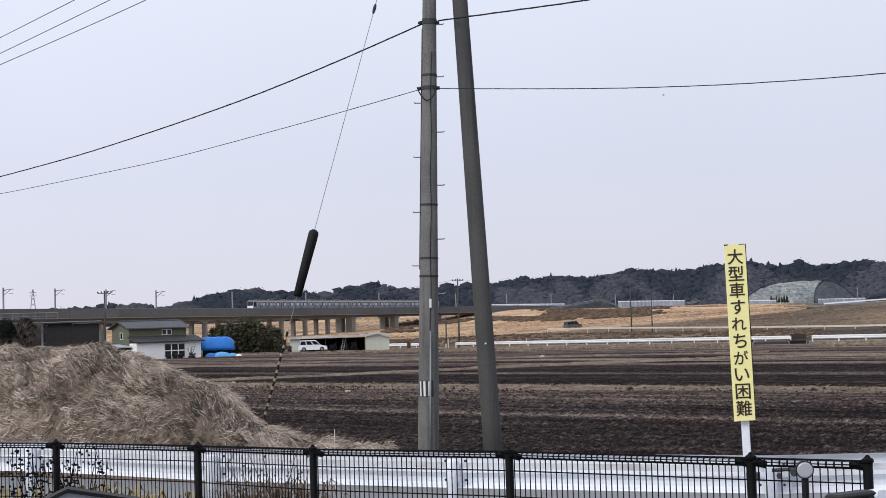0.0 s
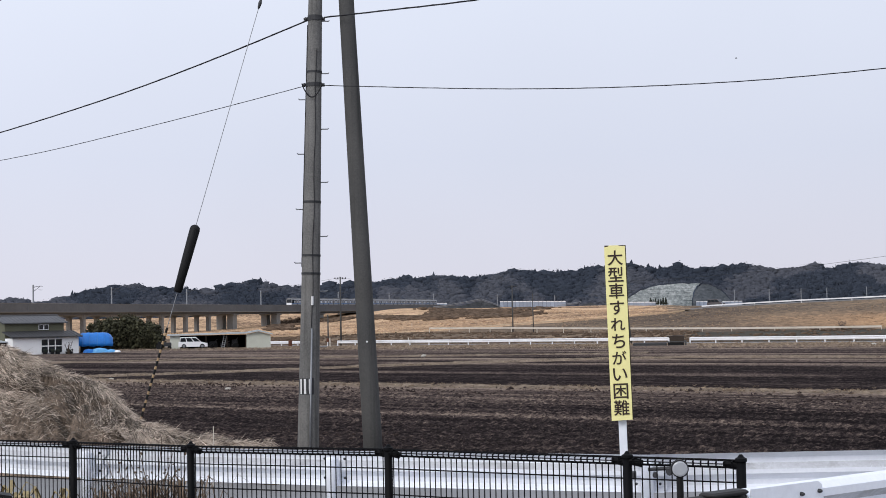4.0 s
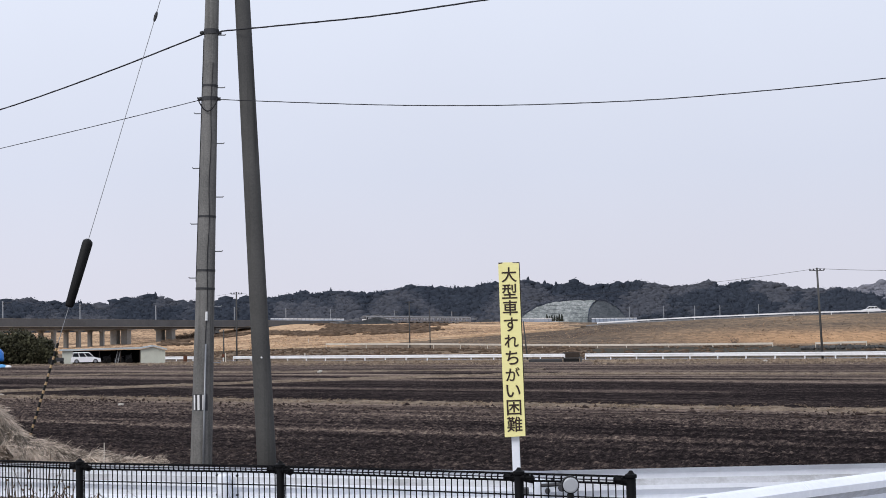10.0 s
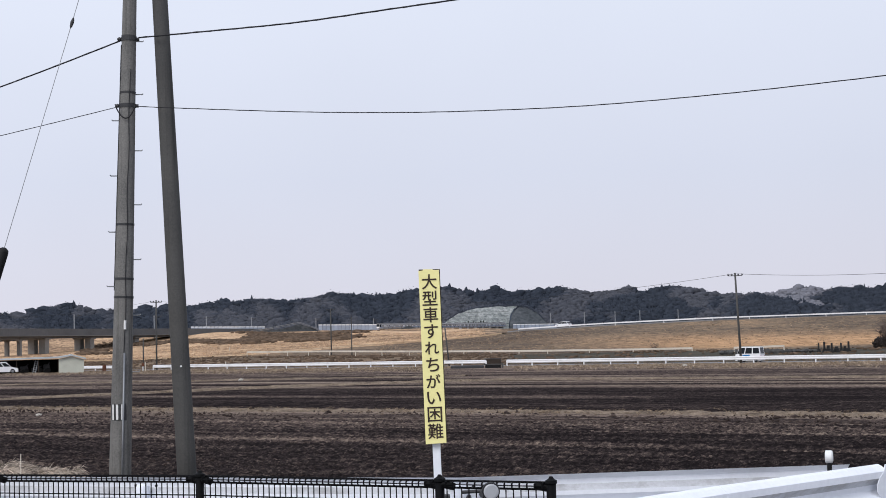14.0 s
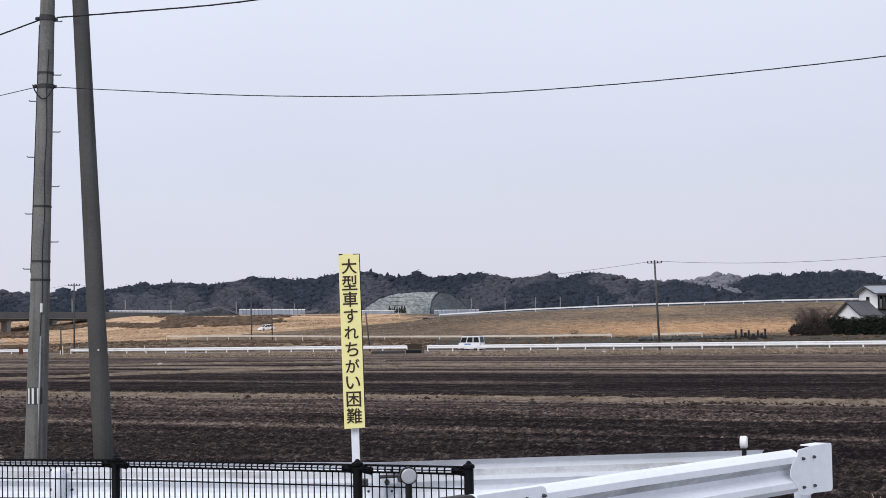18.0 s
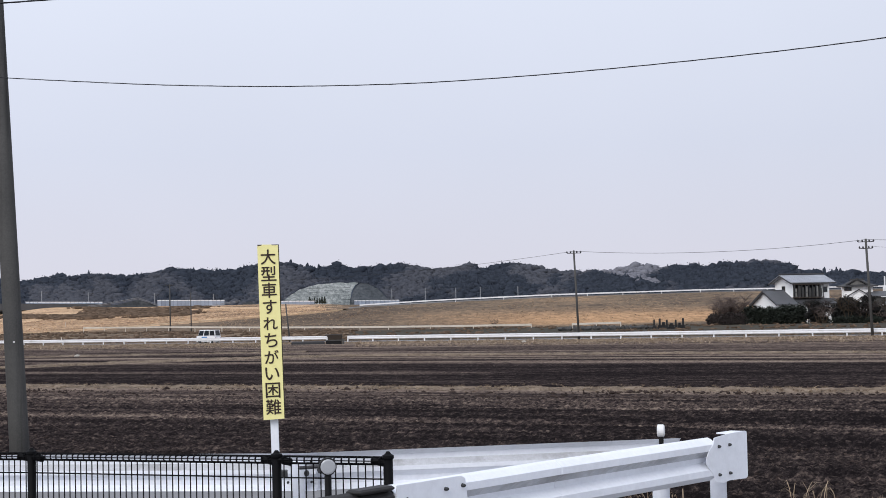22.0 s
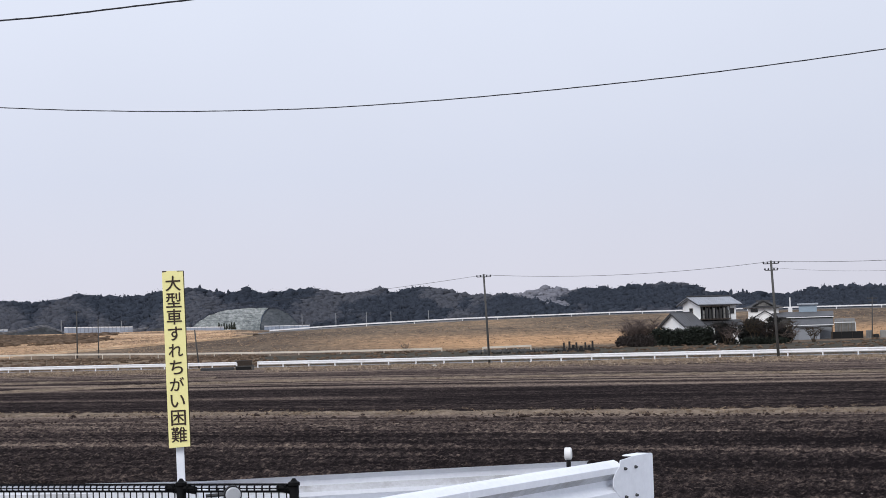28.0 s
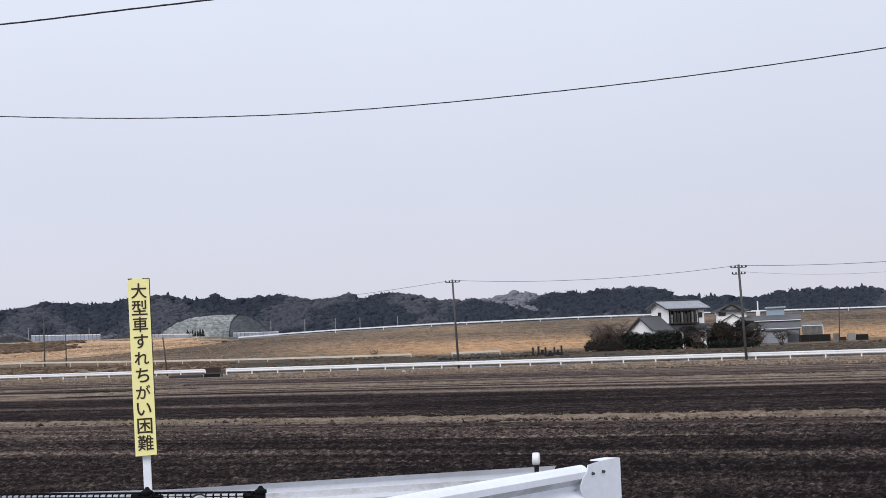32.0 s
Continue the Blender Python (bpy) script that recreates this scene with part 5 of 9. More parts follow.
def low_rail(label, rows, h, r, pitch=6.0, mat=CREAM_RAIL):
    """A pipe rail on thin posts; rows of bearing, distance, elevation of its top."""
    g = thing("pipe_rail", label, "rail", "white rails on the bank")
    pts = [raised(*q_) for q_ in rows]
    dense = []
    for a_, b_ in zip(pts, pts[1:]):
        n_ = max(1, int((b_ - a_).length / pitch))
        dense += [lerp(a_, b_, k / n_) for k in range(n_)]
    dense.append(pts[-1])
    for a_, b_ in zip(dense, dense[1:]):
        d_ = (b_ - a_).normalized()
        sd = Vector((d_.y, -d_.x, 0)) * 0.06
        s = Shape()
        o_ = lambda p_: [p_ - sd + Vector((0, 0, -r)), p_ + sd + Vector((0, 0, -r)), p_ + sd, p_ - sd]
        part("beam", s.rings([o_(a_), o_(b_)]), mat, g)
    post = Shape().box(-0.07, -0.07, -h - 0.4, 0.07, 0.07, -0.02, 0.01).mesh("post", mat)
    for p_ in dense:
        q_ = part("post", post, mat, g)
        q_.matrix_basis = pose(p_.x, p_.y, p_.z)


low_rail("cream-white pipe rail along the lower bank road", [(3.6, 362, -0.24), (6.5, 345, -0.285), (10.3, 325, -0.38), (14.2, 309, -0.445), (17.2, 301, -0.47), (19.25, 297, -0.475)], 0.8, 0.34)
low_rail("short white rail beside stacked stones", [(20.7, 280, -0.49), (22.4, 276, -0.47)], 0.7, 0.32, 4)
upper = [(-4, 412, 0), (0, 400, 0), (2.4, 407, 0), (4.5, 416, 0), (8, 435, 0), (10.5, 434, 0), (12.2, 430, 0), (13.4, 425, 0), (15, 417, 0), (16.6, 410, 0), (20, 400, 0), (25.2, 405, 0), (30, 405, 0), (36, 410, 0), (42, 415, 0)]


def upper_at(az, off=0.0):
    d_ = float(np.interp(az, [q_[0] for q_ in upper], [q_[1] for q_ in upper])) + off
    return place(az, d_, float(np.interp(az, T_AZ, T_ZC)))


strip("road", [upper_at(a_) + Vector((0, 0, 0.22)) for a_ in np.arange(13, 42, 0.5)], 3.0, ASPHALT, "grey asphalt road along the crest of the bank", "road", 0.06)
strip("road", [upper_at(a_) + Vector((0, 0, 0.1)) for a_ in np.arange(-4, 13.2, 0.4)], 3.0, DUST_ROAD, "pale dusty road climbing the bank", "road", 0.06)
low_rail("white guardrail along the crest road", [(a_, float((upper_at(a_, -3.4)).length and math.hypot(*upper_at(a_, -3.4)[:2])), math.degrees(math.atan2(upper_at(a_).z + 0.85 - EYE, math.hypot(*upper_at(a_, -3.4)[:2])))) for a_ in (13.2, 15, 16.6, 18.3, 20, 22.5, 25.2, 27.5, 30, 33, 36, 41)], 0.8, 0.32, 8, WHITE_RAIL_FAR)


for az, d_, e0, e1 in ((2.985, 470, -0.346, -0.066), (2.856, 262, -0.70, -0.583), (0.08, 255, -0.85, -0.525)):
    mk = thing("marker_post", "thin pale marker post standing in the dry grass", "post", "marker posts")
    part("rod", Shape().tube([raised(az, d_, e0) - Vector((0, 0, 0.5)), raised(az, d_, e1)], 0.09, 6), CREAM_RAIL, mk)


# ---- poles ----
def timber_pole(label, az, d_, top_el, lean_az=0.0, arms=1, r=0.15, base_z=0.0):
    base, top = place(az, d_, base_z - 0.4), raised(az + lean_az, d_, top_el)
    g = thing("utility_pole", label, "utility pole", "utility poles across the fields")
    part("shaft", Shape().tube([base, lerp(base, top, 0.5), top], [r, r * 0.88, r * 0.75], 10), CONCRETE_DARK, g, smooth=True)
    a_ = Vector((math.cos(radians(az)), -math.sin(radians(az)), 0))
    for i in range(arms):
        c_ = top - Vector((0, 0, 0.35 + 0.75 * i))
        w_ = 0.85 - 0.15 * i
        part("crossarm", Shape().tube([c_ - a_ * w_, c_ + a_ * w_], 0.05, 6), DARK_STEEL, g)
        for k in (-1.0, -0.45, 0.45, 1.0):
            e_ = c_ + a_ * (w_ * k)
            part("insulator", Shape().tube([e_, e_ + Vector((0, 0, 0.1)), e_ + Vector((0, 0, 0.26))], [0.05, 0.11, 0.05], 8), DARK_STEEL, g)
    return top


up1 = timber_pole("grey concrete utility pole with a small crossarm beside the far road", 20.93, 203.0, 2.08, -0.11, 1)
up2 = timber_pole("grey concrete utility pole with two crossarms of insulators", 31.0, 188.6, 2.2, -0.13, 2, 0.17)
upa = timber_pole("grey concrete utility pole with a crossarm near the far road", 0.47, 262, 1.62, 0.01, 1)
timber_pole("plain short pole beside the far road", 0.02, 262, 0.29, 0, 0, 0.13)
timber_pole("plain dark pole on the lower bank", 6.56, 345, 1.2, 0, 1, 0.15, 0.5)
timber_pole("plain dark pole on the lower bank", 7.28, 345, 0.89, 0, 0, 0.13, 0.5)
timber_pole("dark short pole beside the far road", 10.72, 226, 0.42, -0.13, 0, 0.12)
timber_pole("slim grey pole beside the green house", -11.88, 216, 1.55, 0, 1, 0.13)
timber_pole("thin grey pole behind the farm sheds", 34.15, 318, 0.83, 0.06, 2, 0.12)


def span(label, a_, b_, sag, r=0.02):
    pts = []
    for k in np.linspace(0, 1, 24):
        p_ = lerp(a_, b_, k)
        p_.z -= sag * 4 * k * (1 - k)
        pts.append(p_)
    solo("power_line", Shape().tube(pts, r, 5), CABLE, label, "cable", "power lines over the fields")


dz = Vector((0, 0, -0.1))
span("power line between two field poles", up1 + dz, up2 + dz, 0.75, 0.022)
span("power line between two field poles", up1 + dz, raised(10.75, 226, 1.25), 0.5, 0.02)
span("power line leading on past the farm", up2 + dz, raised(40, 186, 2.25), 0.5, 0.025)
span("thin service line leading on past the farm", up2 + dz * 8, raised(40, 200, 2.1), 1.1, 0.012)
span("power line near the viaduct", upa + dz, raised(-6, 300, 1.1), 0.8, 0.015)
span("power line near the viaduct", upa + dz, raised(6.56, 345, 1.15), 0.8, 0.012)

# lattice pylon far off
py = thing("lattice_pylon", "distant steel lattice power pylon", "pylon", m=view_frame(-14.29, 1500, 20))
for sx, sy in ((-1, -1), (1, -1), (1, 1), (-1, 1)):
    part("leg", Shape().tube([(3.4 * sx, 3.4 * sy, -2), (0.9 * sx, 0.9 * sy, 20), (0.4 * sx, 0.4 * sy, 27)], 0.28, 4), GALV, py)
for z in (6, 12, 17, 21, 24):
    w_ = 3.4 - z * 0.115
    part("brace", Shape().tube([(-w_, -w_, z), (w_, -w_, z + 2.5)], 0.2, 4).tube([(w_, -w_, z), (-w_, -w_, z + 2.5)], 0.2, 4), GALV, py)
for z, w_ in ((21, 3.5), (24, 3.0)):
    part("crossarm", Shape().tube([(-w_, 0, z), (w_, 0, z)], 0.22, 4), GALV, py)

# ---- railway: viaduct, masts, train ----
TRACK = [(-30, 372), (-22, 415), (-15.4, 468), (-11.6, 515), (-6.9, 595), (-1.75, 705), (1.42, 777), (4.0, 865), (7.5, 985), (9.6, 1085), (12.5, 1150), (17, 1180), (22, 1185)]
track_pts = [place(a_, d_) for a_, d_ in TRACK]


def catmull(pts, n_=14):
    out = []
    P = [pts[0] * 2 - pts[1]] + pts + [pts[-1] * 2 - pts[-2]]
    for i in range(1, len(P) - 2):
        p0, p1, p2, p3 = P[i - 1:i + 3]
        for k in range(n_):
            t = k / n_
            out.append(0.5 * ((2 * p1) + (p2 - p0) * t + (2 * p0 - 5 * p1 + 4 * p2 - p3) * t * t + (3 * p1 - p0 - 3 * p2 + p3) * t ** 3))
    return out + [pts[-1]]


track = catmull(track_pts)
t_len = [0.0]
for a_, b_ in zip(track, track[1:]):
    t_len.append(t_len[-1] + (b_ - a_).length)


def on_track(s_):
    i = max(1, min(len(track) - 1, int(np.searchsorted(t_len, s_))))
    k = (s_ - t_len[i - 1]) / (t_len[i] - t_len[i - 1])
    d_ = (track[i] - track[i - 1]).normalized()
    return lerp(track[i - 1], track[i], k), d_


def track_at(az):
    best = min(range(len(track)), key=lambda i: abs(math.degrees(math.atan2(track[i].x, track[i].y)) - az))
    lo, hi = max(0, best - 1), min(len(track) - 1, best + 1)
    s_ = [float(np.interp(az, [math.degrees(math.atan2(track[i].x, track[i].y)) for i in (lo, best, hi)], [t_len[lo], t_len[best], t_len[hi]]))]
    return s_[0]


DECK, RAIL_TOP = 11.5, 10.6
via = thing("railway_viaduct", "long grey concrete railway viaduct on paired piers", "viaduct")
s_a, s_b = track_at(-29), track_at(4.2)
n = 26
parapet = [(-4.2, 7.9), (-4.2, 8.3), (-5.6, 8.75), (-5.6, 11.5), (-5.35, 11.5), (-5.35, 10.0), (5.35, 10.0), (5.35, 11.5), (5.6, 11.5), (5.6, 8.75), (4.2, 8.3), (4.2, 7.9)]
for i in range(n):
    line = []
    for k in range(4):
        p_, d_ = on_track(s_a + (s_b - s_a) * (i + k / 3 * 0.998) / n)
        line.append(p_)
    part("deck", Shape().sweep(list(reversed(parapet)), line, True), PARAPET, via)
    part("edge_beam", Shape().sweep([(5.62, 8.7), (5.8, 8.7), (5.8, 8.9), (5.62, 8.9)], line, True), CONCRETE_FAR, via)
    part("coping", Shape().sweep([(5.3, 11.5), (5.66, 11.5), (5.66, 11.62), (5.3, 11.62)], line, True), CONCRETE_FAR, via)
frames = [(track_at(a_), True) for a_ in (-3.53, -1.99, -0.45)] + [(track_at(-4.37) - 19.0 * k, False) for k in range(17)]
for s_, wide in frames:
    p_, d_ = on_track(s_)
    turn_ = math.degrees(math.atan2(d_.y, d_.x))
    z0 = ground_z(p_.x, p_.y) - 1.0
    w_ = 1.4 if wide else 0.75
    for off in ((-2.6, 2.6) if not wide else (-2.4, 2.4)):
        q_ = part("pier", Shape().box(-w_ * (1.25 if wide else 1), -w_, z0, w_ * (1.25 if wide else 1), w_, 7.95, 0.1), CONCRETE_FAR, via)
        q_.matrix_basis = pose(p_.x, p_.y, 0, 0, 0, turn_) @ pose(0, off, 0)
    if not wide:
        arch = [(-9.5, 7.9), (-9.5, 7.55), (-4.8, 7.4), (-1.6, 7.0), (-0.75, 6.2), (0.75, 6.2), (1.6, 7.0), (4.8, 7.4), (9.5, 7.55), (9.5, 7.9)]
        for off in (-2.6, 2.6):
            q_ = part("haunch_beam", Shape().prism(arch, "y", -0.5, 0.5), CONCRETE_FAR, via)
            q_.matrix_basis = pose(p_.x, p_.y, 0, 0, 0, turn_) @ pose(0, off, 0)
    else:
        q_ = part("pier_cap", Shape().box(-2.3, -4.4, 7.35, 2.3, 4.4, 7.97, 0.15), CONCRETE_FAR, via)
        q_.matrix_basis = pose(p_.x, p_.y, 0, 0, 0, turn_)

# overpass embankment and white sound walls beside the line further on
for label, a0, a1, e0, e1 in (("long white sound wall beside the railway", 1.66, 4.25, 0.43, 0.635), ("long white sound wall beside the railway", 6.12, 8.45, 0.45, 0.61), ("low white wall at the foot of the cutting", 9.9, 11.6, 0.40, 0.5), ("low white wall at the foot of the cutting", 13.0, 14.6, 0.41, 0.46)):
    g = thing("sound_wall", label, "wall", "white walls beside the railway")
    n_ = int((a1 - a0) / 0.13)
    for i in range(n_):
        aa, ab = a0 + (a1 - a0) * i / n_, a0 + (a1 - a0) * (i + 0.93) / n_
        sa = on_track(track_at(aa))[0].length + 9
        lo, hi = EYE + sa * math.tan(radians(e0)), EYE + sa * math.tan(radians(e0 + (e1 - e0) * (1 - 0.25 * i / n_)))
        p_, r_ = place(aa, sa), place(ab, sa)
        sd = p_.normalized() * 0.3
        part("panel", Shape().rings([[p_ + Vector((0, 0, lo - 2)), p_ + Vector((0, 0, hi)), p_ + sd + Vector((0, 0, hi)), p_ + sd + Vector((0, 0, lo - 2))], [r_ + Vector((0, 0, lo - 2)), r_ + Vector((0, 0, hi)), r_ + sd + Vector((0, 0, hi)), r_ + sd + Vector((0, 0, lo - 2))]]), PANEL, g)
        up_ = Vector((0, 0, hi + 0.01))
        out_ = p_.normalized() * -0.15
        part("coping", Shape().rings([[p_ + out_ + up_, p_ + out_ + up_ + Vector((0, 0, 0.5)), p_ + sd + up_ + Vector((0, 0, 0.5)), p_ + sd + up_], [r_ + out_ + up_, r_ + out_ + up_ + Vector((0, 0, 0.5)), r_ + sd + up_ + Vector((0, 0, 0.5)), r_ + sd + up_]]), WHITE_RAIL_FAR, g)
ov = thing("overpass", "grey concrete overpass with sloping approach over the railway", "bridge", m=view_frame(5.3, 842))
part("approach", Shape().prism([(-19, 6.5), (-19, 9.8), (-8, 11.0), (2.4, 13.3), (9, 11.2), (13, 9.4), (13, 6.5)], "y", 0, 9), CUT_GREY, ov)
part("handrail", Shape().tube([(-34, -0.2, 10.2), (-19, -0.2, 10.9), (2.4, -0.2, 14.3), (13, -0.2, 10.3)], 0.14, 5), GALV, ov)
part("handrail", Shape().tube([(-34, -0.2, 9.6), (-19, -0.2, 10.3), (2.4, -0.2, 13.7), (13, -0.2, 9.8)], 0.1, 5), GALV, ov)
ov2 = thing("overpass", "small grey concrete abutment beside the line", "bridge", m=view_frame(9.25, 900))
part("approach", Shape().prism([(-4, 6), (-4, 10.2), (1, 11.8), (5, 10.4), (5, 6)], "y", 0, 9), CUT_GREY, ov2)
part("handrail", Shape().tube([(-26, -0.2, 9.2), (-4, -0.2, 12.4)], 0.14, 5).tube([(-26, -0.2, 8.6), (-4, -0.2, 11.8)], 0.1, 5), GALV, ov2)


def mast():
    g = thing("catenary_mast", "grey steel catenary mast with a bracket arm over the track", "mast", "catenary masts")
    part("column", Shape().box(-0.2, -0.2, 7.0, 0.2, 0.2, 18.0, 0.04), TIN_GREY, g)
    part("bracket_arm", Shape().tube([(0, 0, 17.2), (2.6, 0, 17.5), (3.6, 0, 17.4)], 0.08, 5).tube([(0, 0, 15.7), (2.6, 0, 17.4)], 0.08, 5), DARK_STEEL, g)
    part("stay", Shape().tube([(2.0, 0, 16.3), (3.4, 0, 16.2)], 0.06, 5), DARK_STEEL, g)
    part("insulator", Shape().tube([(0.25, 0, 17.2), (0.55, 0, 17.25), (0.9, 0, 17.3)], [0.1, 0.16, 0.1], 6), DARK_STEEL, g)
    return g


m0 = mast()
first = True
for a_ in (-19, -17.1, -15.27, -13.55, -11.83, -10.12, -7.48, -4.9, -2.32, 0.4, 2.2, 3.77, 6.03, 8.06, 14.33, 15.52, 16.6, 17.47, 18.8):
    if a_ < 13:
        lo, hi = 0.0, t_len[-1]
        for _ in range(40):
            s_ = (lo + hi) / 2
            p_, d_ = on_track(s_)
            q_ = p_ + Vector((-d_.y, d_.x, 0)) * 4.9
            if math.degrees(math.atan2(q_.x, q_.y)) < a_:
                lo = s_
            else:
                hi = s_
        m_ = pose(q_.x, q_.y, 0, 0, 0, math.degrees(math.atan2(d_.y, d_.x)) - 90)
    else:
        p_ = place(a_, 900)
        m_ = pose(p_.x, p_.y, -1.0, 0, 0, -a_)
    if first:
        m0.matrix_basis = m_
        first = False
    else:
        copy_thing(m0, m_)


def build_train():
    g = thing("train", "silver commuter train with dark windows and a grey roof", "train")
    L, gap = 19.6, 0.5
    side = [(-1.45, 0.4), (-1.48, 1.0), (-1.45, 3.0), (-1.2, 3.5), (-0.6, 3.72), (0.6, 3.72), (1.2, 3.5), (1.45, 3.0), (1.48, 1.0), (1.45, 0.4)]
    win = Shape().box(1.44, -1.05, 1.6, 1.51, 1.05, 2.85, 0.03).mesh("window", WINDOW)
    door = Shape().box(1.44, -0.62, 0.75, 1.495, 0.62, 2.9, 0.03).mesh("door", TRAIN_DARK)
    lower = Shape().box(1.512, -0.85, 1.66, 1.53, 0.8, 2.62, 0.02).mesh("pane", TRAIN_PANE)
    light = Shape().box(1.497, -0.3, 1.75, 1.52, 0.3, 2.6, 0.02).mesh("door_pane", TRAIN_PANE)
    unit = Shape().box(-0.7, -1.5, 3.72, 0.7, 1.5, 4.05, 0.1).mesh("roof_unit", TRAIN_DARK)
    for c in range(8):
        y0 = c * (L + gap)
        car = part("coach", Shape().prism(side, "y", y0, y0 + L), TRAIN_STEEL, g)
        part("roof", Shape().prism([(-1.2, 3.52), (-0.6, 3.75), (0.6, 3.75), (1.2, 3.52)], "y", y0 + 0.1, y0 + L - 0.1), TRAIN_DARK, car)
        part("stripe", Shape().box(1.482, y0 + 0.1, 1.35, 1.50, y0 + L - 0.1, 1.5), CAR_BLUE, car, "thin blue waist stripe")
        for k, y in enumerate((2.2, 4.9, 7.4, 9.8, 12.2, 14.7, 17.4)):
            q_ = part("window" if k % 2 == 0 else "door", win if k % 2 == 0 else door, WINDOW, car)
            q_.matrix_basis = pose(0, y0 + y, 0)
            q_ = part("pane" if k % 2 == 0 else "door_pane", lower if k % 2 == 0 else light, TRAIN_PANE, car)
            q_.matrix_basis = pose(0, y0 + y + 0.25 * math.sin(c * 3 + k * 2), 0)
        for y in (5.0, 14.6):
            q_ = part("roof_unit", unit, TRAIN_DARK, car)
            q_.matrix_basis = pose(0, y0 + y, 0)
            bogie = Shape().box(-1.2, y0 + y - 1.6, -0.25, 1.2, y0 + y + 1.6, 0.38, 0.1)
            part("bogie", bogie, TYRE, car)
        if c == 0:
            part("end_window", Shape().box(-1.2, -0.06, 1.8, 1.2, 0.02, 3.2, 0.02), WINDOW, car, "dark rear cab window")
            part("cab_front", Shape().box(1.484, 0.02, 1.5, 1.55, 1.9, 3.1, 0.03), WINDOW, car, "dark cab side window")
            part("end_panel", Shape().box(-1.25, -0.05, 0.6, 1.25, 0.02, 1.6, 0.02), CAR_WHITE, car, "white rear panel")
    return g


train = build_train()

# ---- wooded hills ----
def fast_mesh(name, verts, faces, mat, label, category, kind="stuff", smooth=False):
    """One object from arrays of vertices and equal-sided faces."""
    verts, faces = np.asarray(verts, dtype=np.float32), np.asarray(faces, dtype=np.int32)
    me = bpy.data.meshes.new(name)
    k = faces.shape[1]
    me.vertices.add(len(verts))
    me.vertices.foreach_set("co", verts.ravel())
    me.loops.add(faces.size)
    me.loops.foreach_set("vertex_index", faces.ravel())
    me.polygons.add(len(faces))
    me.polygons.foreach_set("loop_start", np.arange(0, faces.size, k, dtype=np.int32))
    me.polygons.foreach_set("loop_total", np.full(len(faces), k, dtype=np.int32))
    if smooth:
        me.polygons.foreach_set("use_smooth", np.ones(len(faces), dtype=bool))
    me.materials.append(mat)
    me.update(calc_edges=True)
    me.validate()
    return tagged(new(name, me), label, category, kind=kind)


G = (1 + 5 ** 0.5) / 2
ICO_V = np.array([(-1, G, 0), (1, G, 0), (-1, -G, 0), (1, -G, 0), (0, -1, G), (0, 1, G), (0, -1, -G), (0, 1, -G), (G, 0, -1), (G, 0, 1), (-G, 0, -1), (-G, 0, 1)]) / 1.9
ICO_F = np.array([(0, 11, 5), (0, 5, 1), (0, 1, 7), (0, 7, 10), (0, 10, 11), (1, 5, 9), (5, 11, 4), (11, 10, 2), (10, 7, 6), (7, 1, 8), (3, 9, 4), (3, 4, 2), (3, 2, 6), (3, 6, 8), (3, 8, 9), (4, 9, 5), (2, 4, 11), (6, 2, 10), (8, 6, 7), (9, 8, 1)])


def clumps(centres, sizes, rng, rough=0.3):
    n_ = len(centres)
    v = ICO_V[None] * (1 + rng.uniform(-rough, rough, (n_, 12, 1)))
    v = v * np.asarray(sizes)[:, None, :] + np.asarray(centres)[:, None, :]
    f = ICO_F[None] + (np.arange(n_) * 12)[:, None, None]
    return v.reshape(-1, 3), f.reshape(-1, 3)


rng = np.random.default_rng(5)


def in_cutting(a_, z, d_):
    top = float(np.interp(a_, [10.4, 10.75, 11.1, 11.5, 12.6, 13.2, 13.85, 14.3], [0.3, 0.72, 0.92, 1.03, 1.13, 1.1, 0.85, 0.3]))
    return 10.4 < a_ < 14.3 and math.degrees(math.atan2(z + 3.5 - EYE, d_)) < top


def sprays(name, centres, size, mat, label, category):
    """Small three-cornered sprays of twigs or leaves, turned every way."""
    c_ = np.asarray(centres)
    n_ = len(c_)
    a_, b_ = rng.normal(0, 1, (n_, 3)), rng.normal(0, 1, (n_, 3))
    a_ /= np.linalg.norm(a_, axis=1)[:, None]
    b_ /= np.linalg.norm(b_, axis=1)[:, None]
    k_ = (np.asarray(size) * np.ones(n_))[:, None]
    v_ = np.stack([c_ - a_ * k_ * 0.5 - b_ * k_ * 0.3, c_ + a_ * k_ * 0.6 - b_ * k_ * 0.2, c_ + b_ * k_ * 0.6], 1).reshape(-1, 3)
    return fast_mesh(name, v_, np.arange(n_ * 3).reshape(-1, 3), mat, label, category)


# stands of one kind of tree on the hills: bearing, elevation, half sizes, barer (+) or darker (-)
STANDS = ((21.5, 0.7, 0.95, 0.4, -1.0), (22.8, 1.3, 1.4, 0.35, 1.5), (25.7, 0.95, 1.9, 0.45, -0.8), (27.7, 1.4, 0.4, 0.16, 0.9), (18.8, 0.8, 0.4, 0.3, -0.8), (20.05, 0.9, 0.3, 0.25, -0.7), (19.6, 1.1, 1.7, 0.4, 0.5), (32, 0.9, 3.0, 0.6, -0.5))


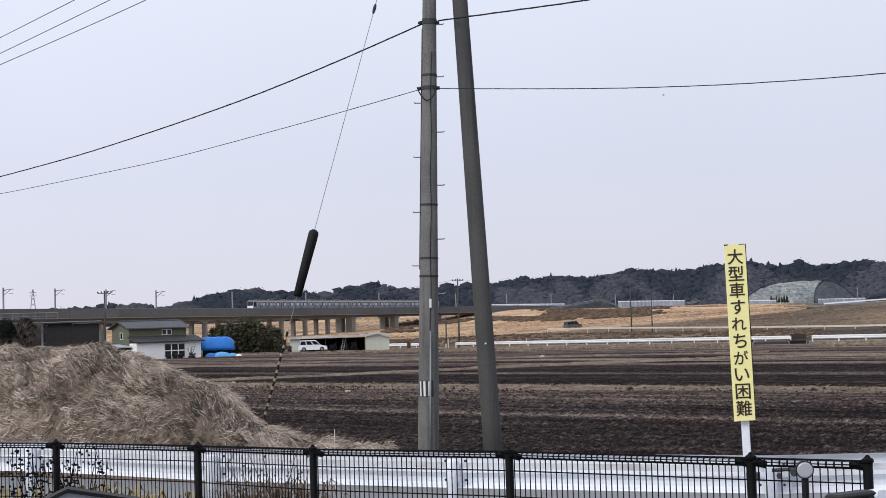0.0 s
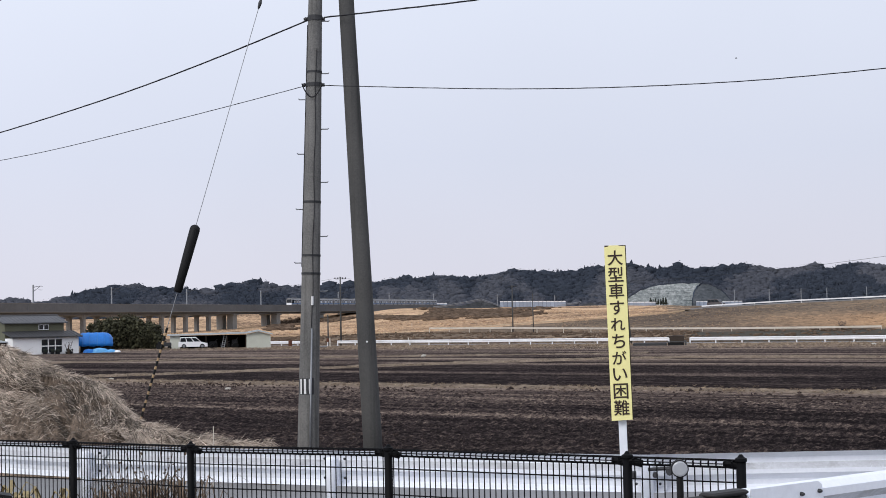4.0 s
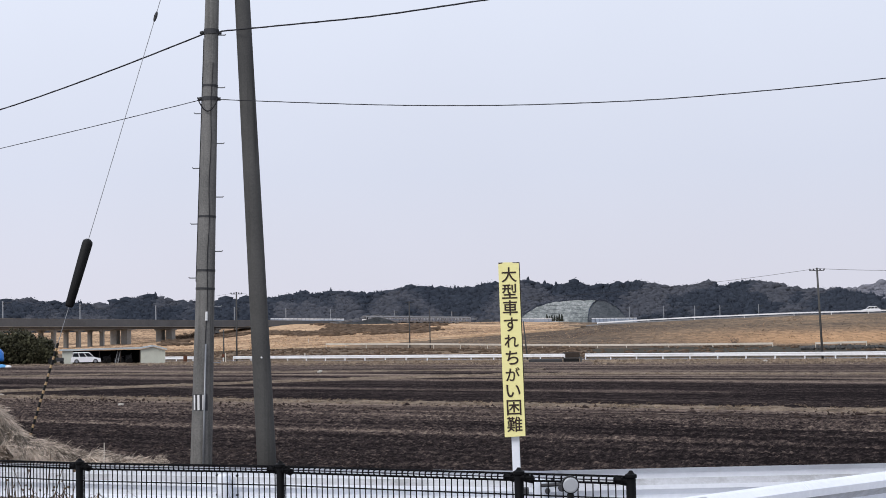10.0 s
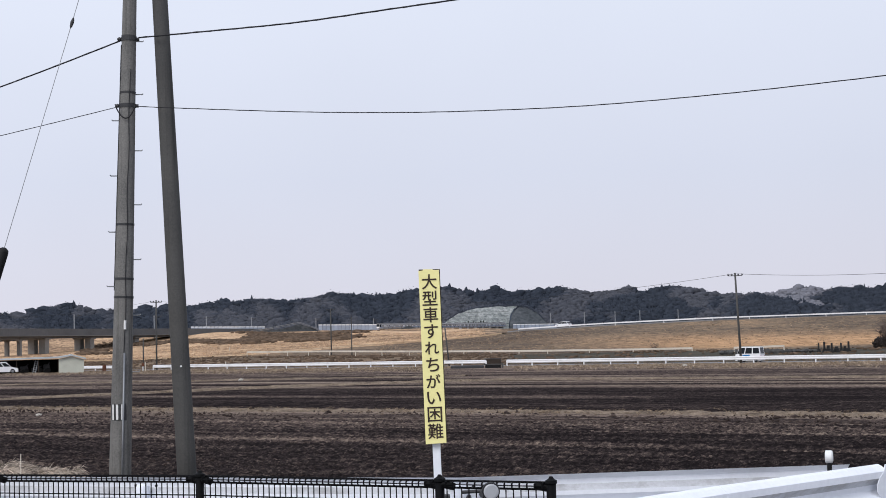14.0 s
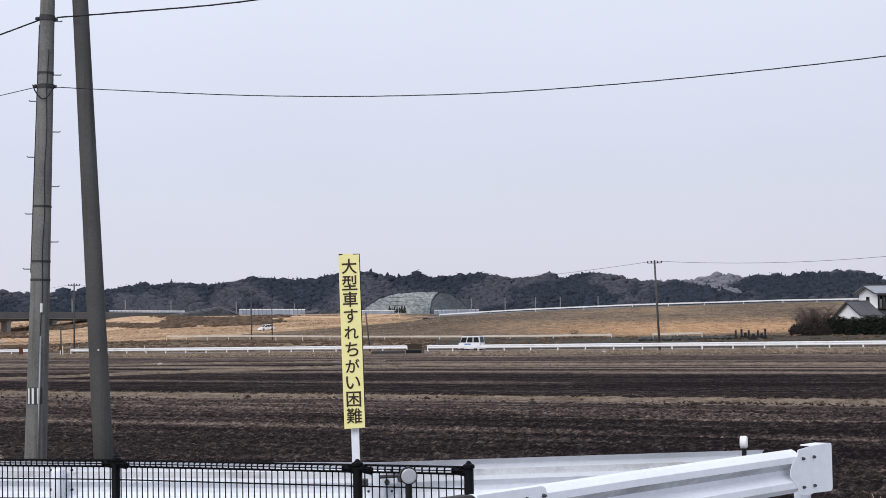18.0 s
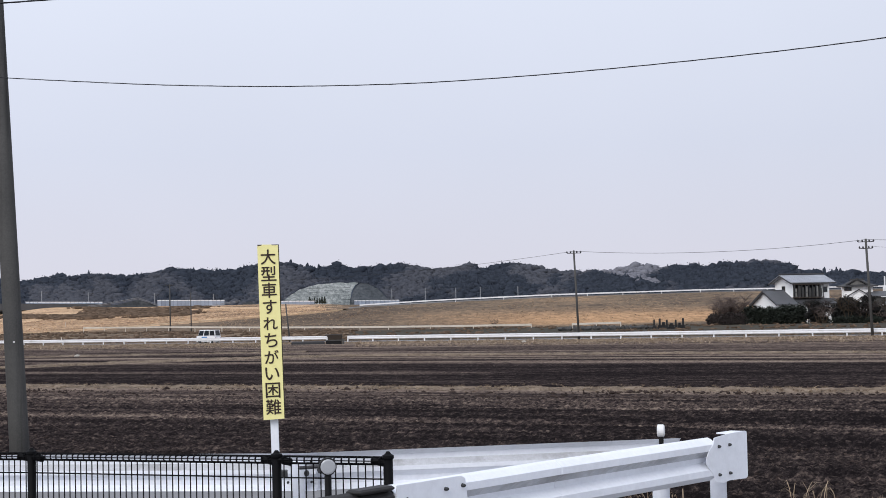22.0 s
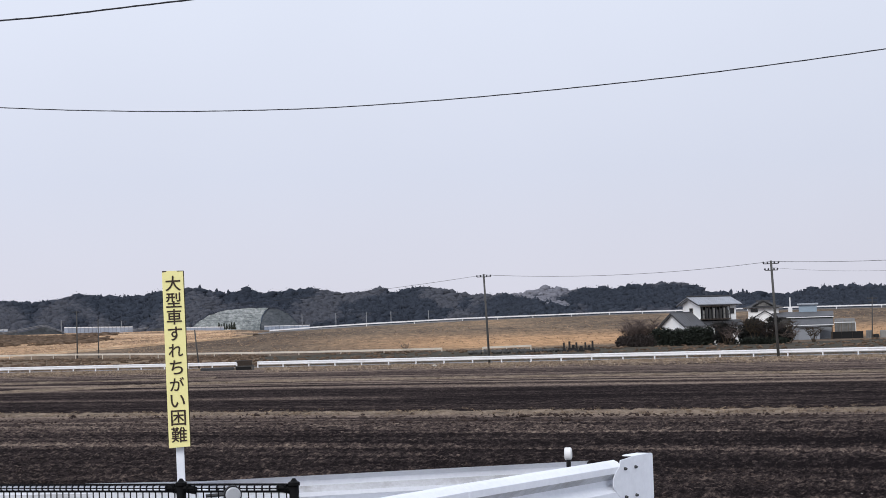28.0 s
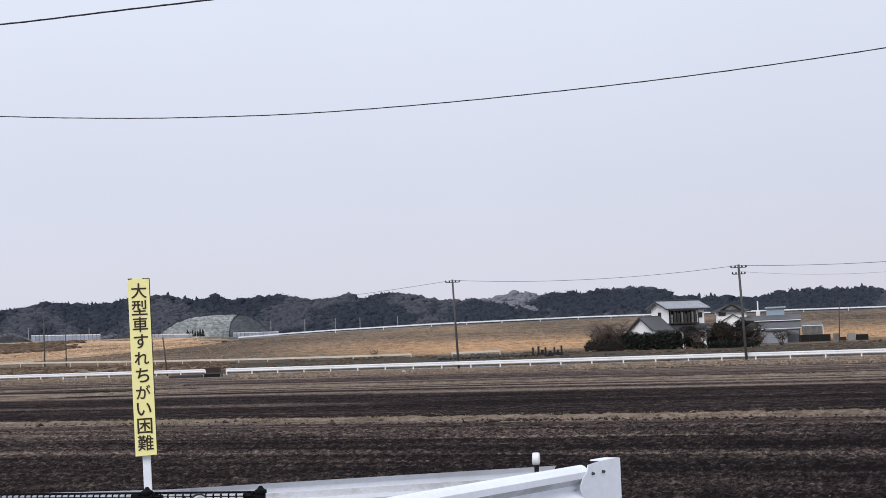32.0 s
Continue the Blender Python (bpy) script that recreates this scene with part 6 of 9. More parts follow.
def woods():
    groups = {"WOODS": ([], [], [], []), "MID": ([], [], [], []), "BARE": ([], [], [], []), "PALE": ([], [], [], [])}
    for _ in range(30000):
        a_ = rng.uniform(-19, 39)
        d_ = 1206 + 150 * rng.random()
        p_ = place(a_, d_)
        z = ground_z(p_.x, p_.y) - (2.5 if d_ < 1340 else 0)
        if in_cutting(a_, z, d_):
            continue
        el = math.degrees(math.atan2(z - EYE, d_))
        tone = 1.1 * noise.noise((a_ * 0.42, z * 0.035, 2)) + 0.6 * noise.noise((a_ * 1.3, z * 0.1, 7)) + rng.normal(0, 0.07)
        for sa, se, ra, re_, shift in STANDS:
            tone += shift * max(0.0, 1 - ((a_ - sa) / ra) ** 2 - ((el - se) / re_) ** 2) ** 0.5
        if 22.2 < a_ < 24.0 and abs(el - 1.12 + (a_ - 22.3) * 0.28) < 0.09:
            tone += 1.3
        kind = "PALE" if tone > 0.85 and 21.3 < a_ < 28.2 else "BARE" if tone > 0.22 else "WOODS" if tone < -0.02 else "MID"
        h = rng.uniform(3.4, 6.6) * (1.1 if kind == "WOODS" else 0.95) * (rng.uniform(0.7, 1.4) if d_ > 1325 else 1.0)
        conifer = kind == "WOODS" and rng.random() < 0.16
        n_ = 12
        if conifer:
            q_ = rng.random(n_) ** 0.7
            rad = (1 - q_ * 0.92) * h * 0.2
            th = rng.uniform(0, 6.28, n_)
            pts = np.stack([p_.x + np.cos(th) * rad, p_.y + np.sin(th) * rad, z + h * (0.15 + q_ * 0.9)], 1)
            groups[kind][2].append((p_.x, p_.y, z + h * 0.5))
            groups[kind][3].append(np.array((h * 0.16, h * 0.16, h * 0.56)))
        else:
            q_ = rng.normal(0, 1, (n_, 3))
            q_ /= np.linalg.norm(q_, axis=1)[:, None]
            q_ *= rng.uniform(0.8, 1.05, (n_, 1))
            size = np.array((h * rng.uniform(0.35, 0.85), h * 0.5, h * rng.uniform(0.3, 0.52)))
            pts = np.array((p_.x, p_.y, z + h * 0.55)) + q_ * size
            groups[kind][2].append((p_.x, p_.y, z + h * 0.5))
            groups[kind][3].append(size * rng.uniform(0.75, 1.0))
        groups[kind][0].append(pts)
        groups[kind][1].append(rng.uniform(0.5, 1.15, n_) * (0.8 if kind in ("BARE", "PALE") else 1.0))
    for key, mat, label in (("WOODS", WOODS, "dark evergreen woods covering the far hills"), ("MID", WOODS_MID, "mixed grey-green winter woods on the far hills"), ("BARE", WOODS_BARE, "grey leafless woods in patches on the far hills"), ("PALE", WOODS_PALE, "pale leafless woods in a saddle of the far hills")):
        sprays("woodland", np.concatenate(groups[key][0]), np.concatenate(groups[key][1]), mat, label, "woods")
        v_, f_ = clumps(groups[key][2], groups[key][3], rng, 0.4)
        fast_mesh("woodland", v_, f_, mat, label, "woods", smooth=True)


woods()

# scrub along the rim of the cutting
rim_pts, rim_n = [], 5200
for _ in range(rim_n):
    a_ = rng.uniform(10.45, 14.3)
    e_ = float(np.interp(a_, [10.4, 10.75, 11.1, 11.5, 12.0, 12.6, 13.2, 13.5, 13.85, 14.3], [0.36, 0.72, 0.92, 1.03, 1.10, 1.13, 1.1, 1.06, 0.85, 0.35]))
    q_ = raised(a_, 1216 + rng.uniform(-4, 6), e_ + abs(rng.normal(0, 0.05)) - 0.03 + 0.05 * noise.noise((a_ * 4, 0, 5)))
    rim_pts.append((q_.x, q_.y, q_.z))
sprays("winter_scrub", rim_pts, rng.uniform(0.5, 1.4, rim_n), WOODS_MID, "grey-brown scrub hanging over the rim of the cutting", "scrub")

# the shotcrete cutting in the hill
cut = thing("hillside_cutting", "pale grey concrete-sprayed cutting in the hillside with drain lines", "cutting")


def cutting_face(name, outline, mat, d0, d1, z0, z1, label):
    """A leaning slab over an outline of bearing and elevation."""
    rows_f, rows_b = [], []
    fine = []
    for (a0_, e0_), (a1_, e1_) in zip(outline, outline[1:]):
        for k in range(4):
            j_ = 0.0 if e0_ < 0.31 or e1_ < 0.31 else 0.05
            q_ = (a0_ + (a1_ - a0_) * k / 4, e0_ + (e1_ - e0_) * k / 4)
            fine.append((q_[0] + j_ * noise.noise((q_[0] * 5, q_[1] * 9, 3)), q_[1] + j_ * noise.noise((q_[0] * 6, q_[1] * 9, 8))))
    for a_, e_ in fine + [outline[-1]]:
        z = EYE + 1205 * math.tan(radians(e_))
        k = (z - z0) / (z1 - z0)
        d_ = d0 + (d1 - d0) * k
        p_ = place(a_, d_, EYE + d_ * math.tan(radians(e_)))
        rows_f.append(p_)
        rows_b.append(p_ + p_.normalized() * 3)
    return part(name, Shape().rings([rows_b, rows_f]), mat, cut, label)


cutting_face("pale_face", [(10.42, 0.30), (10.5, 0.5), (10.75, 0.72), (11.1, 0.92), (11.5, 1.03), (12.0, 1.10), (12.6, 1.13), (13.16, 1.11), (13.02, 1.0), (12.9, 0.8), (12.86, 0.55), (12.85, 0.30)], CUT_ROCK, 1196, 1212, 10, 28, "pale sprayed concrete slope")
cutting_face("terraced_face", [(12.87, 0.30), (12.89, 0.6), (12.95, 0.82), (13.06, 1.0), (13.2, 1.1), (13.5, 1.06), (13.85, 0.85), (14.1, 0.62), (14.3, 0.35), (14.3, 0.28)], CUT_GREY, 1198, 1214, 10, 28, "darker terraced slope")
for k, e_ in enumerate((0.52, 0.66, 0.80, 0.94)):
    a0 = float(np.interp(e_, [0.5, 0.72, 0.92, 1.03], [10.5, 10.75, 11.1, 11.5]))
    d_ = 1196 + 16 * (EYE + 1205 * math.tan(radians(e_)) - 10) / 18 - 0.1
    part("drain_line", Shape().tube([raised(a_, d_ + 0.2 * math.sin(a_ * 9), e_ + 0.012 * math.sin(a_ * 5)) for a_ in np.linspace(a0, 12.86, 12)], 0.13, 4), CUT_GREY, cut)
    part("terrace_edge", Shape().tube([raised(a_, d_ + 2, e_ - 0.05) for a_ in np.linspace(12.95, 14.15 - 0.1 * k, 5)], 0.25, 4), CUT_ROCK, cut)
cs, ss = [], []
for a_ in np.linspace(11.42, 11.95, 7):
    p_ = place(a_, 1150)
    h = rng.uniform(3.2, 4.6)
    for k, w_ in ((0.2, 0.3), (0.5, 0.24), (0.8, 0.14)):
        cs.append((p_.x, p_.y, 11.5 + h * k * 1.2))
        ss.append((h * w_, h * w_, h * 0.3))
v, f = clumps(cs, ss, rng, 0.25)
fast_mesh("conifer_row", v, f, LEAF_DARK, "row of small dark conifers before the cutting", "trees")


# ---- farm buildings ----
def pane(parent, m, w, h, cols, rows, frame_mat=GALV, glass=WINDOW, depth=0.08):
    """A window facing -y in the pose m: frame, bars and one pane for each field, set into a dark reveal."""
    win = part("window", Shape().box(-w / 2, 0.0, -h / 2, w / 2, 0.05, h / 2), INTERIOR, parent)
    win.matrix_basis = m
    b = 0.07
    part("frame", Shape().box(-w / 2, -depth, -h / 2, -w / 2 + b, 0, h / 2).box(w / 2 - b, -depth, -h / 2, w / 2, 0, h / 2).box(-w / 2 + b, -depth, h / 2 - b, w / 2 - b, 0, h / 2).box(-w / 2 + b, -depth, -h / 2, w / 2 - b, 0, -h / 2 + b), frame_mat, win)
    for i in range(cols):
        for j in range(rows):
            x0, x1 = -w / 2 + w * i / cols + b, -w / 2 + w * (i + 1) / cols - b
            z0, z1 = -h / 2 + h * j / rows + b, -h / 2 + h * (j + 1) / rows - b
            part("pane", Shape().box(x0, -0.03, z0, x1, -0.01, z1), glass, win)
    for i in range(1, cols):
        x = -w / 2 + w * i / cols
        part("bar", Shape().box(x - b, -depth * 0.8, -h / 2 + b, x + b, -0.005, h / 2 - b), frame_mat, win)
    for j in range(1, rows):
        z = -h / 2 + h * j / rows
        part("bar", Shape().box(-w / 2 + b, -depth * 0.78, z - b, w / 2 - b, -0.004, z + b), frame_mat, win)
    return win


def gable_roof(parent, x0, x1, y0, y1, eave, ridge, over, mat, thick=0.14, name="roof", ribs=0):
    """Two pitched slabs with their ridge along x."""
    ym = (y0 + y1) / 2
    slope = (ridge - eave) / (ym - y0)
    roof = None
    for s_, ya in ((1, y0), (-1, y1)):
        lo = (ya - s_ * over, eave - slope * over)
        out = [lo, (ym, ridge), (ym, ridge + thick), (lo[0], lo[1] + thick)]
        q_ = part(name, Shape().prism(out if s_ > 0 else list(reversed(out)), "x", x0 - over, x1 + over), mat, parent)
        if s_ > 0:
            roof = q_
            for i in range(ribs):
                x = x0 - over + (x1 - x0 + 2 * over) * (i + 0.5) / ribs
                rib = [(lo[0] - 0.02, lo[1] + thick), (ym, ridge + thick), (ym, ridge + thick + 0.05), (lo[0] - 0.02, lo[1] + thick + 0.05)]
                part("seam", Shape().prism(rib, "x", x - 0.04, x + 0.04), mat, q_)
    part("ridge_cap", Shape().box(x0 - over, ym - 0.18, ridge + thick - 0.06, x1 + over, ym + 0.18, ridge + thick + 0.12, 0.05), mat, roof)
    return roof


def gable_walls(parent, x0, x1, y0, y1, eave, ridge, mat, z0=-0.3):
    ym = (y0 + y1) / 2
    return part("wall", Shape().prism([(y0, z0), (y1, z0), (y1, eave), (ym, ridge - 0.02), (y0, eave)], "x", x0, x1), mat, parent)


# the green and white house
h1 = thing("farmhouse", "olive-grey two-storey house with a white single-storey front and charcoal roofs", "house", m=view_frame(-9.7, 226) @ pose(-4.4, 0, 0, 0, 0, 24))
gable_walls(h1, 0.0, 8.6, 2.6, 8.8, 4.35, 5.25, GREEN_WALL)
gable_roof(h1, 0.0, 8.6, 2.6, 8.8, 4.35, 5.22, 0.45, SHED_ROOF, ribs=16)
part("barge_board", Shape().prism([(2.1, 4.2), (5.7, 5.22), (9.3, 4.2), (9.3, 4.36), (5.7, 5.4), (2.1, 4.36)], "x", -0.52, -0.46), ROOF_DARK, h1)
part("front_wall", Shape().box(0.0, 0.0, -0.3, 9.6, 2.58, 2.25, 0.02), WHITE_WALL, h1, "white rendered front wall")
lean = part("front_roof", Shape().prism([(-0.5, 2.28), (2.58, 3.05), (2.58, 3.2), (-0.5, 2.43)], "x", -0.4, 10.0), ROOF_DARK, h1)
for i in range(18):
    part("seam", Shape().prism([(-0.52, 2.43), (2.55, 3.2), (2.55, 3.25), (-0.52, 2.48)], "x", -0.2 + i * 0.58, -0.13 + i * 0.58), ROOF_DARK, lean)
pane(h1, pose(5.6, -0.02, 1.12), 3.1, 1.95, 3, 2, WHITE_PLASTIC)
pane(h1, pose(5.6, 2.58, 3.72), 1.5, 0.75, 2, 1, WHITE_PLASTIC)
pane(h1, pose(-0.02, 5.2, 3.3, 0, 0, -90), 1.0, 1.0, 1, 1, WHITE_PLASTIC)
part("lean_to_roof", Shape().prism([(1.5, 1.7), (6.0, 2.05), (6.0, 2.18), (1.5, 1.83)], "x", -4.2, -0.05), ROOF_TIN, h1, "pale green tin lean-to roof")
part("lean_to_wall", Shape().box(-4.0, 2.0, -0.3, -0.05, 5.8, 1.7), DARK_WOOD, h1)
part("flue", Shape().tube([(9.3, 0.2, 2.3), (9.3, 0.1, 3.0)], 0.06, 8), GALV, h1)
for i, (x, w_) in enumerate(((4.4, 0.5), (5.4, 0.35), (6.2, 0.5), (7.9, 0.9))):
    pl = thing("planter", "small dark planter with low plants before a white wall", "planter", "planters", m=view_frame(-9.7, 226) @ pose(-4.4, 0, 0, 0, 0, 24) @ pose(x, -0.6, 0))
    part("pot", Shape().box(-w_ / 2, -0.25, -0.02, w_ / 2, 0.25, 0.32, 0.04), BLACK_RUBBER, pl)
    cs_ = [(random.uniform(-w_ / 2, w_ / 2), random.uniform(-0.2, 0.2), random.uniform(0.35, 0.6)) for _ in range(7)]
    s_ = Shape()
    for c_ in cs_:
        s_.blob(c_, (0.14, 0.14, 0.14), random, 0.3)
    part("plant", s_, LEAF_DARK, pl, kind="stuff")

# the dark machine shed beside it
ds_ = thing("machine_shed", "long charcoal metal machine shed with two wide shutters", "shed", m=view_frame(-13.0, 255))
part("wall", Shape().box(-16, 0.0, -0.3, 4.05, 7, 5.3), ROOF_DARK, ds_)
part("shutter", Shape().box(-4.2, -0.12, 0.0, -0.02, -0.005, 5.55, 0.03), BROWN_RAIL, ds_, "charcoal shutter")
part("shutter", Shape().box(0.3, -0.12, 0.0, 4.0, -0.005, 5.4, 0.03), BROWN_RAIL, ds_, "charcoal shutter")
part("roof", Shape().prism([(-0.7, 5.55), (7.6, 5.75), (7.6, 5.9), (-0.7, 5.7)], "x", -16.5, 4.5), ROOF_DARK, ds_)
part("column", Shape().box(-4.6, -0.3, -0.3, -4.3, -0.02, 5.9), GALV, ds_)
part("beam", Shape().box(-10.5, -0.5, 5.2, -4.65, -0.3, 5.45), DARK_STEEL, ds_)
part("column", Shape().box(4.3, -0.6, -0.3, 4.7, -0.2, 5.2), CONCRETE, ds_)
part("low_wall", Shape().box(-2.2, -2.0, -0.3, 4.4, -1.7, 2.5), DARK_WOOD, ds_)

wk = thing("steel_walkway", "grey steel walkway with railings beside the viaduct", "walkway", m=view_frame(-14.6, 300))
part("deck", Shape().box(-16, 0, 6.3, 6.1, 1.2, 6.7, 0.03), DARK_STEEL, wk)
part("handrail", Shape().tube([(-16, 0, 7.9), (6.0, 0, 7.9)], 0.07, 6), GALV, wk)
part("handrail", Shape().tube([(-16, 0, 7.3), (6.0, 0, 7.3)], 0.05, 6), GALV, wk)
for i in range(12):
    part("post", Shape().box(-15.9 + 1.98 * i, -0.05, 6.7, -15.8 + 1.98 * i, 0.05, 7.9), GALV, wk)
for x in (-10, 5.8):
    part("column", Shape().box(x - 0.2, 0.3, -0.3, x + 0.2, 0.8, 6.3, 0.03), GALV, wk)

# blue tarpaulin tunnel
tn = thing("tarpaulin_tunnel", "bright blue tarpaulin stretched over a half-round frame", "tarpaulin", m=view_frame(-8.0, 236))
arc = [(-1.4 * math.cos(t), 0.95 + 1.95 * math.sin(t)) for t in np.linspace(0, math.pi, 14)]
rings = []
ends = [0.72, 0.93, 1.0, 1.0, 1.02, 1.0, 1.0, 1.02, 1.0, 1.01, 1.0, 0.97, 0.86, 0.6]
for k, x in enumerate(np.linspace(-2.7, 2.25, 14)):
    w_ = ends[k]
    rings.append([(x + 0.04 * math.sin(i), y * w_ * (1 + 0.012 * math.sin(k * 2.6)), 0.85 + (z - 0.95) * w_ + (0.07 * math.sin(k * 1.9 + i) if i in (0, 13) else 0.0)) for i, (y, z) in enumerate(arc)])
part("cover", Shape().rings(rings, closed=True), TARP, tn, smooth=True)
for x in (-2.0, -1.0, 0.1, 1.1):
    part("strap", Shape().tube([(x, y * 1.025, 0.85 + (z - 0.95) * 1.02) for y, z in arc], 0.022, 5), CAR_BLUE, tn)
part("base", Shape().box(-2.3, -1.2, -0.3, 1.8, 1.2, 0.94), INTERIOR, tn, "dark stacked goods under the cover")

# the storage shed
ss_ = thing("storage_shed", "long open storage shed with cream metal ends and a tin roof", "shed", m=view_frame(-3.8, 252))
part("end_wall", Shape().box(-7.5, 0.0, -0.3, -5.95, 4.5, 1.95), CREAM_WALL, ss_)
part("back_wall", Shape().box(-5.95, 4.4, -0.3, 4.2, 4.55, 1.95), INTERIOR, ss_)
store = part("store_room", Shape().prism([(4.2, -0.3), (7.9, -0.3), (7.9, 1.85), (6.1, 2.35), (4.2, 1.95)], "y", 0.0, 4.5), CREAM_WALL, ss_, "cream metal-clad store room")
part("roof", Shape().prism([(-7.9, 1.98), (4.2, 2.12), (6.1, 2.42), (8.2, 1.86), (8.2, 2.06), (6.1, 2.66), (4.2, 2.34), (-7.9, 2.2)], "y", -0.5, 5.0), ROOF_TIN, ss_)
for x in (-5.9, -2.0, 1.2, 4.1):
    part("post", Shape().box(x - 0.06, 0.0, -0.3, x + 0.06, 0.12, 1.98), DARK_WOOD, ss_)
for i in range(16):
    x = 4.3 + i * 0.22
    part("rib", Shape().box(x, -0.03, -0.2, x + 0.05, -0.004, 1.85), CREAM_WALL, store)
tools = thing("farm_implements", "dark farm implements stored under the shed roof", "farm machinery", m=view_frame(-3.8, 252))
for x, w_, h_ in ((-0.9, 1.2, 1.0), (0.9, 1.5, 0.7), (2.4, 0.9, 1.2)):
    part("frame", Shape().box(x - w_ / 2, 1.5, 0.3, x + w_ / 2, 3.0, h_, 0.1).tube([(x - w_ / 2, 1.4, 0.3), (x + w_ / 2, 1.2, h_ + 0.3)], 0.07, 6), DARK_STEEL, tools)
    part("wheel", Shape().tube([(x - w_ * 0.3, 1.35, 0.35), (x - w_ * 0.3, 1.5, 0.35)], 0.35, 14), TYRE, tools)
    part("wheel", Shape().tube([(x + w_ * 0.3, 1.35, 0.35), (x + w_ * 0.3, 1.5, 0.35)], 0.35, 14), TYRE, tools)
lad = thing("ladder", "pale ladder leaning in a shed bay", "ladder", m=view_frame(-3.8, 252))
for dx in (0, 0.4):
    part("rail", Shape().tube([(0.35 + dx, -0.3, 0), (0.75 + dx, 0.35, 1.85)], 0.05, 6), GALV, lad)
for k in np.linspace(0.1, 0.9, 6):
    part("rung", Shape().tube([(0.35 + 0.4 * k, -0.3 + 0.65 * k, 1.85 * k), (0.75 + 0.4 * k, -0.3 + 0.65 * k, 1.85 * k)], 0.03, 5), GALV, lad)

# the white house by the far road
hm = view_frame(28.5, 300, 0.4)
h2 = thing("farmhouse", "white two-storey tiled farmhouse with a dark slatted balcony upstairs", "house", m=hm @ pose(-0.67, 0, 0, 0, 0, 29))
gable_walls(h2, 0.0, 7.4, 0.0, 6.7, 7.19, 8.33, WHITE_WALL, -0.5)
roof_ = gable_roof(h2, 0.0, 7.4, 0.0, 6.7, 7.19, 8.33, 0.85, ROOF_GREY, 0.2, ribs=22)
part("ridge_tiles", Shape().box(-0.95, 3.1, 8.5, 8.35, 3.6, 8.78, 0.08), ROOF_DARK, roof_, "dark thick ridge tiles")
part("barge_board", Shape().prism([(-0.88, 6.78), (3.35, 8.2), (7.58, 6.78), (7.58, 6.98), (3.35, 8.42), (-0.88, 6.98)], "x", -0.93, -0.86), ROOF_DARK, roof_)
part("fascia", Shape().box(-0.85, -0.93, 6.86, 8.25, -0.86, 7.0), ROOF_DARK, roof_)
part("eave_trim", Shape().box(0.1, -0.06, 6.78, 7.35, -0.003, 7.0), WHITE_PLASTIC, h2)
pane(h2, pose(-0.04, 3.4, 6.0, 0, 0, -90), 1.1, 0.9, 1, 1, DARK_WOOD)
bal = part("balcony", Shape().box(-0.15, -0.95, 4.2, 5.75, -0.01, 4.42, 0.03), DARK_WOOD, h2, "dark slatted balcony enclosure")
part("balcony_beam", Shape().box(-0.15, -0.95, 6.62, 5.75, -0.01, 6.76, 0.03), DARK_WOOD, bal)
part("balcony_back", Shape().box(0.05, -0.12, 4.43, 5.6, -0.02, 6.6), INTERIOR, bal)
for i in range(9):
    x = -0.1 + 5.75 * i / 8
    part("balcony_post", Shape().box(x - 0.06, -0.94, 4.42, x + 0.06, -0.82, 6.62), ROOF_DARK, bal)
    if i < 8:
        h_ = (1.5, 1.95, 1.7, 1.9, 1.6, 1.8, 1.95, 1.5)[i]
        part("balcony_panel", Shape().box(x + 0.14, -0.72, 4.45, x + 0.56, -0.66, 4.45 + h_, 0.02), CONCRETE_DARK if i % 3 else CONCRETE_FAR, bal)
part("balcony_rail", Shape().box(-0.13, -0.97, 5.2, 5.73, -0.945, 5.28), ROOF_DARK, bal)
pane(h2, pose(6.5, -0.03, 5.75), 0.9, 1.0, 1, 1, DARK_WOOD)
part("lower_floor", Shape().box(0.1, -2.2, -0.5, 7.5, -0.002, 3.3), WHITE_WALL, h2)
part("lower_roof", Shape().prism([(-3.0, 3.05), (-0.003, 4.0), (-0.003, 4.18), (-3.0, 3.22)], "x", -0.2, 8.1), ROOF_DARK, h2)
pane(h2, pose(3.4, -2.22, 1.6), 3.6, 1.9, 4, 1, DARK_WOOD)
wing = gable_walls(h2, -4.1, -0.003, -1.9, 7.5, 3.29, 5.53, WHITE_WALL, -0.5)
tagged(wing, "white gabled single-storey wing")
wroof = gable_roof(h2, -4.1, -0.9, -1.9, 7.5, 3.29, 5.53, 0.6, SHED_ROOF, 0.18, "wing_roof", ribs=9)
part("barge_board", Shape().prism([(-2.53, 2.9), (2.8, 5.4), (8.13, 2.9), (8.13, 3.12), (2.8, 5.68), (-2.53, 3.12)], "x", -4.78, -4.71), ROOF_DARK, wroof)
pane(h2, pose(-4.13, 1.0, 1.7, 0, 0, -90), 1.6, 1.1, 2, 1, DARK_WOOD)
h3 = thing("farmhouse", "low white house with a dark hipped gable roof behind trees", "house", m=view_frame(30.6, 330, 0.4))
part("wall", Shape().box(-3.4, 0, -0.5, 2.6, 6, 6.4), WHITE_WALL, h3)
part("roof", Shape().rings([[(x, y, z) for x, y in ((x0, -y0), (x1, -y0), (x1, 6 + y0), (x0, 6 + y0))] for x0, x1, y0, z in ((-4.4, 3.6, 1.0, 6.35), (-4.4, 3.6, 1.0, 6.5), (-3.0, 2.2, -0.4, 6.95), (-1.9, 1.1, -1.8, 7.5), (-1.5, 0.7, -2.6, 7.7))]), ROOF_DARK, h3, "dark hipped tile roof")
part("ridge", Shape().box(-1.8, 2.7, 7.6, 1.0, 3.3, 7.95, 0.05), ROOF_DARK, h3)
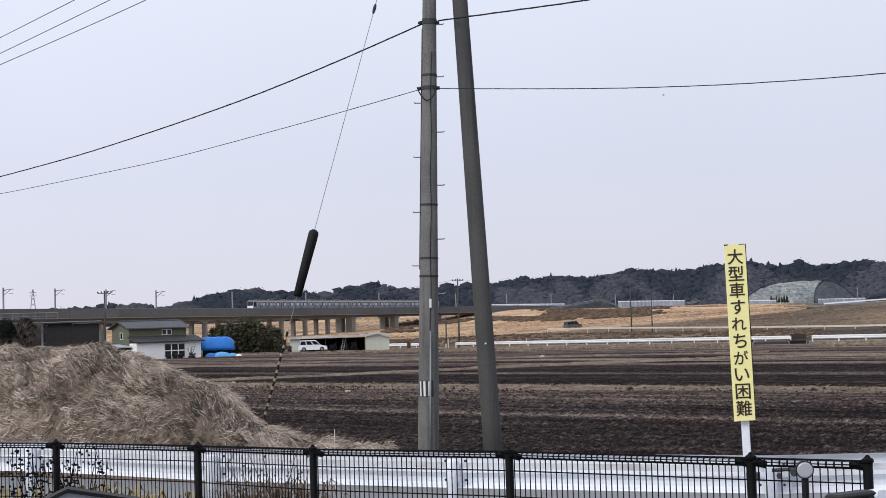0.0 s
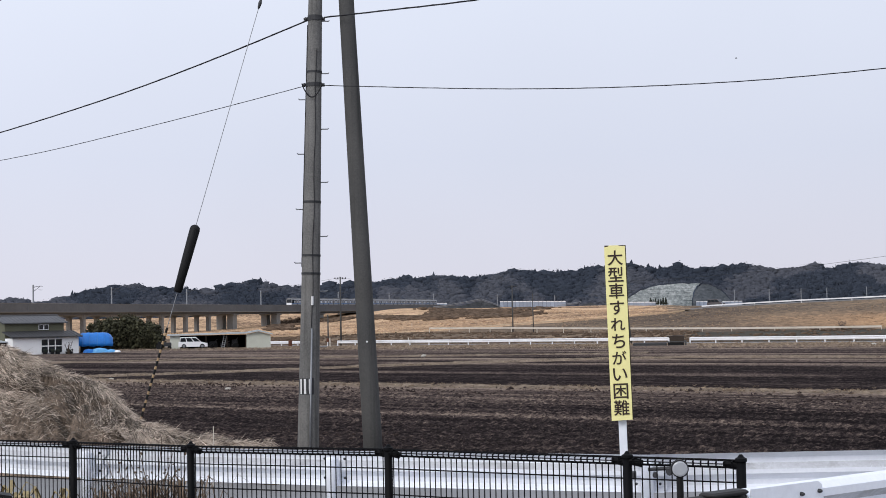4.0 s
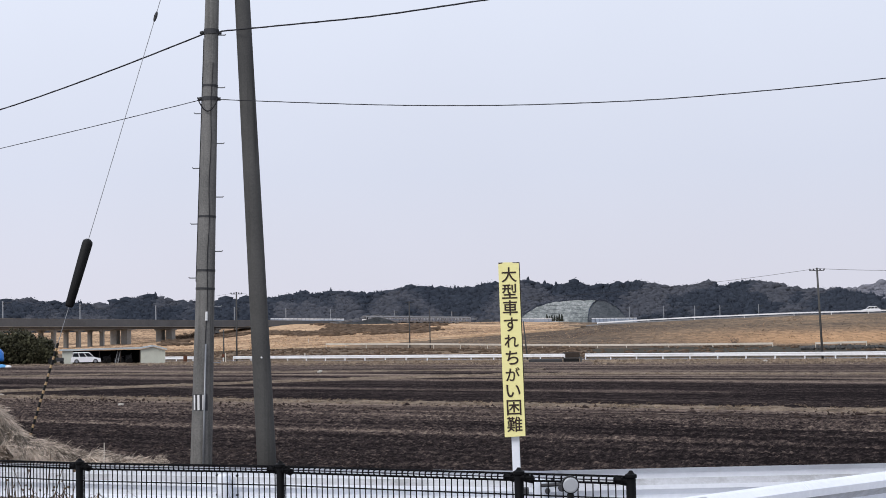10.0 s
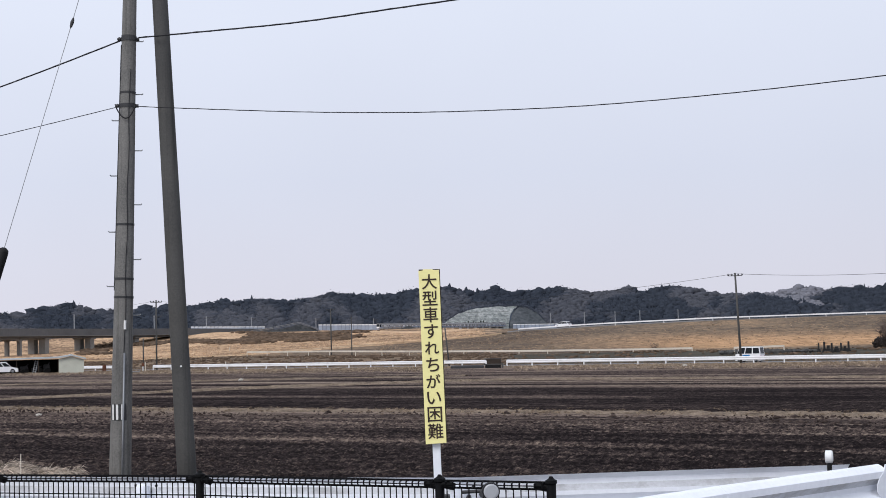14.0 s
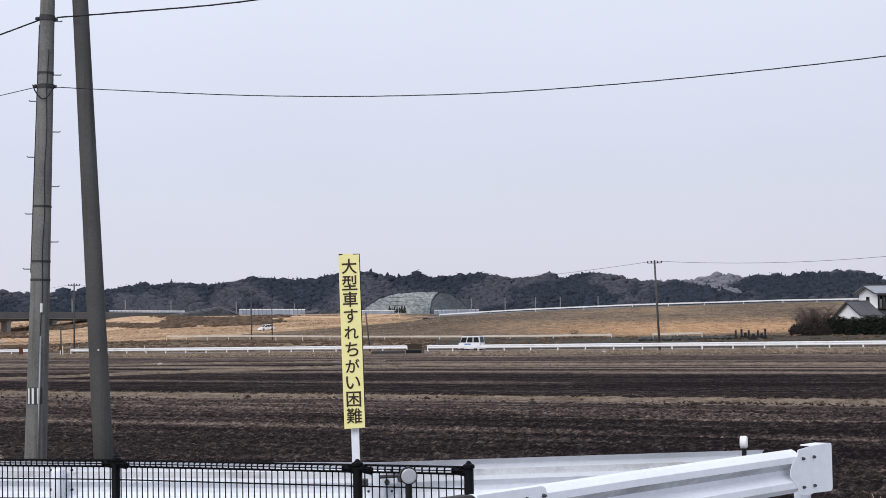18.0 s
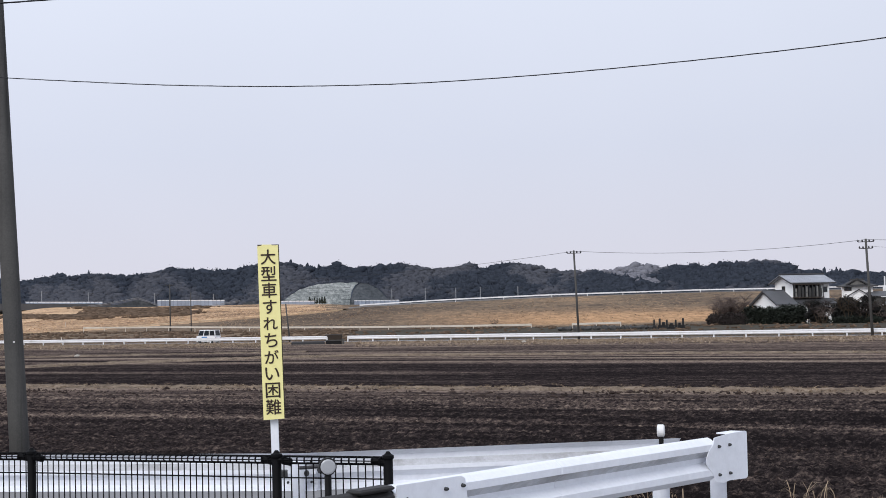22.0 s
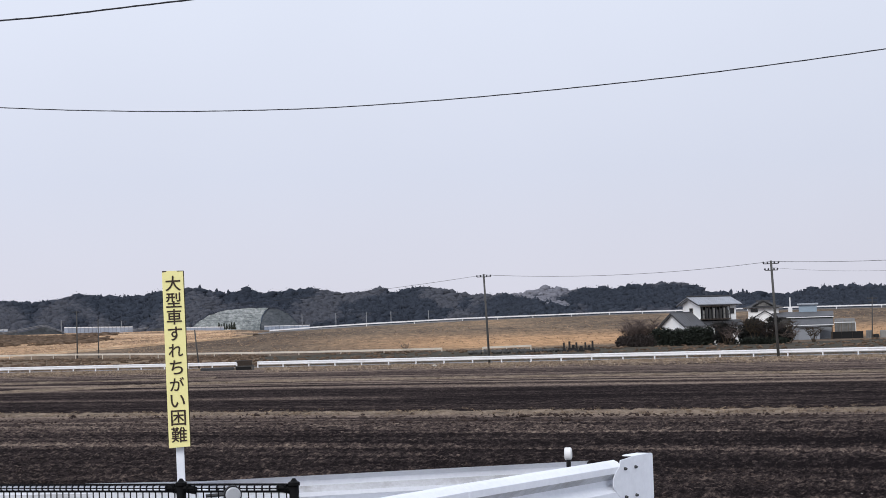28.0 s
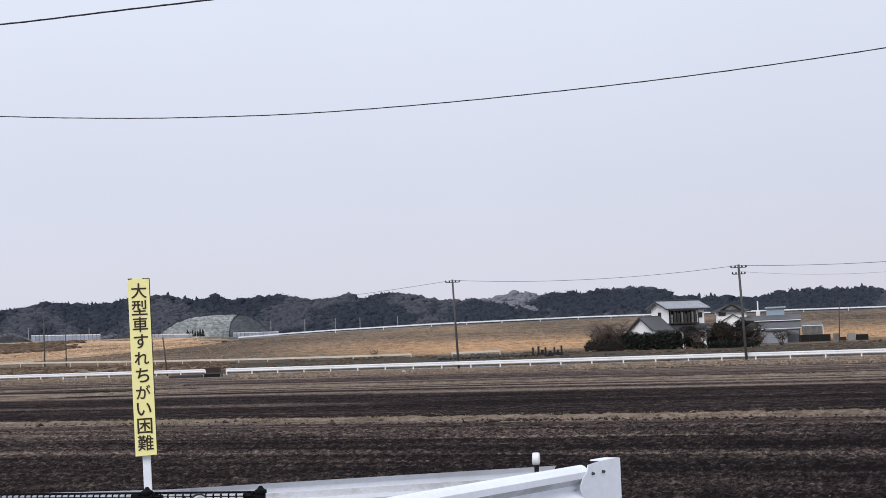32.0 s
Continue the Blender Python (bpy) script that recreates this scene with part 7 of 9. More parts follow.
part("dormer", Shape().prism([(-1.9, 6.75), (1.1, 6.75), (-0.4, 7.8)], "y", -0.2, 2.5), CONCRETE, h3)
part("dormer_roof", Shape().prism([(-2.6, 6.6), (-0.4, 7.8), (1.8, 6.6), (1.8, 6.8), (-0.4, 8.1), (-2.6, 6.8)], "y", -0.6, 2.7), ROOF_DARK, h3)
pane(h3, pose(-2.2, -0.03, 5.9), 1.4, 0.7, 2, 1, DARK_WOOD)
part("porch", Shape().prism([(-1.7, 3.0), (1.5, 3.0), (1.5, 4.6), (-0.1, 5.5), (-1.7, 4.6)], "y", -6, -3), WHITE_WALL, h3)
part("porch_roof", Shape().prism([(-2.3, 4.35), (-0.1, 5.6), (2.1, 4.35), (2.1, 4.55), (-0.1, 5.85), (-2.3, 4.55)], "y", -6.4, -2.8), ROOF_DARK, h3)
part("porch_post", Shape().box(-1.7, -6, -0.5, -1.4, -5.7, 3.0).box(1.2, -6, -0.5, 1.5, -5.7, 3.0), WHITE_WALL, h3)
part("chimney", Shape().tube([(4.9, 1, -0.5), (4.9, 1, 8.3)], 0.14, 8).box(4.5, 0.6, 4.0, 5.3, 1.4, 6.2), WHITE_PLASTIC, h3)

sm = view_frame(33.0, 322, 0.0)


def shed_box(label, x0, x1, y0, y1, eave_f, eave_b, wall, roof, ribs=10):
    g = thing("farm_shed", label, "shed", "sheds of the farm", m=sm)
    part("wall", Shape().prism([(y0, -0.4), (y1, -0.4), (y1, eave_b), (y0, eave_f)], "x", x0, x1), wall, g)
    r_ = part("roof", Shape().prism([(y0 - 0.4, eave_f - 0.03), (y1 + 0.3, eave_b + 0.02), (y1 + 0.3, eave_b + 0.16), (y0 - 0.4, eave_f + 0.11)], "x", x0 - 0.3, x1 + 0.3), roof, g)
    for i in range(ribs):
        x = x0 + (x1 - x0) * (i + 0.5) / ribs
        part("seam", Shape().prism([(y0 - 0.42, eave_f + 0.1), (y1 + 0.3, eave_b + 0.15), (y1 + 0.3, eave_b + 0.2), (y0 - 0.42, eave_f + 0.15)], "x", x - 0.05, x + 0.05), roof, r_)
    return g


shed_box("tall pale blue-grey metal shed behind the farm roofs", -7.3, -3.8, 8, 12, 7.1, 7.3, TIN_BLUE, TIN_GREY)
shed_box("long grey-roofed shed of the farm", -12.2, -0.9, 4, 8, 4.7, 5.6, CONCRETE_DARK, SHED_ROOF, 14)
shed_box("low shed with a pale ribbed roof", -8.5, -1.0, 0, 3.8, 2.9, 4.3, TIN_GREY, SHED_ROOF, 12)
for z_, y_ in ((4.55, 3.55), (4.05, -0.45)):
    fs = [o_ for o_ in bpy.data.objects if o_.name.startswith("farm_shed")]
    part("fascia", Shape().box(-9.6, y_ - 0.06, z_ - 1.1 if y_ < 0 else z_, -0.6, y_, z_ - 0.95 if y_ < 0 else z_ + 0.15, 0.01), WHITE_PLASTIC, fs[-1] if y_ < 0 else fs[-2], "white fascia board")
dk = shed_box("grey-walled lean-to with a dark curved roof", -7.2, -3.3, -4, -1, 2.6, 2.7, TIN_GREY, ROOF_DARK, 8)
part("canopy", Shape().prism([(-3.25, 2.75), (-0.8, 2.55), (-0.8, 2.7), (-3.25, 2.95)], "y", -4.2, -1), ROOF_DARK, dk)
part("canopy_post", Shape().box(-1.0, -4.1, -0.4, -0.85, -3.95, 2.6), DARK_WOOD, dk)
gh = thing("greenhouse", "small greenhouse of cloudy plastic sheets on a pale frame", "greenhouse", "", m=sm)
for i in range(6):
    x = -0.45 + i * 0.64
    part("sheet", Shape().prism([(0.0, 1.6), (0.0, 3.3), (3.0, 4.15), (3.0, 4.2), (-0.03, 3.36), (-0.03, 1.6)], "x", x, x + 0.6), CONCRETE, gh)
    part("rib", Shape().box(x + 0.6, -0.08, 0.0, x + 0.66, 0.0, 3.36), WOOD, gh)
part("base", Shape().box(-0.5, 0.01, -0.4, 3.4, 3.0, 1.6), CONCRETE_FAR, gh)
part("frame", Shape().box(-0.5, -0.16, 3.32, 3.5, -0.09, 3.46).box(3.42, -0.16, 0.0, 3.54, -0.09, 3.31), WHITE_PLASTIC, gh, "white frame bars")
bw = thing("black_sheeting_wall", "long low wall of black sheeting on posts", "wall", m=sm)
for x0, x1 in ((-1.1, 0.8), (0.83, 2.8), (2.83, 4.75)):
    part("sheet", Shape().box(x0, -3, 0.15, x1, -2.9, 1.65, 0.02), BLACK_RUBBER, bw)
for x in (-1.1, 0.8, 2.8, 4.75):
    part("post", Shape().box(x - 0.06, -2.88, -0.4, x + 0.06, -2.76, 1.7), WOOD, bw)
for x0, x1, h_, mat_, nm in ((5.3, 6.5, 1.75, CONCRETE, "grey concrete block pillar"), (7.9, 9.4, 1.7, CONCRETE_FAR, "grey concrete block stack"), (6.6, 7.7, 1.0, STONE, "dark rubble heap between block stacks"), (9.5, 11.8, 1.4, BLACK_RUBBER, "low black covered bin beside blocks")):
    solo("block_stack", Shape().box(x0, -3.5, -0.4, x1, -2.4, h_, 0.08), mat_, nm, "block", m=sm)

# gravestones and stone edging beside the lower road
gm = view_frame(24.3, 266)
for x, h_, w_ in ((-3.4, 1.5, 0.28), (-2.5, 1.68, 0.34), (-1.9, 1.1, 0.5), (-1.35, 1.5, 0.32), (-0.6, 0.9, 0.5), (0.1, 1.45, 0.3), (0.7, 0.95, 0.4), (1.27, 1.68, 0.32)):
    g = thing("gravestone", "dark upright stone grave pillar on a stepped base", "gravestone", "gravestones", m=gm @ pose(x, random.uniform(-1, 1), 0))
    part("base", Shape().box(-w_ * 1.1, -w_ * 1.1, -0.3, w_ * 1.1, w_ * 1.1, 0.32, 0.02), STONE, g)
    part("plinth", Shape().box(-w_ * 0.8, -w_ * 0.8, 0.32, w_ * 0.8, w_ * 0.8, 0.6, 0.02), STONE, g)
    part("pillar", Shape().box(-w_ * 0.5, -w_ * 0.5, 0.6, w_ * 0.5, w_ * 0.5, h_, 0.04), STONE, g)
for i in range(26):
    x = -19 + i * 0.62 + random.uniform(-0.2, 0.2)
    s_ = Shape().blob((0, 0, 0.3), (random.uniform(0.3, 0.6), 0.4, random.uniform(0.25, 0.55)), random, 0.3)
    solo("stone", s_, CONCRETE_DARK, "rough grey stone in a low row beside the lower road", "stone", "row of stones", m=gm @ pose(x, random.uniform(0, 2), 0))


# ---- plants ----
def leafy(name, label, category, az, d_, boxes, mat, n_, r_, trunk=True, base=0.0, core=0):
    """Trunk, limbs and a crown of many small clumps inside uneven boxes (x, y, z, half sizes) across the view."""
    g = thing(name, label, category, m=view_frame(az, d_, base))
    cs_, ss__ = [], []
    tot = sum(b_[3] * b_[5] for b_ in boxes)
    for b_ in boxes:
        for _ in range(int(n_ * b_[3] * b_[5] / tot)):
            q_ = rng.normal(0, 1, 3)
            q_ = q_ / np.linalg.norm(q_) * rng.uniform(0.55, 1.04)
            cs_.append((b_[0] + q_[0] * b_[3], b_[1] + q_[1] * b_[4], max(0.05, b_[2] + q_[2] * b_[5])))
            k = r_ * rng.uniform(0.5, 1.3)
            ss__.append((k, k, k * rng.uniform(0.6, 1.2)))
    crown = np.repeat(np.asarray(cs_), 9, axis=0) + rng.normal(0, r_ * 0.75, (len(cs_) * 9, 3))
    crown[:, 2] = np.maximum(crown[:, 2], 0.03)
    leaf = sprays("crown", crown, rng.uniform(0.12, 0.34, len(crown)), mat, "", "")
    leaf.parent = g
    if core:
        cc, cz = [], []
        for b_ in boxes:
            for _ in range(core):
                q_ = rng.uniform(-0.8, 0.8, 3)
                cc.append((b_[0] + q_[0] * b_[3], b_[1] + q_[1] * b_[4], max(0.2, b_[2] + q_[2] * b_[5] * 0.95)))
                k = min(b_[3], b_[5]) * rng.uniform(0.08, 0.16)
                cz.append((k, k, k))
        v_, f_ = clumps(cc, cz, rng, 0.4)
        fast_mesh("foliage", v_, f_, mat, "", "", "").parent = g
    if trunk:
        for b_ in boxes:
            tr = Shape().tube([(b_[0], b_[1], -0.3), (b_[0] + 0.1, b_[1], b_[2] * 0.6), (b_[0] - 0.1, b_[1], b_[2] + b_[5] * 0.4)], [0.16, 0.12, 0.04], 7)
            for k in range(4):
                a_ = rng.uniform(0, 6.28)
                tr.tube([(b_[0], b_[1], b_[2] * 0.5), (b_[0] + math.cos(a_) * b_[3] * 0.6, b_[1] + math.sin(a_) * b_[4] * 0.6, b_[2] + b_[5] * rng.uniform(0, 0.6))], [0.07, 0.02], 5)
            part("trunk", tr, BARK, g)
    return g


def bare_tree(name, label, az, d_, h_, spread_, base=0.0, mat=TWIGS, stems=5, twigs=90):
    g = thing(name, label, "shrub" if h_ < 4 else "tree", m=view_frame(az, d_, base))
    tr, tw = Shape(), Shape()
    tips = []
    for i in range(stems):
        a_ = i * 6.28 / stems + rng.uniform(-0.4, 0.4)
        e_ = Vector((math.cos(a_) * spread_ * 0.6, math.sin(a_) * spread_ * 0.5, h_ * rng.uniform(0.55, 0.8)))
        mid = e_ * 0.45 + Vector((0, 0, h_ * 0.08))
        tr.tube([(0, 0, -0.3), mid, e_], [0.05 + 0.02 * h_, 0.03 + 0.008 * h_, 0.02], 6)
        tips += [mid, e_, (mid + e_) / 2]
    for i in range(twigs):
        b_ = tips[i % len(tips)]
        a_, up_ = rng.uniform(0, 6.28), rng.uniform(0.1, 0.55)
        e_ = Vector(b_) + Vector((math.cos(a_) * spread_ * 0.45, math.sin(a_) * spread_ * 0.4, h_ * up_ * 0.6)) * rng.uniform(0.5, 1.0)
        tw.tube([b_, (Vector(b_) + e_) / 2 + Vector((0, 0, 0.04 * h_)), e_], [0.03, 0.022, 0.012], 4)
    part("trunk", tr, BARK, g)
    part("twig", tw, mat, g, kind="stuff")
    return g


leafy("bamboo_thicket", "large olive-green bamboo thicket beside the sheds", "thicket", -6.4, 258, [(-6.0, 0, 2.2, 2.9, 2.5, 2.5), (-2.8, 0.5, 2.6, 3.2, 2.5, 2.8), (0.3, 0, 2.0, 2.6, 2.2, 2.3), (2.0, -0.5, 1.0, 1.3, 1.5, 1.3)], LEAF_OLIVE, 3400, 0.24, core=260)
leafy("garden_tree", "dark evergreen garden tree beside the machine shed", "tree", -14.9, 250, [(-1.5, 0, 4.6, 1.5, 1.5, 1.9), (1.6, 0, 4.4, 1.4, 1.5, 2.0), (-3.2, 0, 2.8, 1.8, 1.3, 1.2)], LEAF_DARK, 1300, 0.22)
leafy("clipped_hedge", "dark green clipped hedge before the white farmhouse", "hedge", 28.0, 288, [(-5.0, 0, 1.6, 1.9, 1.0, 1.9), (-2.2, 0, 1.5, 1.9, 1.0, 1.75), (0.8, 0, 1.6, 1.9, 1.0, 1.85), (3.0, 0, 1.5, 1.2, 1.0, 1.9)], LEAF_DARK, 2200, 0.2, False, core=170)
leafy("garden_tree", "dark rounded garden tree before the farmhouses", "tree", 30.1, 285, [(-0.9, 0, 1.9, 1.6, 1.4, 1.7), (1.0, 0, 2.2, 1.6, 1.4, 2.1), (0.2, 0, 3.4, 1.4, 1.2, 1.4)], HEDGE_DEEP, 900, 0.2, core=170)
leafy("garden_tree", "dark green layered garden pine beside the farmhouses", "tree", 31.0, 284, [(-1.6, 0, 3.2, 1.5, 1.1, 0.6), (0.3, 0, 2.2, 1.6, 1.1, 0.6), (-0.6, 0, 4.2, 1.3, 1.0, 0.5), (1.4, 0, 1.3, 1.4, 1.0, 0.8), (-1.5, 0, 1.2, 1.2, 1.0, 0.9)], HEDGE_DEEP, 640, 0.2, core=90)
leafy("garden_tree", "dark layered garden pine before the lattice windows", "tree", 29.15, 286, [(-0.5, 0, 3.5, 1.7, 1.0, 0.5), (0.6, 0, 2.6, 1.8, 1.0, 0.6), (-0.6, 0, 1.5, 1.5, 1.0, 0.6), (0.5, 0, 0.7, 1.9, 1.0, 0.6)], HEDGE_DEEP, 640, 0.2, core=90)
bare_tree("bare_shrub", "wide bare grey-brown shrub beside the hedge", 26.3, 290, 5.5, 3.9, 0.0, TWIGS, 14, 900)
bare_tree("bare_shrub", "bare grey shrub among garden trees", 29.4, 283, 3.4, 2.4, 0.0, TWIGS, 6, 120)
bare_tree("bare_shrub", "bare pale shrub beside the farm drive", 31.4, 283, 2.6, 2.2, 0.0, TWIGS, 6, 120)
bare_tree("bare_shrub", "small bare shrub on the bank below the rail", 17.95, 300, 2.0, 1.2, 0.2, TWIGS, 5, 50)
bare_tree("bare_tree", "bare dark tree beside the machine shed", -14.4, 246, 6.6, 3.0, 0.0, TWIGS, 6, 160)
bare_tree("bare_shrub", "small bare sapling against the white wall", -8.95, 221, 1.9, 0.7, 0.0, TWIGS, 4, 26)
leafy("clipped_hedge", "dark brown clipped winter hedge beside the green hedge", "hedge", 26.2, 288, [(-2.5, 0, 1.1, 1.6, 0.9, 1.15), (0.0, 0, 1.15, 1.7, 0.9, 1.2), (2.3, 0, 1.1, 1.5, 0.9, 1.2)], HEDGE_BROWN, 1300, 0.16, False, core=170)
bare_tree("bare_tree", "dark twiggy garden tree before the farmhouses", 30.2, 284, 5.2, 3.0, 0.0, BARK, 7, 320)
bare_tree("bare_tree", "dark twiggy garden tree beside the sheds", 31.2, 286, 4.6, 3.2, 0.0, BARK, 7, 320)
bare_tree("bare_tree", "dark twiggy garden tree before the sheds", 32.2, 290, 3.0, 2.2, 0.0, BARK, 6, 160)
bare_tree("bare_tree", "grey twiggy garden tree before the tiled farmhouse", 29.2, 285, 4.6, 3.0, 0.0, HEDGE_BROWN, 7, 300)
bare_tree("bare_tree", "grey twiggy garden tree beside the drive", 30.75, 283, 4.2, 3.2, 0.0, HEDGE_BROWN, 8, 320)
bare_tree("bare_shrub", "wide bare grey-brown shrub before the hedge", 25.95, 289, 4.6, 3.0, 0.0, TWIGS, 10, 460)
leafy("low_scrub", "dark low shrubs along the farm's road edge", "scrub", 30.6, 281, [(-2.5, 0, 0.5, 2.6, 0.8, 0.9), (1.5, 0, 0.5, 2.6, 0.8, 0.8)], LEAF_DARK, 500, 0.2, False)
leafy("low_scrub", "dark scrub beyond the mound", "scrub", -15.3, 240, [(-1, 0, 1.7, 3.0, 1.0, 1.9)], LEAF_OLIVE, 200, 0.3, False)


# ---- vehicles ----
def car(name, label, paint, L, W, H, hood, rear, glass_z, wheel_r, cab=0.75, m=None, rack=False):
    """A car along x, front at +x, standing on z = 0. hood and rear: lengths before and behind the cabin."""
    g = thing(name, label, "car", m=m)
    x0, x1 = -L / 2, L / 2
    sill, belt = wheel_r * 0.75, glass_z
    body_o = [(x0 + 0.05, sill), (x1 - 0.08, sill), (x1, sill + 0.18), (x1 - 0.02, belt - 0.22 if hood > 0.4 else belt - 0.05), (x1 - hood, belt), (x0 + rear, belt), (x0 + 0.02, belt - (0.1 if rear > 0.3 else 0.0)), (x0, sill + 0.2)]
    rings_ = []
    for y, k in ((-W / 2, 0.975), (-W / 2 + 0.08, 1.0), (W / 2 - 0.08, 1.0), (W / 2, 0.975)):
        rings_.append([(x * k, y, z) for x, z in body_o])
    part("body", Shape().rings(rings_), paint, g)
    slope_f, slope_r = (0.75 if hood > 0.4 else 0.35), (0.5 if rear > 0.3 else 0.12)
    cab_o = [(x1 - hood, belt), (x1 - hood - slope_f, H), (x0 + rear + slope_r, H), (x0 + rear, belt)]
    wi = W / 2 - 0.1
    part("roof", Shape().rings([[(x, -wi + 0.02, z) for x, z in cab_o], [(x, -wi + 0.1, z + 0.03) for x, z in cab_o], [(x, wi - 0.1, z + 0.03) for x, z in cab_o], [(x, wi - 0.02, z) for x, z in cab_o]]), paint, g)
    # side glass in three panes each side
    xa, xb = x0 + rear, x1 - hood
    for side in (-1, 1):
        for k in range(3):
            f0, f1 = k / 3 + 0.03, (k + 1) / 3 - 0.02
            t0a, t1a = xa + (xb - xa) * f0, xa + (xb - xa) * f1
            top0, top1 = xa + slope_r + (xb - slope_f - xa - slope_r) * f0, xa + slope_r + (xb - slope_f - xa - slope_r) * f1
            o_ = [(t0a, belt + 0.05), (t1a, belt + 0.05), (top1, H - 0.09), (top0, H - 0.09)]
            y = side * (wi + 0.004)
            part("side_window", Shape().rings([[(x, y - 0.02, z) for x, z in o_], [(x, y + 0.02, z) for x, z in o_]]), WINDOW, g)
    ws = [(-wi + 0.12, 0.08), (wi - 0.12, 0.08), (wi - 0.2, 0.92), (-wi + 0.2, 0.92)]
    for xs, dx, nm in ((xb + 0.012, -slope_f, "windscreen"), (xa - 0.012, slope_r, "rear_window")):
        a_ = [(xs + dx * k, y, belt + (H - belt) * k) for y, k in ws]
        b_ = [(xs + dx * k + (0.02 if dx < 0 else -0.02), y, belt + (H - belt) * k + 0.01) for y, k in ws]
        part(nm, Shape().rings([a_, b_]), WINDOW, g)
    for x in (x0 + L * 0.19, x1 - L * 0.18):
        for side in (-1, 1):
            y = side * (W / 2 - 0.09)
            wh = part("wheel", Shape().tube([(x, y - 0.1, wheel_r), (x, y - 0.08, wheel_r), (x, y + 0.08, wheel_r), (x, y + 0.1, wheel_r)], [wheel_r * 0.9, wheel_r, wheel_r, wheel_r * 0.9], 18), TYRE, g)
            part("rim", Shape().tube([(x, y + side * 0.09, wheel_r), (x, y + side * 0.115, wheel_r)], [wheel_r * 0.62, wheel_r * 0.5], 12), GALV, wh)
    for side in (-1, 1):
        part("headlight", Shape().box(x1 - 0.1, side * (W / 2 - 0.3) - 0.14, sill + 0.28, x1 + 0.015, side * (W / 2 - 0.3) + 0.14, sill + 0.42, 0.02), LIGHT_GLASS, g)
        part("tail_light", Shape().box(x0 - 0.015, side * (W / 2 - 0.2) - 0.1, sill + 0.35, x0 + 0.06, side * (W / 2 - 0.2) + 0.1, sill + 0.6, 0.02), RED_GLASS, g)
    part("bumper", Shape().box(x1 - 0.12, -W / 2 + 0.05, sill - 0.02, x1 + 0.04, W / 2 - 0.05, sill + 0.2, 0.04), paint, g)
    part("bumper", Shape().box(x0 - 0.04, -W / 2 + 0.05, sill - 0.02, x0 + 0.12, W / 2 - 0.05, sill + 0.2, 0.04), paint, g)
    if rack:
        for y in (-wi + 0.15, wi - 0.15):
            part("roof_rack", Shape().tube([(x0 + rear + 0.2, y, H + 0.14), (x1 - hood - slope_f - 0.1, y, H + 0.14)], 0.03, 6), DARK_STEEL, g)
        for k in range(4):
            x = x0 + rear + 0.3 + k * (L - rear - hood - slope_f - 0.6) / 3
            part("rack_bar", Shape().tube([(x, -wi + 0.15, H + 0.14), (x, wi - 0.15, H + 0.14)], 0.025, 6), DARK_STEEL, g)
        for side in (-1, 1):
            part("side_mark", Shape().box(-0.3, side * W / 2 - 0.012, 0.75, 0.7, side * W / 2 + 0.012, 0.92), CAR_BLUE, g, "blue-grey mark along the side")
    return g


car("parked_suv", "white off-road car parked in the open shed bay", CAR_WHITE, 4.4, 1.8, 1.72, 1.0, 0.2, 1.02, 0.37, m=view_frame(-3.8, 250.5) @ pose(-3.95, -0.6, 0.0))
for x, w_, h_, mat_, label_ in ((0.35, 1.25, 0.72, TARP_PALE, "low heap under a crumpled pale blue tarpaulin"), (1.9, 0.7, 0.5, TARP_PALE, "low heap under a crumpled pale blue tarpaulin"), (-1.1, 0.9, 0.6, TARP, "low heap under a bright blue tarpaulin"), (2.8, 0.55, 0.36, WHITE_PLASTIC, "small heap under a white sheet")):
    hp = Shape()
    rows_ = []
    for j in range(7):
        e_ = j / 6
        ring_ = []
        for i in range(18):
            th_ = i * math.tau / 18
            k_ = (1 - e_ ** 5) ** 0.5 * (1 - 0.25 * e_) * (1 + 0.16 * math.sin(3 * th_ + x * 4) + 0.1 * math.sin(7 * th_ + j))
            ring_.append((max(k_, 0.04) * w_ * math.cos(th_), max(k_, 0.04) * 0.6 * math.sin(th_), -0.05 + h_ * e_))
        rows_.append(ring_)
    solo("tarpaulin_heap", hp.rings(rows_), mat_, label_, "tarpaulin", "covered heaps", smooth=True, m=view_frame(-8.0, 231) @ pose(x, 0, 0))
trk = thing("tractor", "small dark tractor standing beside the thicket", "tractor", m=view_frame(-5.75, 246))
part("bonnet", Shape().box(0.1, -0.3, 0.5, 1.3, 0.3, 1.05, 0.08), DARK_STEEL, trk)
part("seat", Shape().box(-0.7, -0.3, 0.8, -0.2, 0.3, 1.2, 0.08), BLACK_RUBBER, trk)
for x, r_ in ((-0.5, 0.5), (1.0, 0.3)):
    for y in (-0.5, 0.5):
        part("wheel", Shape().tube([(x, y - 0.12, r_), (x, y + 0.12, r_)], r_, 16), TYRE, trk)
kei = car("kei_van", "small white box van with a roof rack", CAR_WHITE, 3.4, 1.48, 1.86, 0.22, 0.05, 1.02, 0.28, rack=True)
sedan = car("hatchback", "white hatchback car with dark windows", CAR_WHITE, 4.4, 1.75, 1.5, 1.0, 0.45, 0.92, 0.32)
mini = car("minivan", "grey minivan with dark tinted windows", CAR_GREY, 4.7, 1.8, 1.85, 0.85, 0.1, 1.05, 0.34)

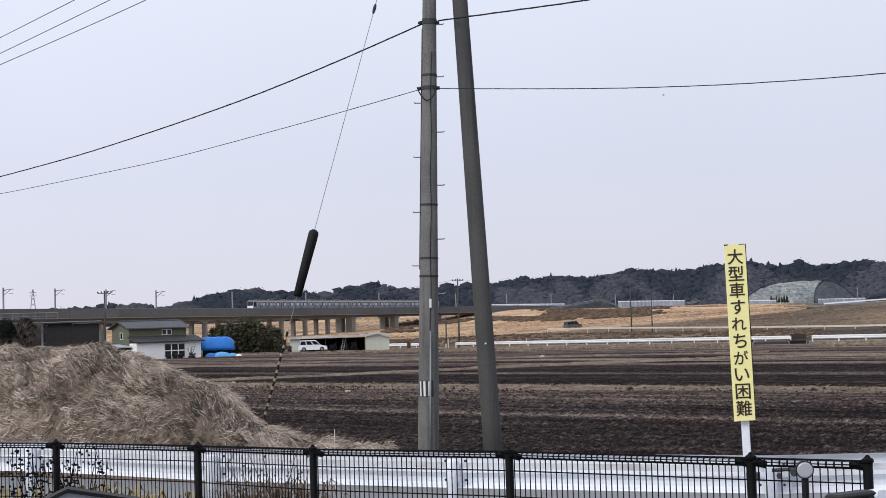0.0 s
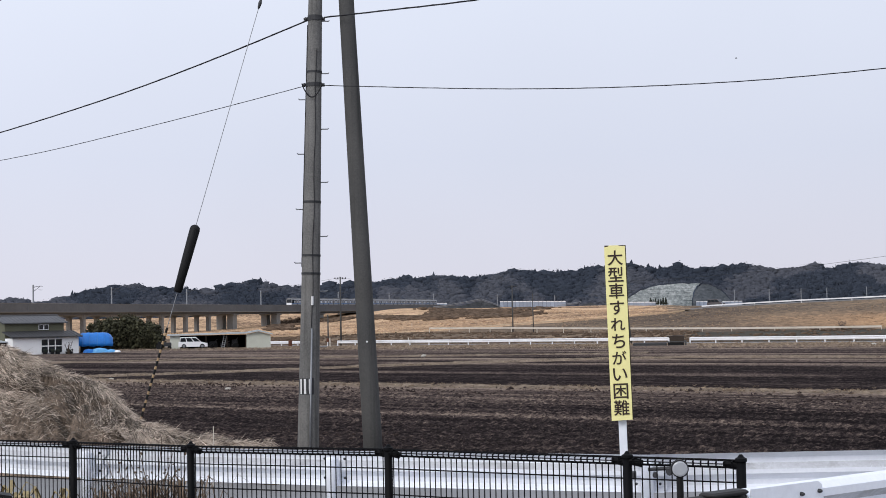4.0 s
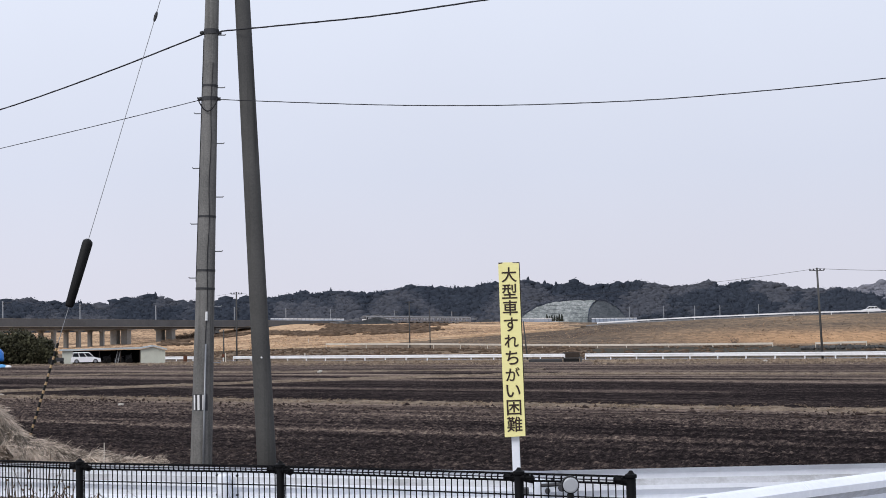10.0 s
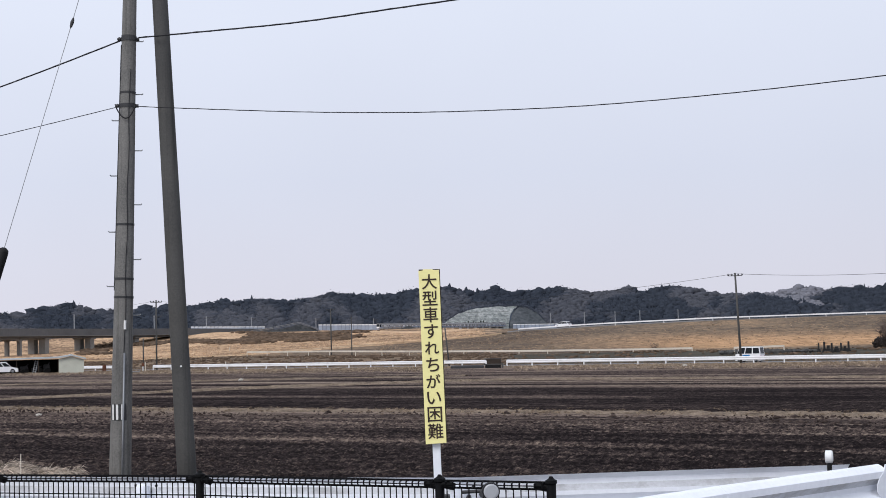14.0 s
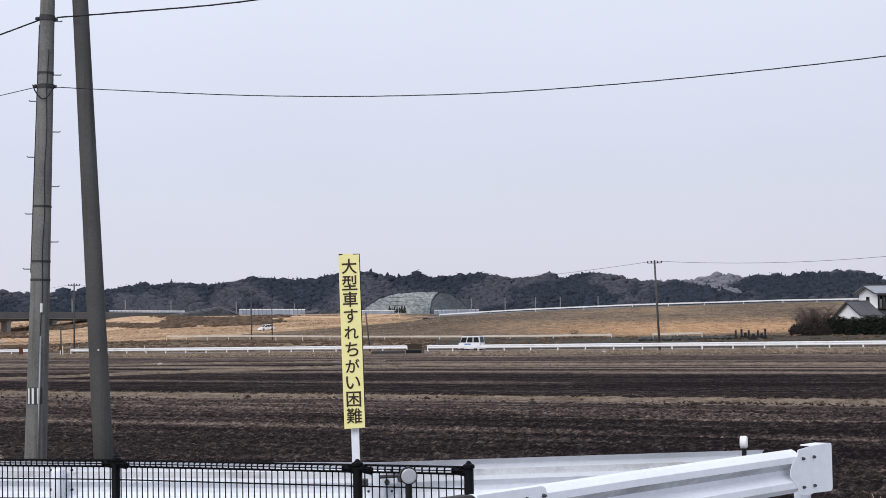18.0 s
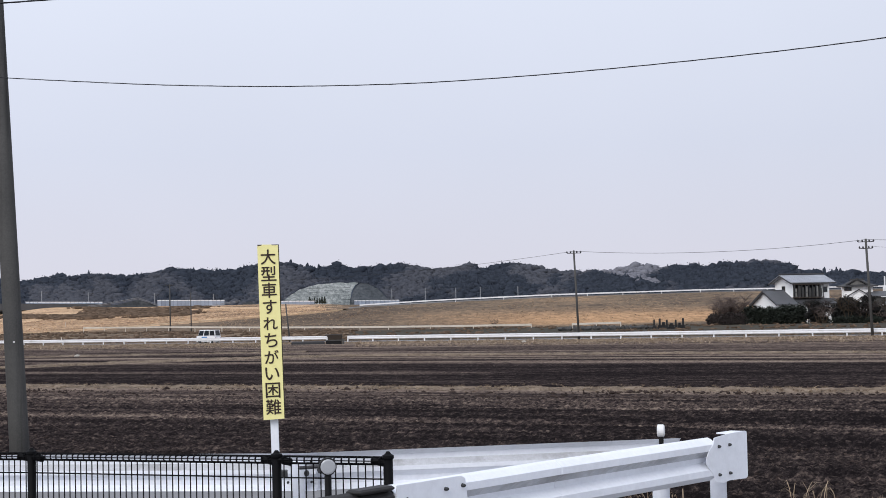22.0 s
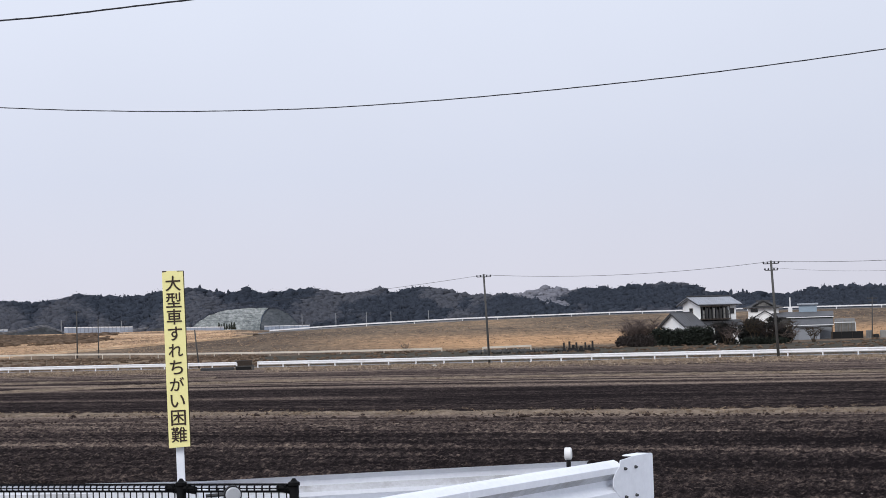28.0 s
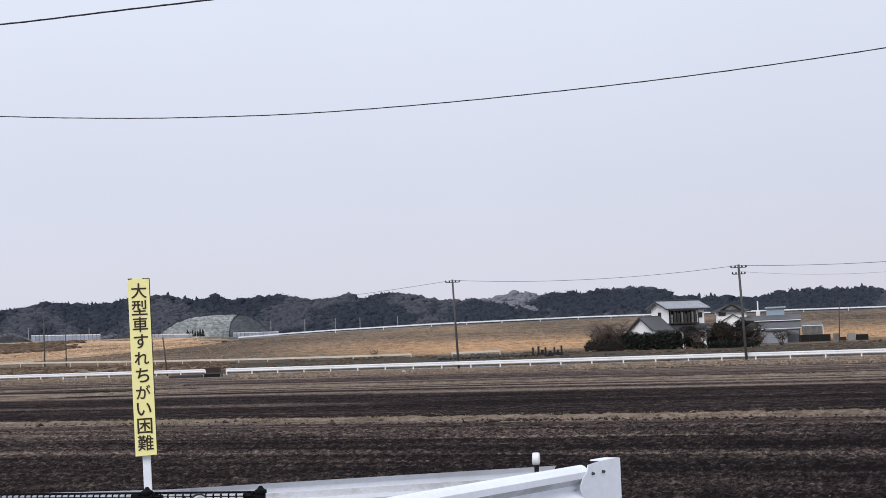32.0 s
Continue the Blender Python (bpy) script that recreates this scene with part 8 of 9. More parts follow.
bird = thing("bird", "small dark bird gliding in the grey sky", "bird")
part("body", Shape().tube([(-0.22, 0, 0), (-0.1, 0, 0.01), (0.08, 0, 0.02), (0.2, 0, 0.02), (0.27, 0, 0.01)], [0.02, 0.06, 0.07, 0.05, 0.01], 8), BIRD, bird)
for side in (-1, 1):
    part("wing", Shape().rings([[(0.12, 0.04 * side, 0.03), (-0.1, 0.04 * side, 0.03), (-0.1, 0.04 * side, 0.05), (0.12, 0.04 * side, 0.05)], [(0.06, 0.3 * side, 0.12), (-0.12, 0.3 * side, 0.12), (-0.12, 0.3 * side, 0.135), (0.06, 0.3 * side, 0.135)], [(-0.06, 0.6 * side, 0.1), (-0.12, 0.6 * side, 0.1), (-0.12, 0.6 * side, 0.106), (-0.06, 0.6 * side, 0.106)]]), BIRD, bird)



# ---- grass, clods and weeds ----
def blades(name, base, tip, width, mat, label, category):
    """Flat tapering blades from base points to tips."""
    base, tip = np.asarray(base), np.asarray(tip)
    n_ = len(base)
    d_ = tip - base
    side = np.cross(d_, rng.normal(0, 1, (n_, 3)) * [1, 0.3, 1])
    side /= np.linalg.norm(side, axis=1)[:, None] + 1e-9
    w_ = (np.asarray(width) * np.ones(n_))[:, None] * 0.5
    mid = base + d_ * 0.55 + np.array([0, 0, 0.06]) * np.linalg.norm(d_, axis=1)[:, None]
    v_ = np.stack([base - side * w_, base + side * w_, mid + side * w_ * 0.8, mid - side * w_ * 0.8, tip], 1).reshape(-1, 3)
    o_ = (np.arange(n_) * 5)[:, None]
    f_ = np.concatenate([o_ + [0, 1, 2], o_ + [0, 2, 3], o_ + [3, 2, 4]])
    return fast_mesh(name, v_, f_, mat, label, category)


def mound_straw():
    """Locks of flattened strands that share a lie and a tone."""
    heaps = {"pale": ([], []), "mid": ([], []), "dark": ([], [])}
    for _ in range(15500):
        a_ = rng.uniform(-18.5, -1.9)
        rail = float(np.interp(a_, RAIL_AZ, RAIL_D))
        d0 = mound_foot(a_) + 0.1
        top = rail + 5.6 + max(0.0, -a_ - 6) * 0.11
        d_ = d0 + (top + 0.9 - d0) * rng.random()
        if d_ < rail + float(np.interp(a_, [-4, -2], [4.85, 4.3])):
            continue
        p_ = place(a_, d_)
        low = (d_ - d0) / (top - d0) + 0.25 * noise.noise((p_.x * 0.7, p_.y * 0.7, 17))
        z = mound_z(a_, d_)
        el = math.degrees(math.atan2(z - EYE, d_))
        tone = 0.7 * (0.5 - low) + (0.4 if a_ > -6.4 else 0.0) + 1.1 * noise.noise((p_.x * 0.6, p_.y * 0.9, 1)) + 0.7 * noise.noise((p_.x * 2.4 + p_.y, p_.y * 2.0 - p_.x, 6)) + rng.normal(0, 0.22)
        # the lie of a lock: how steeply it runs up (+) or down (-) to the right as one faces the mound
        lie = float(np.interp(low, [0.42, 0.62], [0.4, -0.5])) + 0.5 * noise.noise((p_.x * 0.8, p_.y * 0.8, 8)) + 0.3 * noise.noise((p_.x * 2.2, p_.y * 2.2, 3))
        if a_ < -13.6 and -3.1 < el < -2.75:
            tone, lie = 1.0, 0.1 * rng.normal()
        if -8.4 < a_ < -6.2 and low > 0.55:
            tone, lie = tone + 0.35, -1.15 + 0.25 * rng.normal()
        # darker straw along the folds stands in for the shade in them
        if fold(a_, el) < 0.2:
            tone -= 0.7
        # lean of the slope, and how its foot draws back along it
        crest = float(np.interp(a_, M_AZ, M_Z))
        k = min(1.0, max(0.0, (d_ - d0) / (top - d0)))
        rise_ = min(2.5, max(0.6, 1.5 * math.sqrt(1 - k) * (crest - ROAD_Z + 0.25) / (top - d0)))
        back = (mound_foot(a_ - 0.5) - mound_foot(a_ + 0.5)) / (radians(1) * d_)
        out = Vector((p_.x, p_.y, 0)).normalized()
        across = Vector((out.y, -out.x, 0))
        for _ in range(12):
            phi = lie + rng.normal(0, 0.42)
            mix_ = tone + rng.normal(0, 0.34)
            key = "pale" if mix_ > 0.42 else "mid" if mix_ > -0.1 else "dark"
            L_ = rng.uniform(0.05, 0.19) * (0.6 if key == "dark" else 1.0)
            bx, by = p_.x + rng.normal(0, 0.08), p_.y + rng.normal(0, 0.08)
            zb = mound_z(math.degrees(math.atan2(bx, by)), math.hypot(bx, by))
            q_ = Vector((bx, by, zb)) + across * (L_ * math.cos(phi)) + out * (L_ * (math.sin(phi) / rise_ - back * math.cos(phi)) - 0.012) + Vector((0, 0, L_ * math.sin(phi)))
            heaps[key][0].append((bx, by, zb + rng.uniform(-0.005, 0.01)))
            heaps[key][1].append((q_.x, q_.y, q_.z + rng.uniform(-0.006, 0.012)))
    for key, mat, label in (("pale", MOUND_PALE, "pale flattened dry straw on the mound"), ("mid", MOUND_BROWN, "brown matted dead grass on the mound"), ("dark", MOUND_DARK, "dark dead grass on the mound, also painted shade in its folds")):
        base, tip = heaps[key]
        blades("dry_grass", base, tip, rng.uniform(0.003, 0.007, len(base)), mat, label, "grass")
    # a thin upright fringe on the crest, longer on the steep edge towards the field
    base, tip = [], []
    for _ in range(3600):
        a_ = rng.uniform(-18, -2.2) if rng.random() < 0.6 else rng.uniform(-8.8, -6.2)
        d_ = float(np.interp(a_, RAIL_AZ, RAIL_D)) + 2.2 + (3.0 + max(0.0, -a_ - 6) * 0.11) * rng.uniform(0.85, 1.15)
        p_ = place(a_, d_)
        z = mound_z(a_, d_)
        edge = -8.8 < a_ < -6.2
        h = rng.uniform(0.005, 0.03) * (1.3 if edge else 1.0)
        base.append((p_.x, p_.y, z - 0.02))
        tip.append((p_.x + rng.normal(0.02, 0.05), p_.y + rng.normal(0, 0.05), z + h))
    for _ in range(1500):
        a_ = rng.uniform(-8.3, -6.3)
        d_ = float(np.interp(a_, RAIL_AZ, RAIL_D)) + 2.2 + (3.0 + max(0.0, -a_ - 6) * 0.11) * rng.uniform(0.8, 1.1)
        p_ = place(a_, d_)
        z = mound_z(a_, d_)
        L_ = rng.uniform(0.03, 0.08)
        base.append((p_.x, p_.y, z + 0.02))
        tip.append((p_.x + L_ * rng.uniform(0.1, 0.8), p_.y - L_ * rng.uniform(0.0, 0.5), z + L_ * rng.uniform(-0.9, 0.25)))
    blades("dry_grass", base, tip, rng.uniform(0.004, 0.008, len(base)), MOUND_PALE, "upright dry grass fringe along the mound", "grass")


mound_straw()


def tufts(label, spots, hmin, hmax, width, mat, lean=0.5, per=5):
    base, tip = [], []
    for x, y, z in spots:
        for _ in range(per):
            h = rng.uniform(hmin, hmax)
            bx, by = x + rng.normal(0, hmax * 0.5), y + rng.normal(0, hmax * 0.5)
            base.append((bx, by, z - 0.03))
            tip.append((bx + rng.normal(0, h * lean), by + rng.normal(0, h * lean), z + h * rng.uniform(0.5, 1)))
    blades("dry_grass", base, tip, rng.uniform(width * 0.6, width * 1.4, len(base)), mat, label, "grass")


def clear_of_sluice(spots):
    return [q_ for q_ in spots if not (10.3 < math.degrees(math.atan2(q_[0], q_[1])) < 13.0 and math.hypot(q_[0], q_[1]) < 217)]


# raised field edges
def levee(label, pts, half, h):
    dense = []
    for a_, b_ in zip(pts, pts[1:]):
        n_ = max(1, int((b_ - a_).length / 0.35))
        dense += [lerp(a_, b_, k / n_) for k in range(n_)]
    dense.append(pts[-1])
    rows = []
    for i, p_ in enumerate(dense):
        d_ = (dense[min(i + 2, len(dense) - 1)] - dense[max(i - 2, 0)]).normalized()
        sd = Vector((d_.y, -d_.x, 0))
        row = []
        for off in np.linspace(-1, 1, 11):
            q_ = p_ + sd * (off * half)
            rough = 0.22 * noise.noise((q_.x * 0.5, q_.y * 0.5, 1)) + 0.35 * noise.noise((q_.x * 1.7, q_.y * 1.7, 4)) + 0.3 * noise.noise((q_.x * 4.5, q_.y * 4.5, 7))
            row.append((q_.x, q_.y, -0.06 + h * (1 - off * off) * (1 + rough) + 0.25 * h * rough))
        rows.append(row)
    s = Shape().rings(rows, closed=False)
    return solo("field_edge", s, VERGE, label, "field edge", kind="structure", smooth=True), dense[::4]


e1, line1 = levee("low grass-grown ridge between two ploughed fields", [along(64.0, s_) for s_ in range(-20, 150, 6)], 1.1, 0.17)
oblique = [Vector(q_ + (0,)) for q_ in ((-46, 108), (-30, 113), (-14.8, 117.1), (-8, 119.4), (-2.2, 123.2), (4, 127.6), (10, 130.5), (21.4, 133.6), (30, 132.8))] + [along(113.6, s_) for s_ in range(64, 0, -8)]
e2, line2 = levee("low grass-grown ridge running across the fields", oblique, 1.2, 0.2)
e3, line3 = levee("low grass-grown ridge running across the fields", [Vector((-40, 163, 0)), Vector((-22, 165.2, 0)), Vector((-11, 167, 0)), Vector((-2, 165.4, 0)), Vector((12, 158, 0)), Vector((30, 150, 0))], 1.1, 0.18)
for line, half, n_, mat, label in ((line1, 2.6, 2600, STRAW_DARK, "dry grass on the near field ridge"), (line1, 1.2, 1300, STRAW, "pale dry grass on the near field ridge"), (line2, 1.6, 2000, STRAW, "pale dry grass on the oblique field ridge"), (line2, 2.4, 1400, STRAW_DARK, "dry grass on the oblique field ridge"), (line3, 1.6, 1000, STRAW_DARK, "dry grass on the far field ridge")):
    spots = []
    for _ in range(n_):
        k = rng.integers(0, len(line) - 1)
        p_ = lerp(line[k], line[k + 1], rng.random())
        if noise.noise((p_.x * 0.25, p_.y * 0.25, 4)) < rng.uniform(-0.6, 0.2):
            continue
        spots.append((p_.x + rng.normal(0, half * 0.5), p_.y + rng.normal(0, half * 0.5), 0.08))
    tufts(label, spots, 0.025, 0.075, 0.02, mat, 1.4, 10)

spots = []
for _ in range(9000):
    u_ = 184.5 - 40 * rng.random() ** 1.6
    s_ = rng.uniform(0, 230)
    p_ = along(u_, s_)
    spots.append((p_.x, p_.y, ground_z(p_.x, p_.y)))
tufts("dry verge grass below the far guardrail", clear_of_sluice(spots), 0.08, 0.24, 0.06, VERGE_STRAW, 1.0, 6)
spots = []
for _ in range(2400):
    p_ = along(183.5 - 38 * rng.random() ** 1.3, rng.uniform(0, 230))
    spots.append((p_.x, p_.y, ground_z(p_.x, p_.y)))
tufts("brown dry verge grass below the far guardrail", clear_of_sluice(spots), 0.08, 0.22, 0.05, STRAW_DARK, 1.0, 6)
spots = []
for _ in range(2600):
    u_, s_ = rng.uniform(191, 196) if rng.random() < 0.5 else rng.uniform(170, 181), rng.uniform(0, 240)
    p_ = along(u_, s_)
    spots.append((p_.x, p_.y, ground_z(p_.x, p_.y)))
tufts("dark verge grass beside the far road", clear_of_sluice(spots), 0.08, 0.24, 0.06, STRAW_DARK, 1.0, 5)
# tussocks on the slope below the crest road and on the dry field beyond


def slope_spots(n_, a0, a1, lo, hi):
    out = []
    while len(out) < n_:
        a_ = rng.uniform(a0, a1)
        d0_, d1_ = lo(a_), hi(a_)
        p_ = place(a_, d0_ + (d1_ - d0_) * rng.random())
        if noise.noise((p_.x * 0.05, p_.y * 0.05, 9)) + 0.5 * noise.noise((p_.x * 0.2, p_.y * 0.2, 4)) > rng.uniform(-0.7, 0.4):
            out.append((p_.x, p_.y, ground_z(p_.x, p_.y)))
    return out


foot_ = lambda a_: float(np.interp(a_, T_AZ, T_DM)) + 3
crest_ = lambda a_: float(np.interp(a_, T_AZ, T_DC)) - 10
tufts("brown dead tussocks on the dry slope", slope_spots(900, 8, 37, foot_, crest_), 0.06, 0.18, 0.12, STRAW_DARK, 1.0, 5)
tufts("tan dry tussocks on the dry slope", slope_spots(3000, 8, 37, foot_, crest_), 0.06, 0.18, 0.14, SLOPE_STRAW, 1.0, 5)
tufts("orange-tan dry tussocks on the wide dry field", slope_spots(3600, -6, 12, crest_, lambda a_: 660), 0.1, 0.36, 0.14, ORANGE_STRAW, 1.0, 5)
tufts("brown dead tussocks on the wide dry field", slope_spots(1300, -6, 12, crest_, lambda a_: 660), 0.1, 0.4, 0.14, SLOPE_STRAW, 1.0, 5)
# the near bank beyond the road edge
for mat, n_, label in ((STRAW, 420, "pale dry grass along the near road edge"), (STRAW_DARK, 700, "brown dry grass along the near road edge")):
    spots = []
    for _ in range(n_):
        a_ = rng.uniform(-6, 40)
        d_ = float(np.interp(a_, RAIL_AZ, RAIL_D)) + road_edge(a_) + rng.uniform(0.0, 1.6 if a_ < 18 else 0.6)
        p_ = place(a_, d_)
        spots.append((p_.x, p_.y, ground_z(p_.x, p_.y)))
    tufts(label, spots, 0.02, 0.10, 0.007, mat, 0.9, 9)
# a white edge line where the near road opens out
strip("road_line", [place(a_, float(np.interp(a_, RAIL_AZ, RAIL_D)) + road_edge(a_) - 0.2, ROAD_Z) for a_ in np.arange(19, 27.2, 0.9)], 0.06, ROAD_PAINT, "worn white edge line on the near road", "road marking", 0.005)


# furrowed relief of the nearest field
LATTICE = rng.random((256, 256))


def lattice_noise(x, y):
    xi, yi = np.floor(x).astype(int), np.floor(y).astype(int)
    fx, fy = x - xi, y - yi
    fx, fy = fx * fx * (3 - 2 * fx), fy * fy * (3 - 2 * fy)
    at_ = lambda i, j: LATTICE[i % 256, j % 256]
    return (at_(xi, yi) * (1 - fx) + at_(xi + 1, yi) * fx) * (1 - fy) + (at_(xi, yi + 1) * (1 - fx) + at_(xi + 1, yi + 1) * fx) * fy - 0.5


def furrows():
    us = [26.0]
    while us[-1] < 57.5:
        us.append(us[-1] + 0.085 * (us[-1] / 30) ** 1.2)
    az_ = np.arange(-8, 38, 0.055)
    U, A = np.meshgrid(np.array(us), az_, indexing="ij")
    S = U * np.tan(np.radians(46 - A))
    D = U / np.cos(np.radians(A - 46))
    z = 0.10 * lattice_noise(S * 0.08, U * 1.3) + 0.03 * lattice_noise(S * 1.0 + 40, U * 2.2) + 0.06 * lattice_noise(S * 4.2, U * 4.2) + 0.09 * lattice_noise(S * 9, U * 8) + 0.06 * lattice_noise(S * 19, U * 13)
    rail = np.interp(A, RAIL_AZ, RAIL_D)
    z = np.where(D < rail + np.interp(A, [15, 22], [5.4, 4.4]), -0.5, z + 0.05) - 0.3 * np.clip((U - 56.5), 0, 1)
    X, Y = NX * U - NY * S, NY * U + NX * S
    n_, m_ = U.shape
    idx = np.arange(n_ * m_).reshape(n_, m_)
    f_ = np.stack([idx[:-1, :-1], idx[:-1, 1:], idx[1:, 1:], idx[1:, :-1]], -1).reshape(-1, 4)
    fast_mesh("ploughed_soil", np.stack([X, Y, z], -1).reshape(-1, 3), f_, SOIL, "dark brown ploughed soil with rough furrows", "soil", "structure")


furrows()


# clods on the ploughed soil, in rows along the furrows
OCT_V = np.array([(1, 0, 0), (-1, 0, 0), (0, 1, 0), (0, -1, 0), (0, 0, 1), (0, 0, -1)], dtype=float)
OCT_F = np.array([(0, 2, 4), (2, 1, 4), (1, 3, 4), (3, 0, 4), (2, 0, 5), (1, 2, 5), (3, 1, 5), (0, 3, 5)])


def clods():
    c_, s_ = [], []
    u_ = 27.0
    while u_ < 66:
        k = (u_ / 40) ** 0.8
        u_ += 0.3 * k * rng.uniform(0.7, 1.35)
        ridge = 57.5 < u_ < 64.5
        gap = 0.085 * k
        for s_v in np.arange(u_ * 0.08 - 3, u_ * 1.42 + 4, gap):
            keep = 0.45 + 0.6 * noise.noise((s_v * 0.1, u_ * 0.9, 3)) - (0.28 if ridge else 0)
            if rng.random() > keep:
                continue
            p_ = along(u_ + rng.normal(0, 0.09 * k), s_v + rng.normal(0, gap * 0.5))
            c_.append((p_.x, p_.y, rng.uniform(-0.01, 0.03)))
            r_ = min(0.09, 0.02 + rng.exponential(0.016)) * k
            s_.append((r_ * rng.uniform(0.9, 1.8), r_, r_ * rng.uniform(0.6, 1.0)))
    c_, s_ = np.asarray(c_), np.asarray(s_)
    n_ = len(c_)
    v_ = OCT_V[None] * (1 + rng.uniform(-0.45, 0.45, (n_, 6, 1))) * s_[:, None, :]
    ang = math.pi - radians(46) + rng.normal(0, 0.3, n_)
    ca, sa = np.cos(ang), np.sin(ang)
    x_ = v_[..., 0] * ca[:, None] - v_[..., 1] * sa[:, None]
    y_ = v_[..., 0] * sa[:, None] + v_[..., 1] * ca[:, None]
    v_ = np.stack([x_, y_, v_[..., 2]], -1) + c_[:, None, :]
    f_ = OCT_F[None] + (np.arange(n_) * 6)[:, None, None]
    fast_mesh("soil_clods", v_.reshape(-1, 3), f_.reshape(-1, 3), CLOD, "dark clods of ploughed soil in furrow rows", "soil")


clods()


# weeds by the fence
def weed_clump(label, az, d_, n_, h, mat, width, lean):
    g = thing("weed_clump", label, "weeds", "weeds beside the fence", m=view_frame(az, d_, ROAD_Z))
    leaf = Shape()
    for _ in range(n_):
        a_, hh = rng.uniform(0, 6.28), h * rng.uniform(0.5, 1.0)
        b_ = Vector((rng.normal(0, 0.18), rng.normal(0, 0.12), 0))
        out = Vector((math.cos(a_), math.sin(a_), 0)) * (hh * lean * rng.uniform(0.4, 1.0))
        pts = [b_, b_ + out * 0.3 + Vector((0, 0, hh * 0.6)), b_ + out * 0.7 + Vector((0, 0, hh * 0.95)), b_ + out * 1.1 + Vector((0, 0, hh * 0.8))]
        sd = Vector((-math.sin(a_), math.cos(a_), 0)) * width
        ws = (0.5, 1.0, 0.8, 0.1)
        rows = [[p_ - sd * w_, p_ + Vector((0, 0, width * 0.3)), p_ + sd * w_] for p_, w_ in zip(pts, ws)]
        leaf.rings(rows, closed=False)
    part("leaves", leaf, mat, g, kind="stuff")
    return g


def dead_stalk(label, az, d_, h, n_=12, mat=INTERIOR):
    g = thing("dead_weed", label, "weeds", "weeds beside the fence", m=view_frame(az, d_, ROAD_Z))
    st, hd = Shape(), Shape()
    for i in range(4):
        a_ = rng.uniform(0, 6.28)
        e_ = Vector((math.cos(a_) * 0.25, math.sin(a_) * 0.15, h * rng.uniform(0.75, 1.0)))
        st.tube([(0, 0, 0), e_ * 0.5 + Vector((0.02, 0, 0.05)), e_], [0.006, 0.005, 0.003], 5)
        for k in range(n_):
            c_ = e_ * rng.uniform(0.6, 1.02) + Vector((rng.normal(0, 0.05), rng.normal(0, 0.05), rng.normal(0, 0.03)))
            hd.blob(c_, (rng.uniform(0.008, 0.019), 0.007, rng.uniform(0.008, 0.016)), random, 0.4)
    part("stalk", st, mat, g, kind="stuff")
    part("seed_head", hd, mat, g, kind="stuff")


for az, d_, n_, h, mat in ((-14.8, 18.2, 40, 0.42, WEED), (-13.9, 17.6, 36, 0.4, WEED), (-12.8, 17.9, 46, 0.45, WEED), (-11.8, 17.2, 50, 0.5, WEED), (-11.0, 17.5, 40, 0.42, WEED), (-10.2, 17.0, 46, 0.42, WEED), (-9.4, 16.6, 34, 0.38, WEED), (-7.4, 16.2, 40, 0.45, STRAW_DARK), (-6.4, 16.2, 46, 0.55, STRAW_DARK), (-5.4, 16.0, 46, 0.55, STRAW_DARK), (-4.4, 15.6, 30, 0.4, STRAW_DARK), (-15.8, 18.0, 40, 0.45, WEED)):
    weed_clump("yellowing long-leaved weeds between fence and guardrail" if mat is WEED else "dry brown weeds between fence and guardrail", az, d_, n_ // 2 if mat is WEED else n_ * 3, h * 1.15, mat, 0.026 if mat is WEED else 0.008, 0.8)
for az, d_, h in ((-14.4, 16.4, 0.98), (-13.7, 16.3, 1.02), (-13.0, 16.2, 1.0), (-12.5, 16.0, 0.95), (-15.0, 16.6, 0.9)):
    dead_stalk("dark dead weed stalks with seed heads by the fence", az, d_, h)
for az, d_, h in ((-7.2, 16.6, 0.85), (-6.2, 16.8, 0.95), (-5.6, 16.4, 0.7)):
    dead_stalk("thin dry weed stalks by the guardrail", az, d_, h, 3, WOOD)
weed_clump("curled dry straw tuft at the road edge", 29.0, 17.3, 16, 0.24, STRAW, 0.004, 1.3)
weed_clump("dry straw tuft at the road edge", 23.4, 16.9, 26, 0.22, STRAW, 0.006, 0.7)
stake = thing("marker_stake", "thin pale stake standing in dry grass", "stake", m=view_frame(-4.05, 21.0, 0))
part("rod", Shape().tube([(0, 0, 1.4), (0.01, 0, 2.20)], 0.006, 6), CREAM_RAIL, stake)

# small things in the fields
drum = thing("steel_drum", "rusty brown steel drum standing on end", "drum", m=view_frame(-1.316, 258, -0.05))
part("body", Shape().tube([(0, 0, 0), (0, 0, 0.3), (0, 0, 0.32), (0, 0, 0.34), (0, 0, 0.6), (0, 0, 0.62), (0, 0, 0.64), (0, 0, 0.9)], [0.3, 0.3, 0.32, 0.3, 0.3, 0.32, 0.3, 0.3], 16), RUST, drum)
part("lid", Shape().tube([(0, 0, 0.9), (0, 0, 0.92)], 0.29, 16), RUST, drum)
box = thing("meter_box", "small rusty box on a short white post", "box", m=view_frame(0.0, 256, -0.05))
part("post", Shape().box(-0.08, -0.08, -0.2, 0.08, 0.08, 0.55, 0.01), WHITE_PLASTIC, box)
part("case", Shape().box(-0.2, -0.14, 0.55, 0.2, 0.14, 1.1, 0.02), RUST, box)
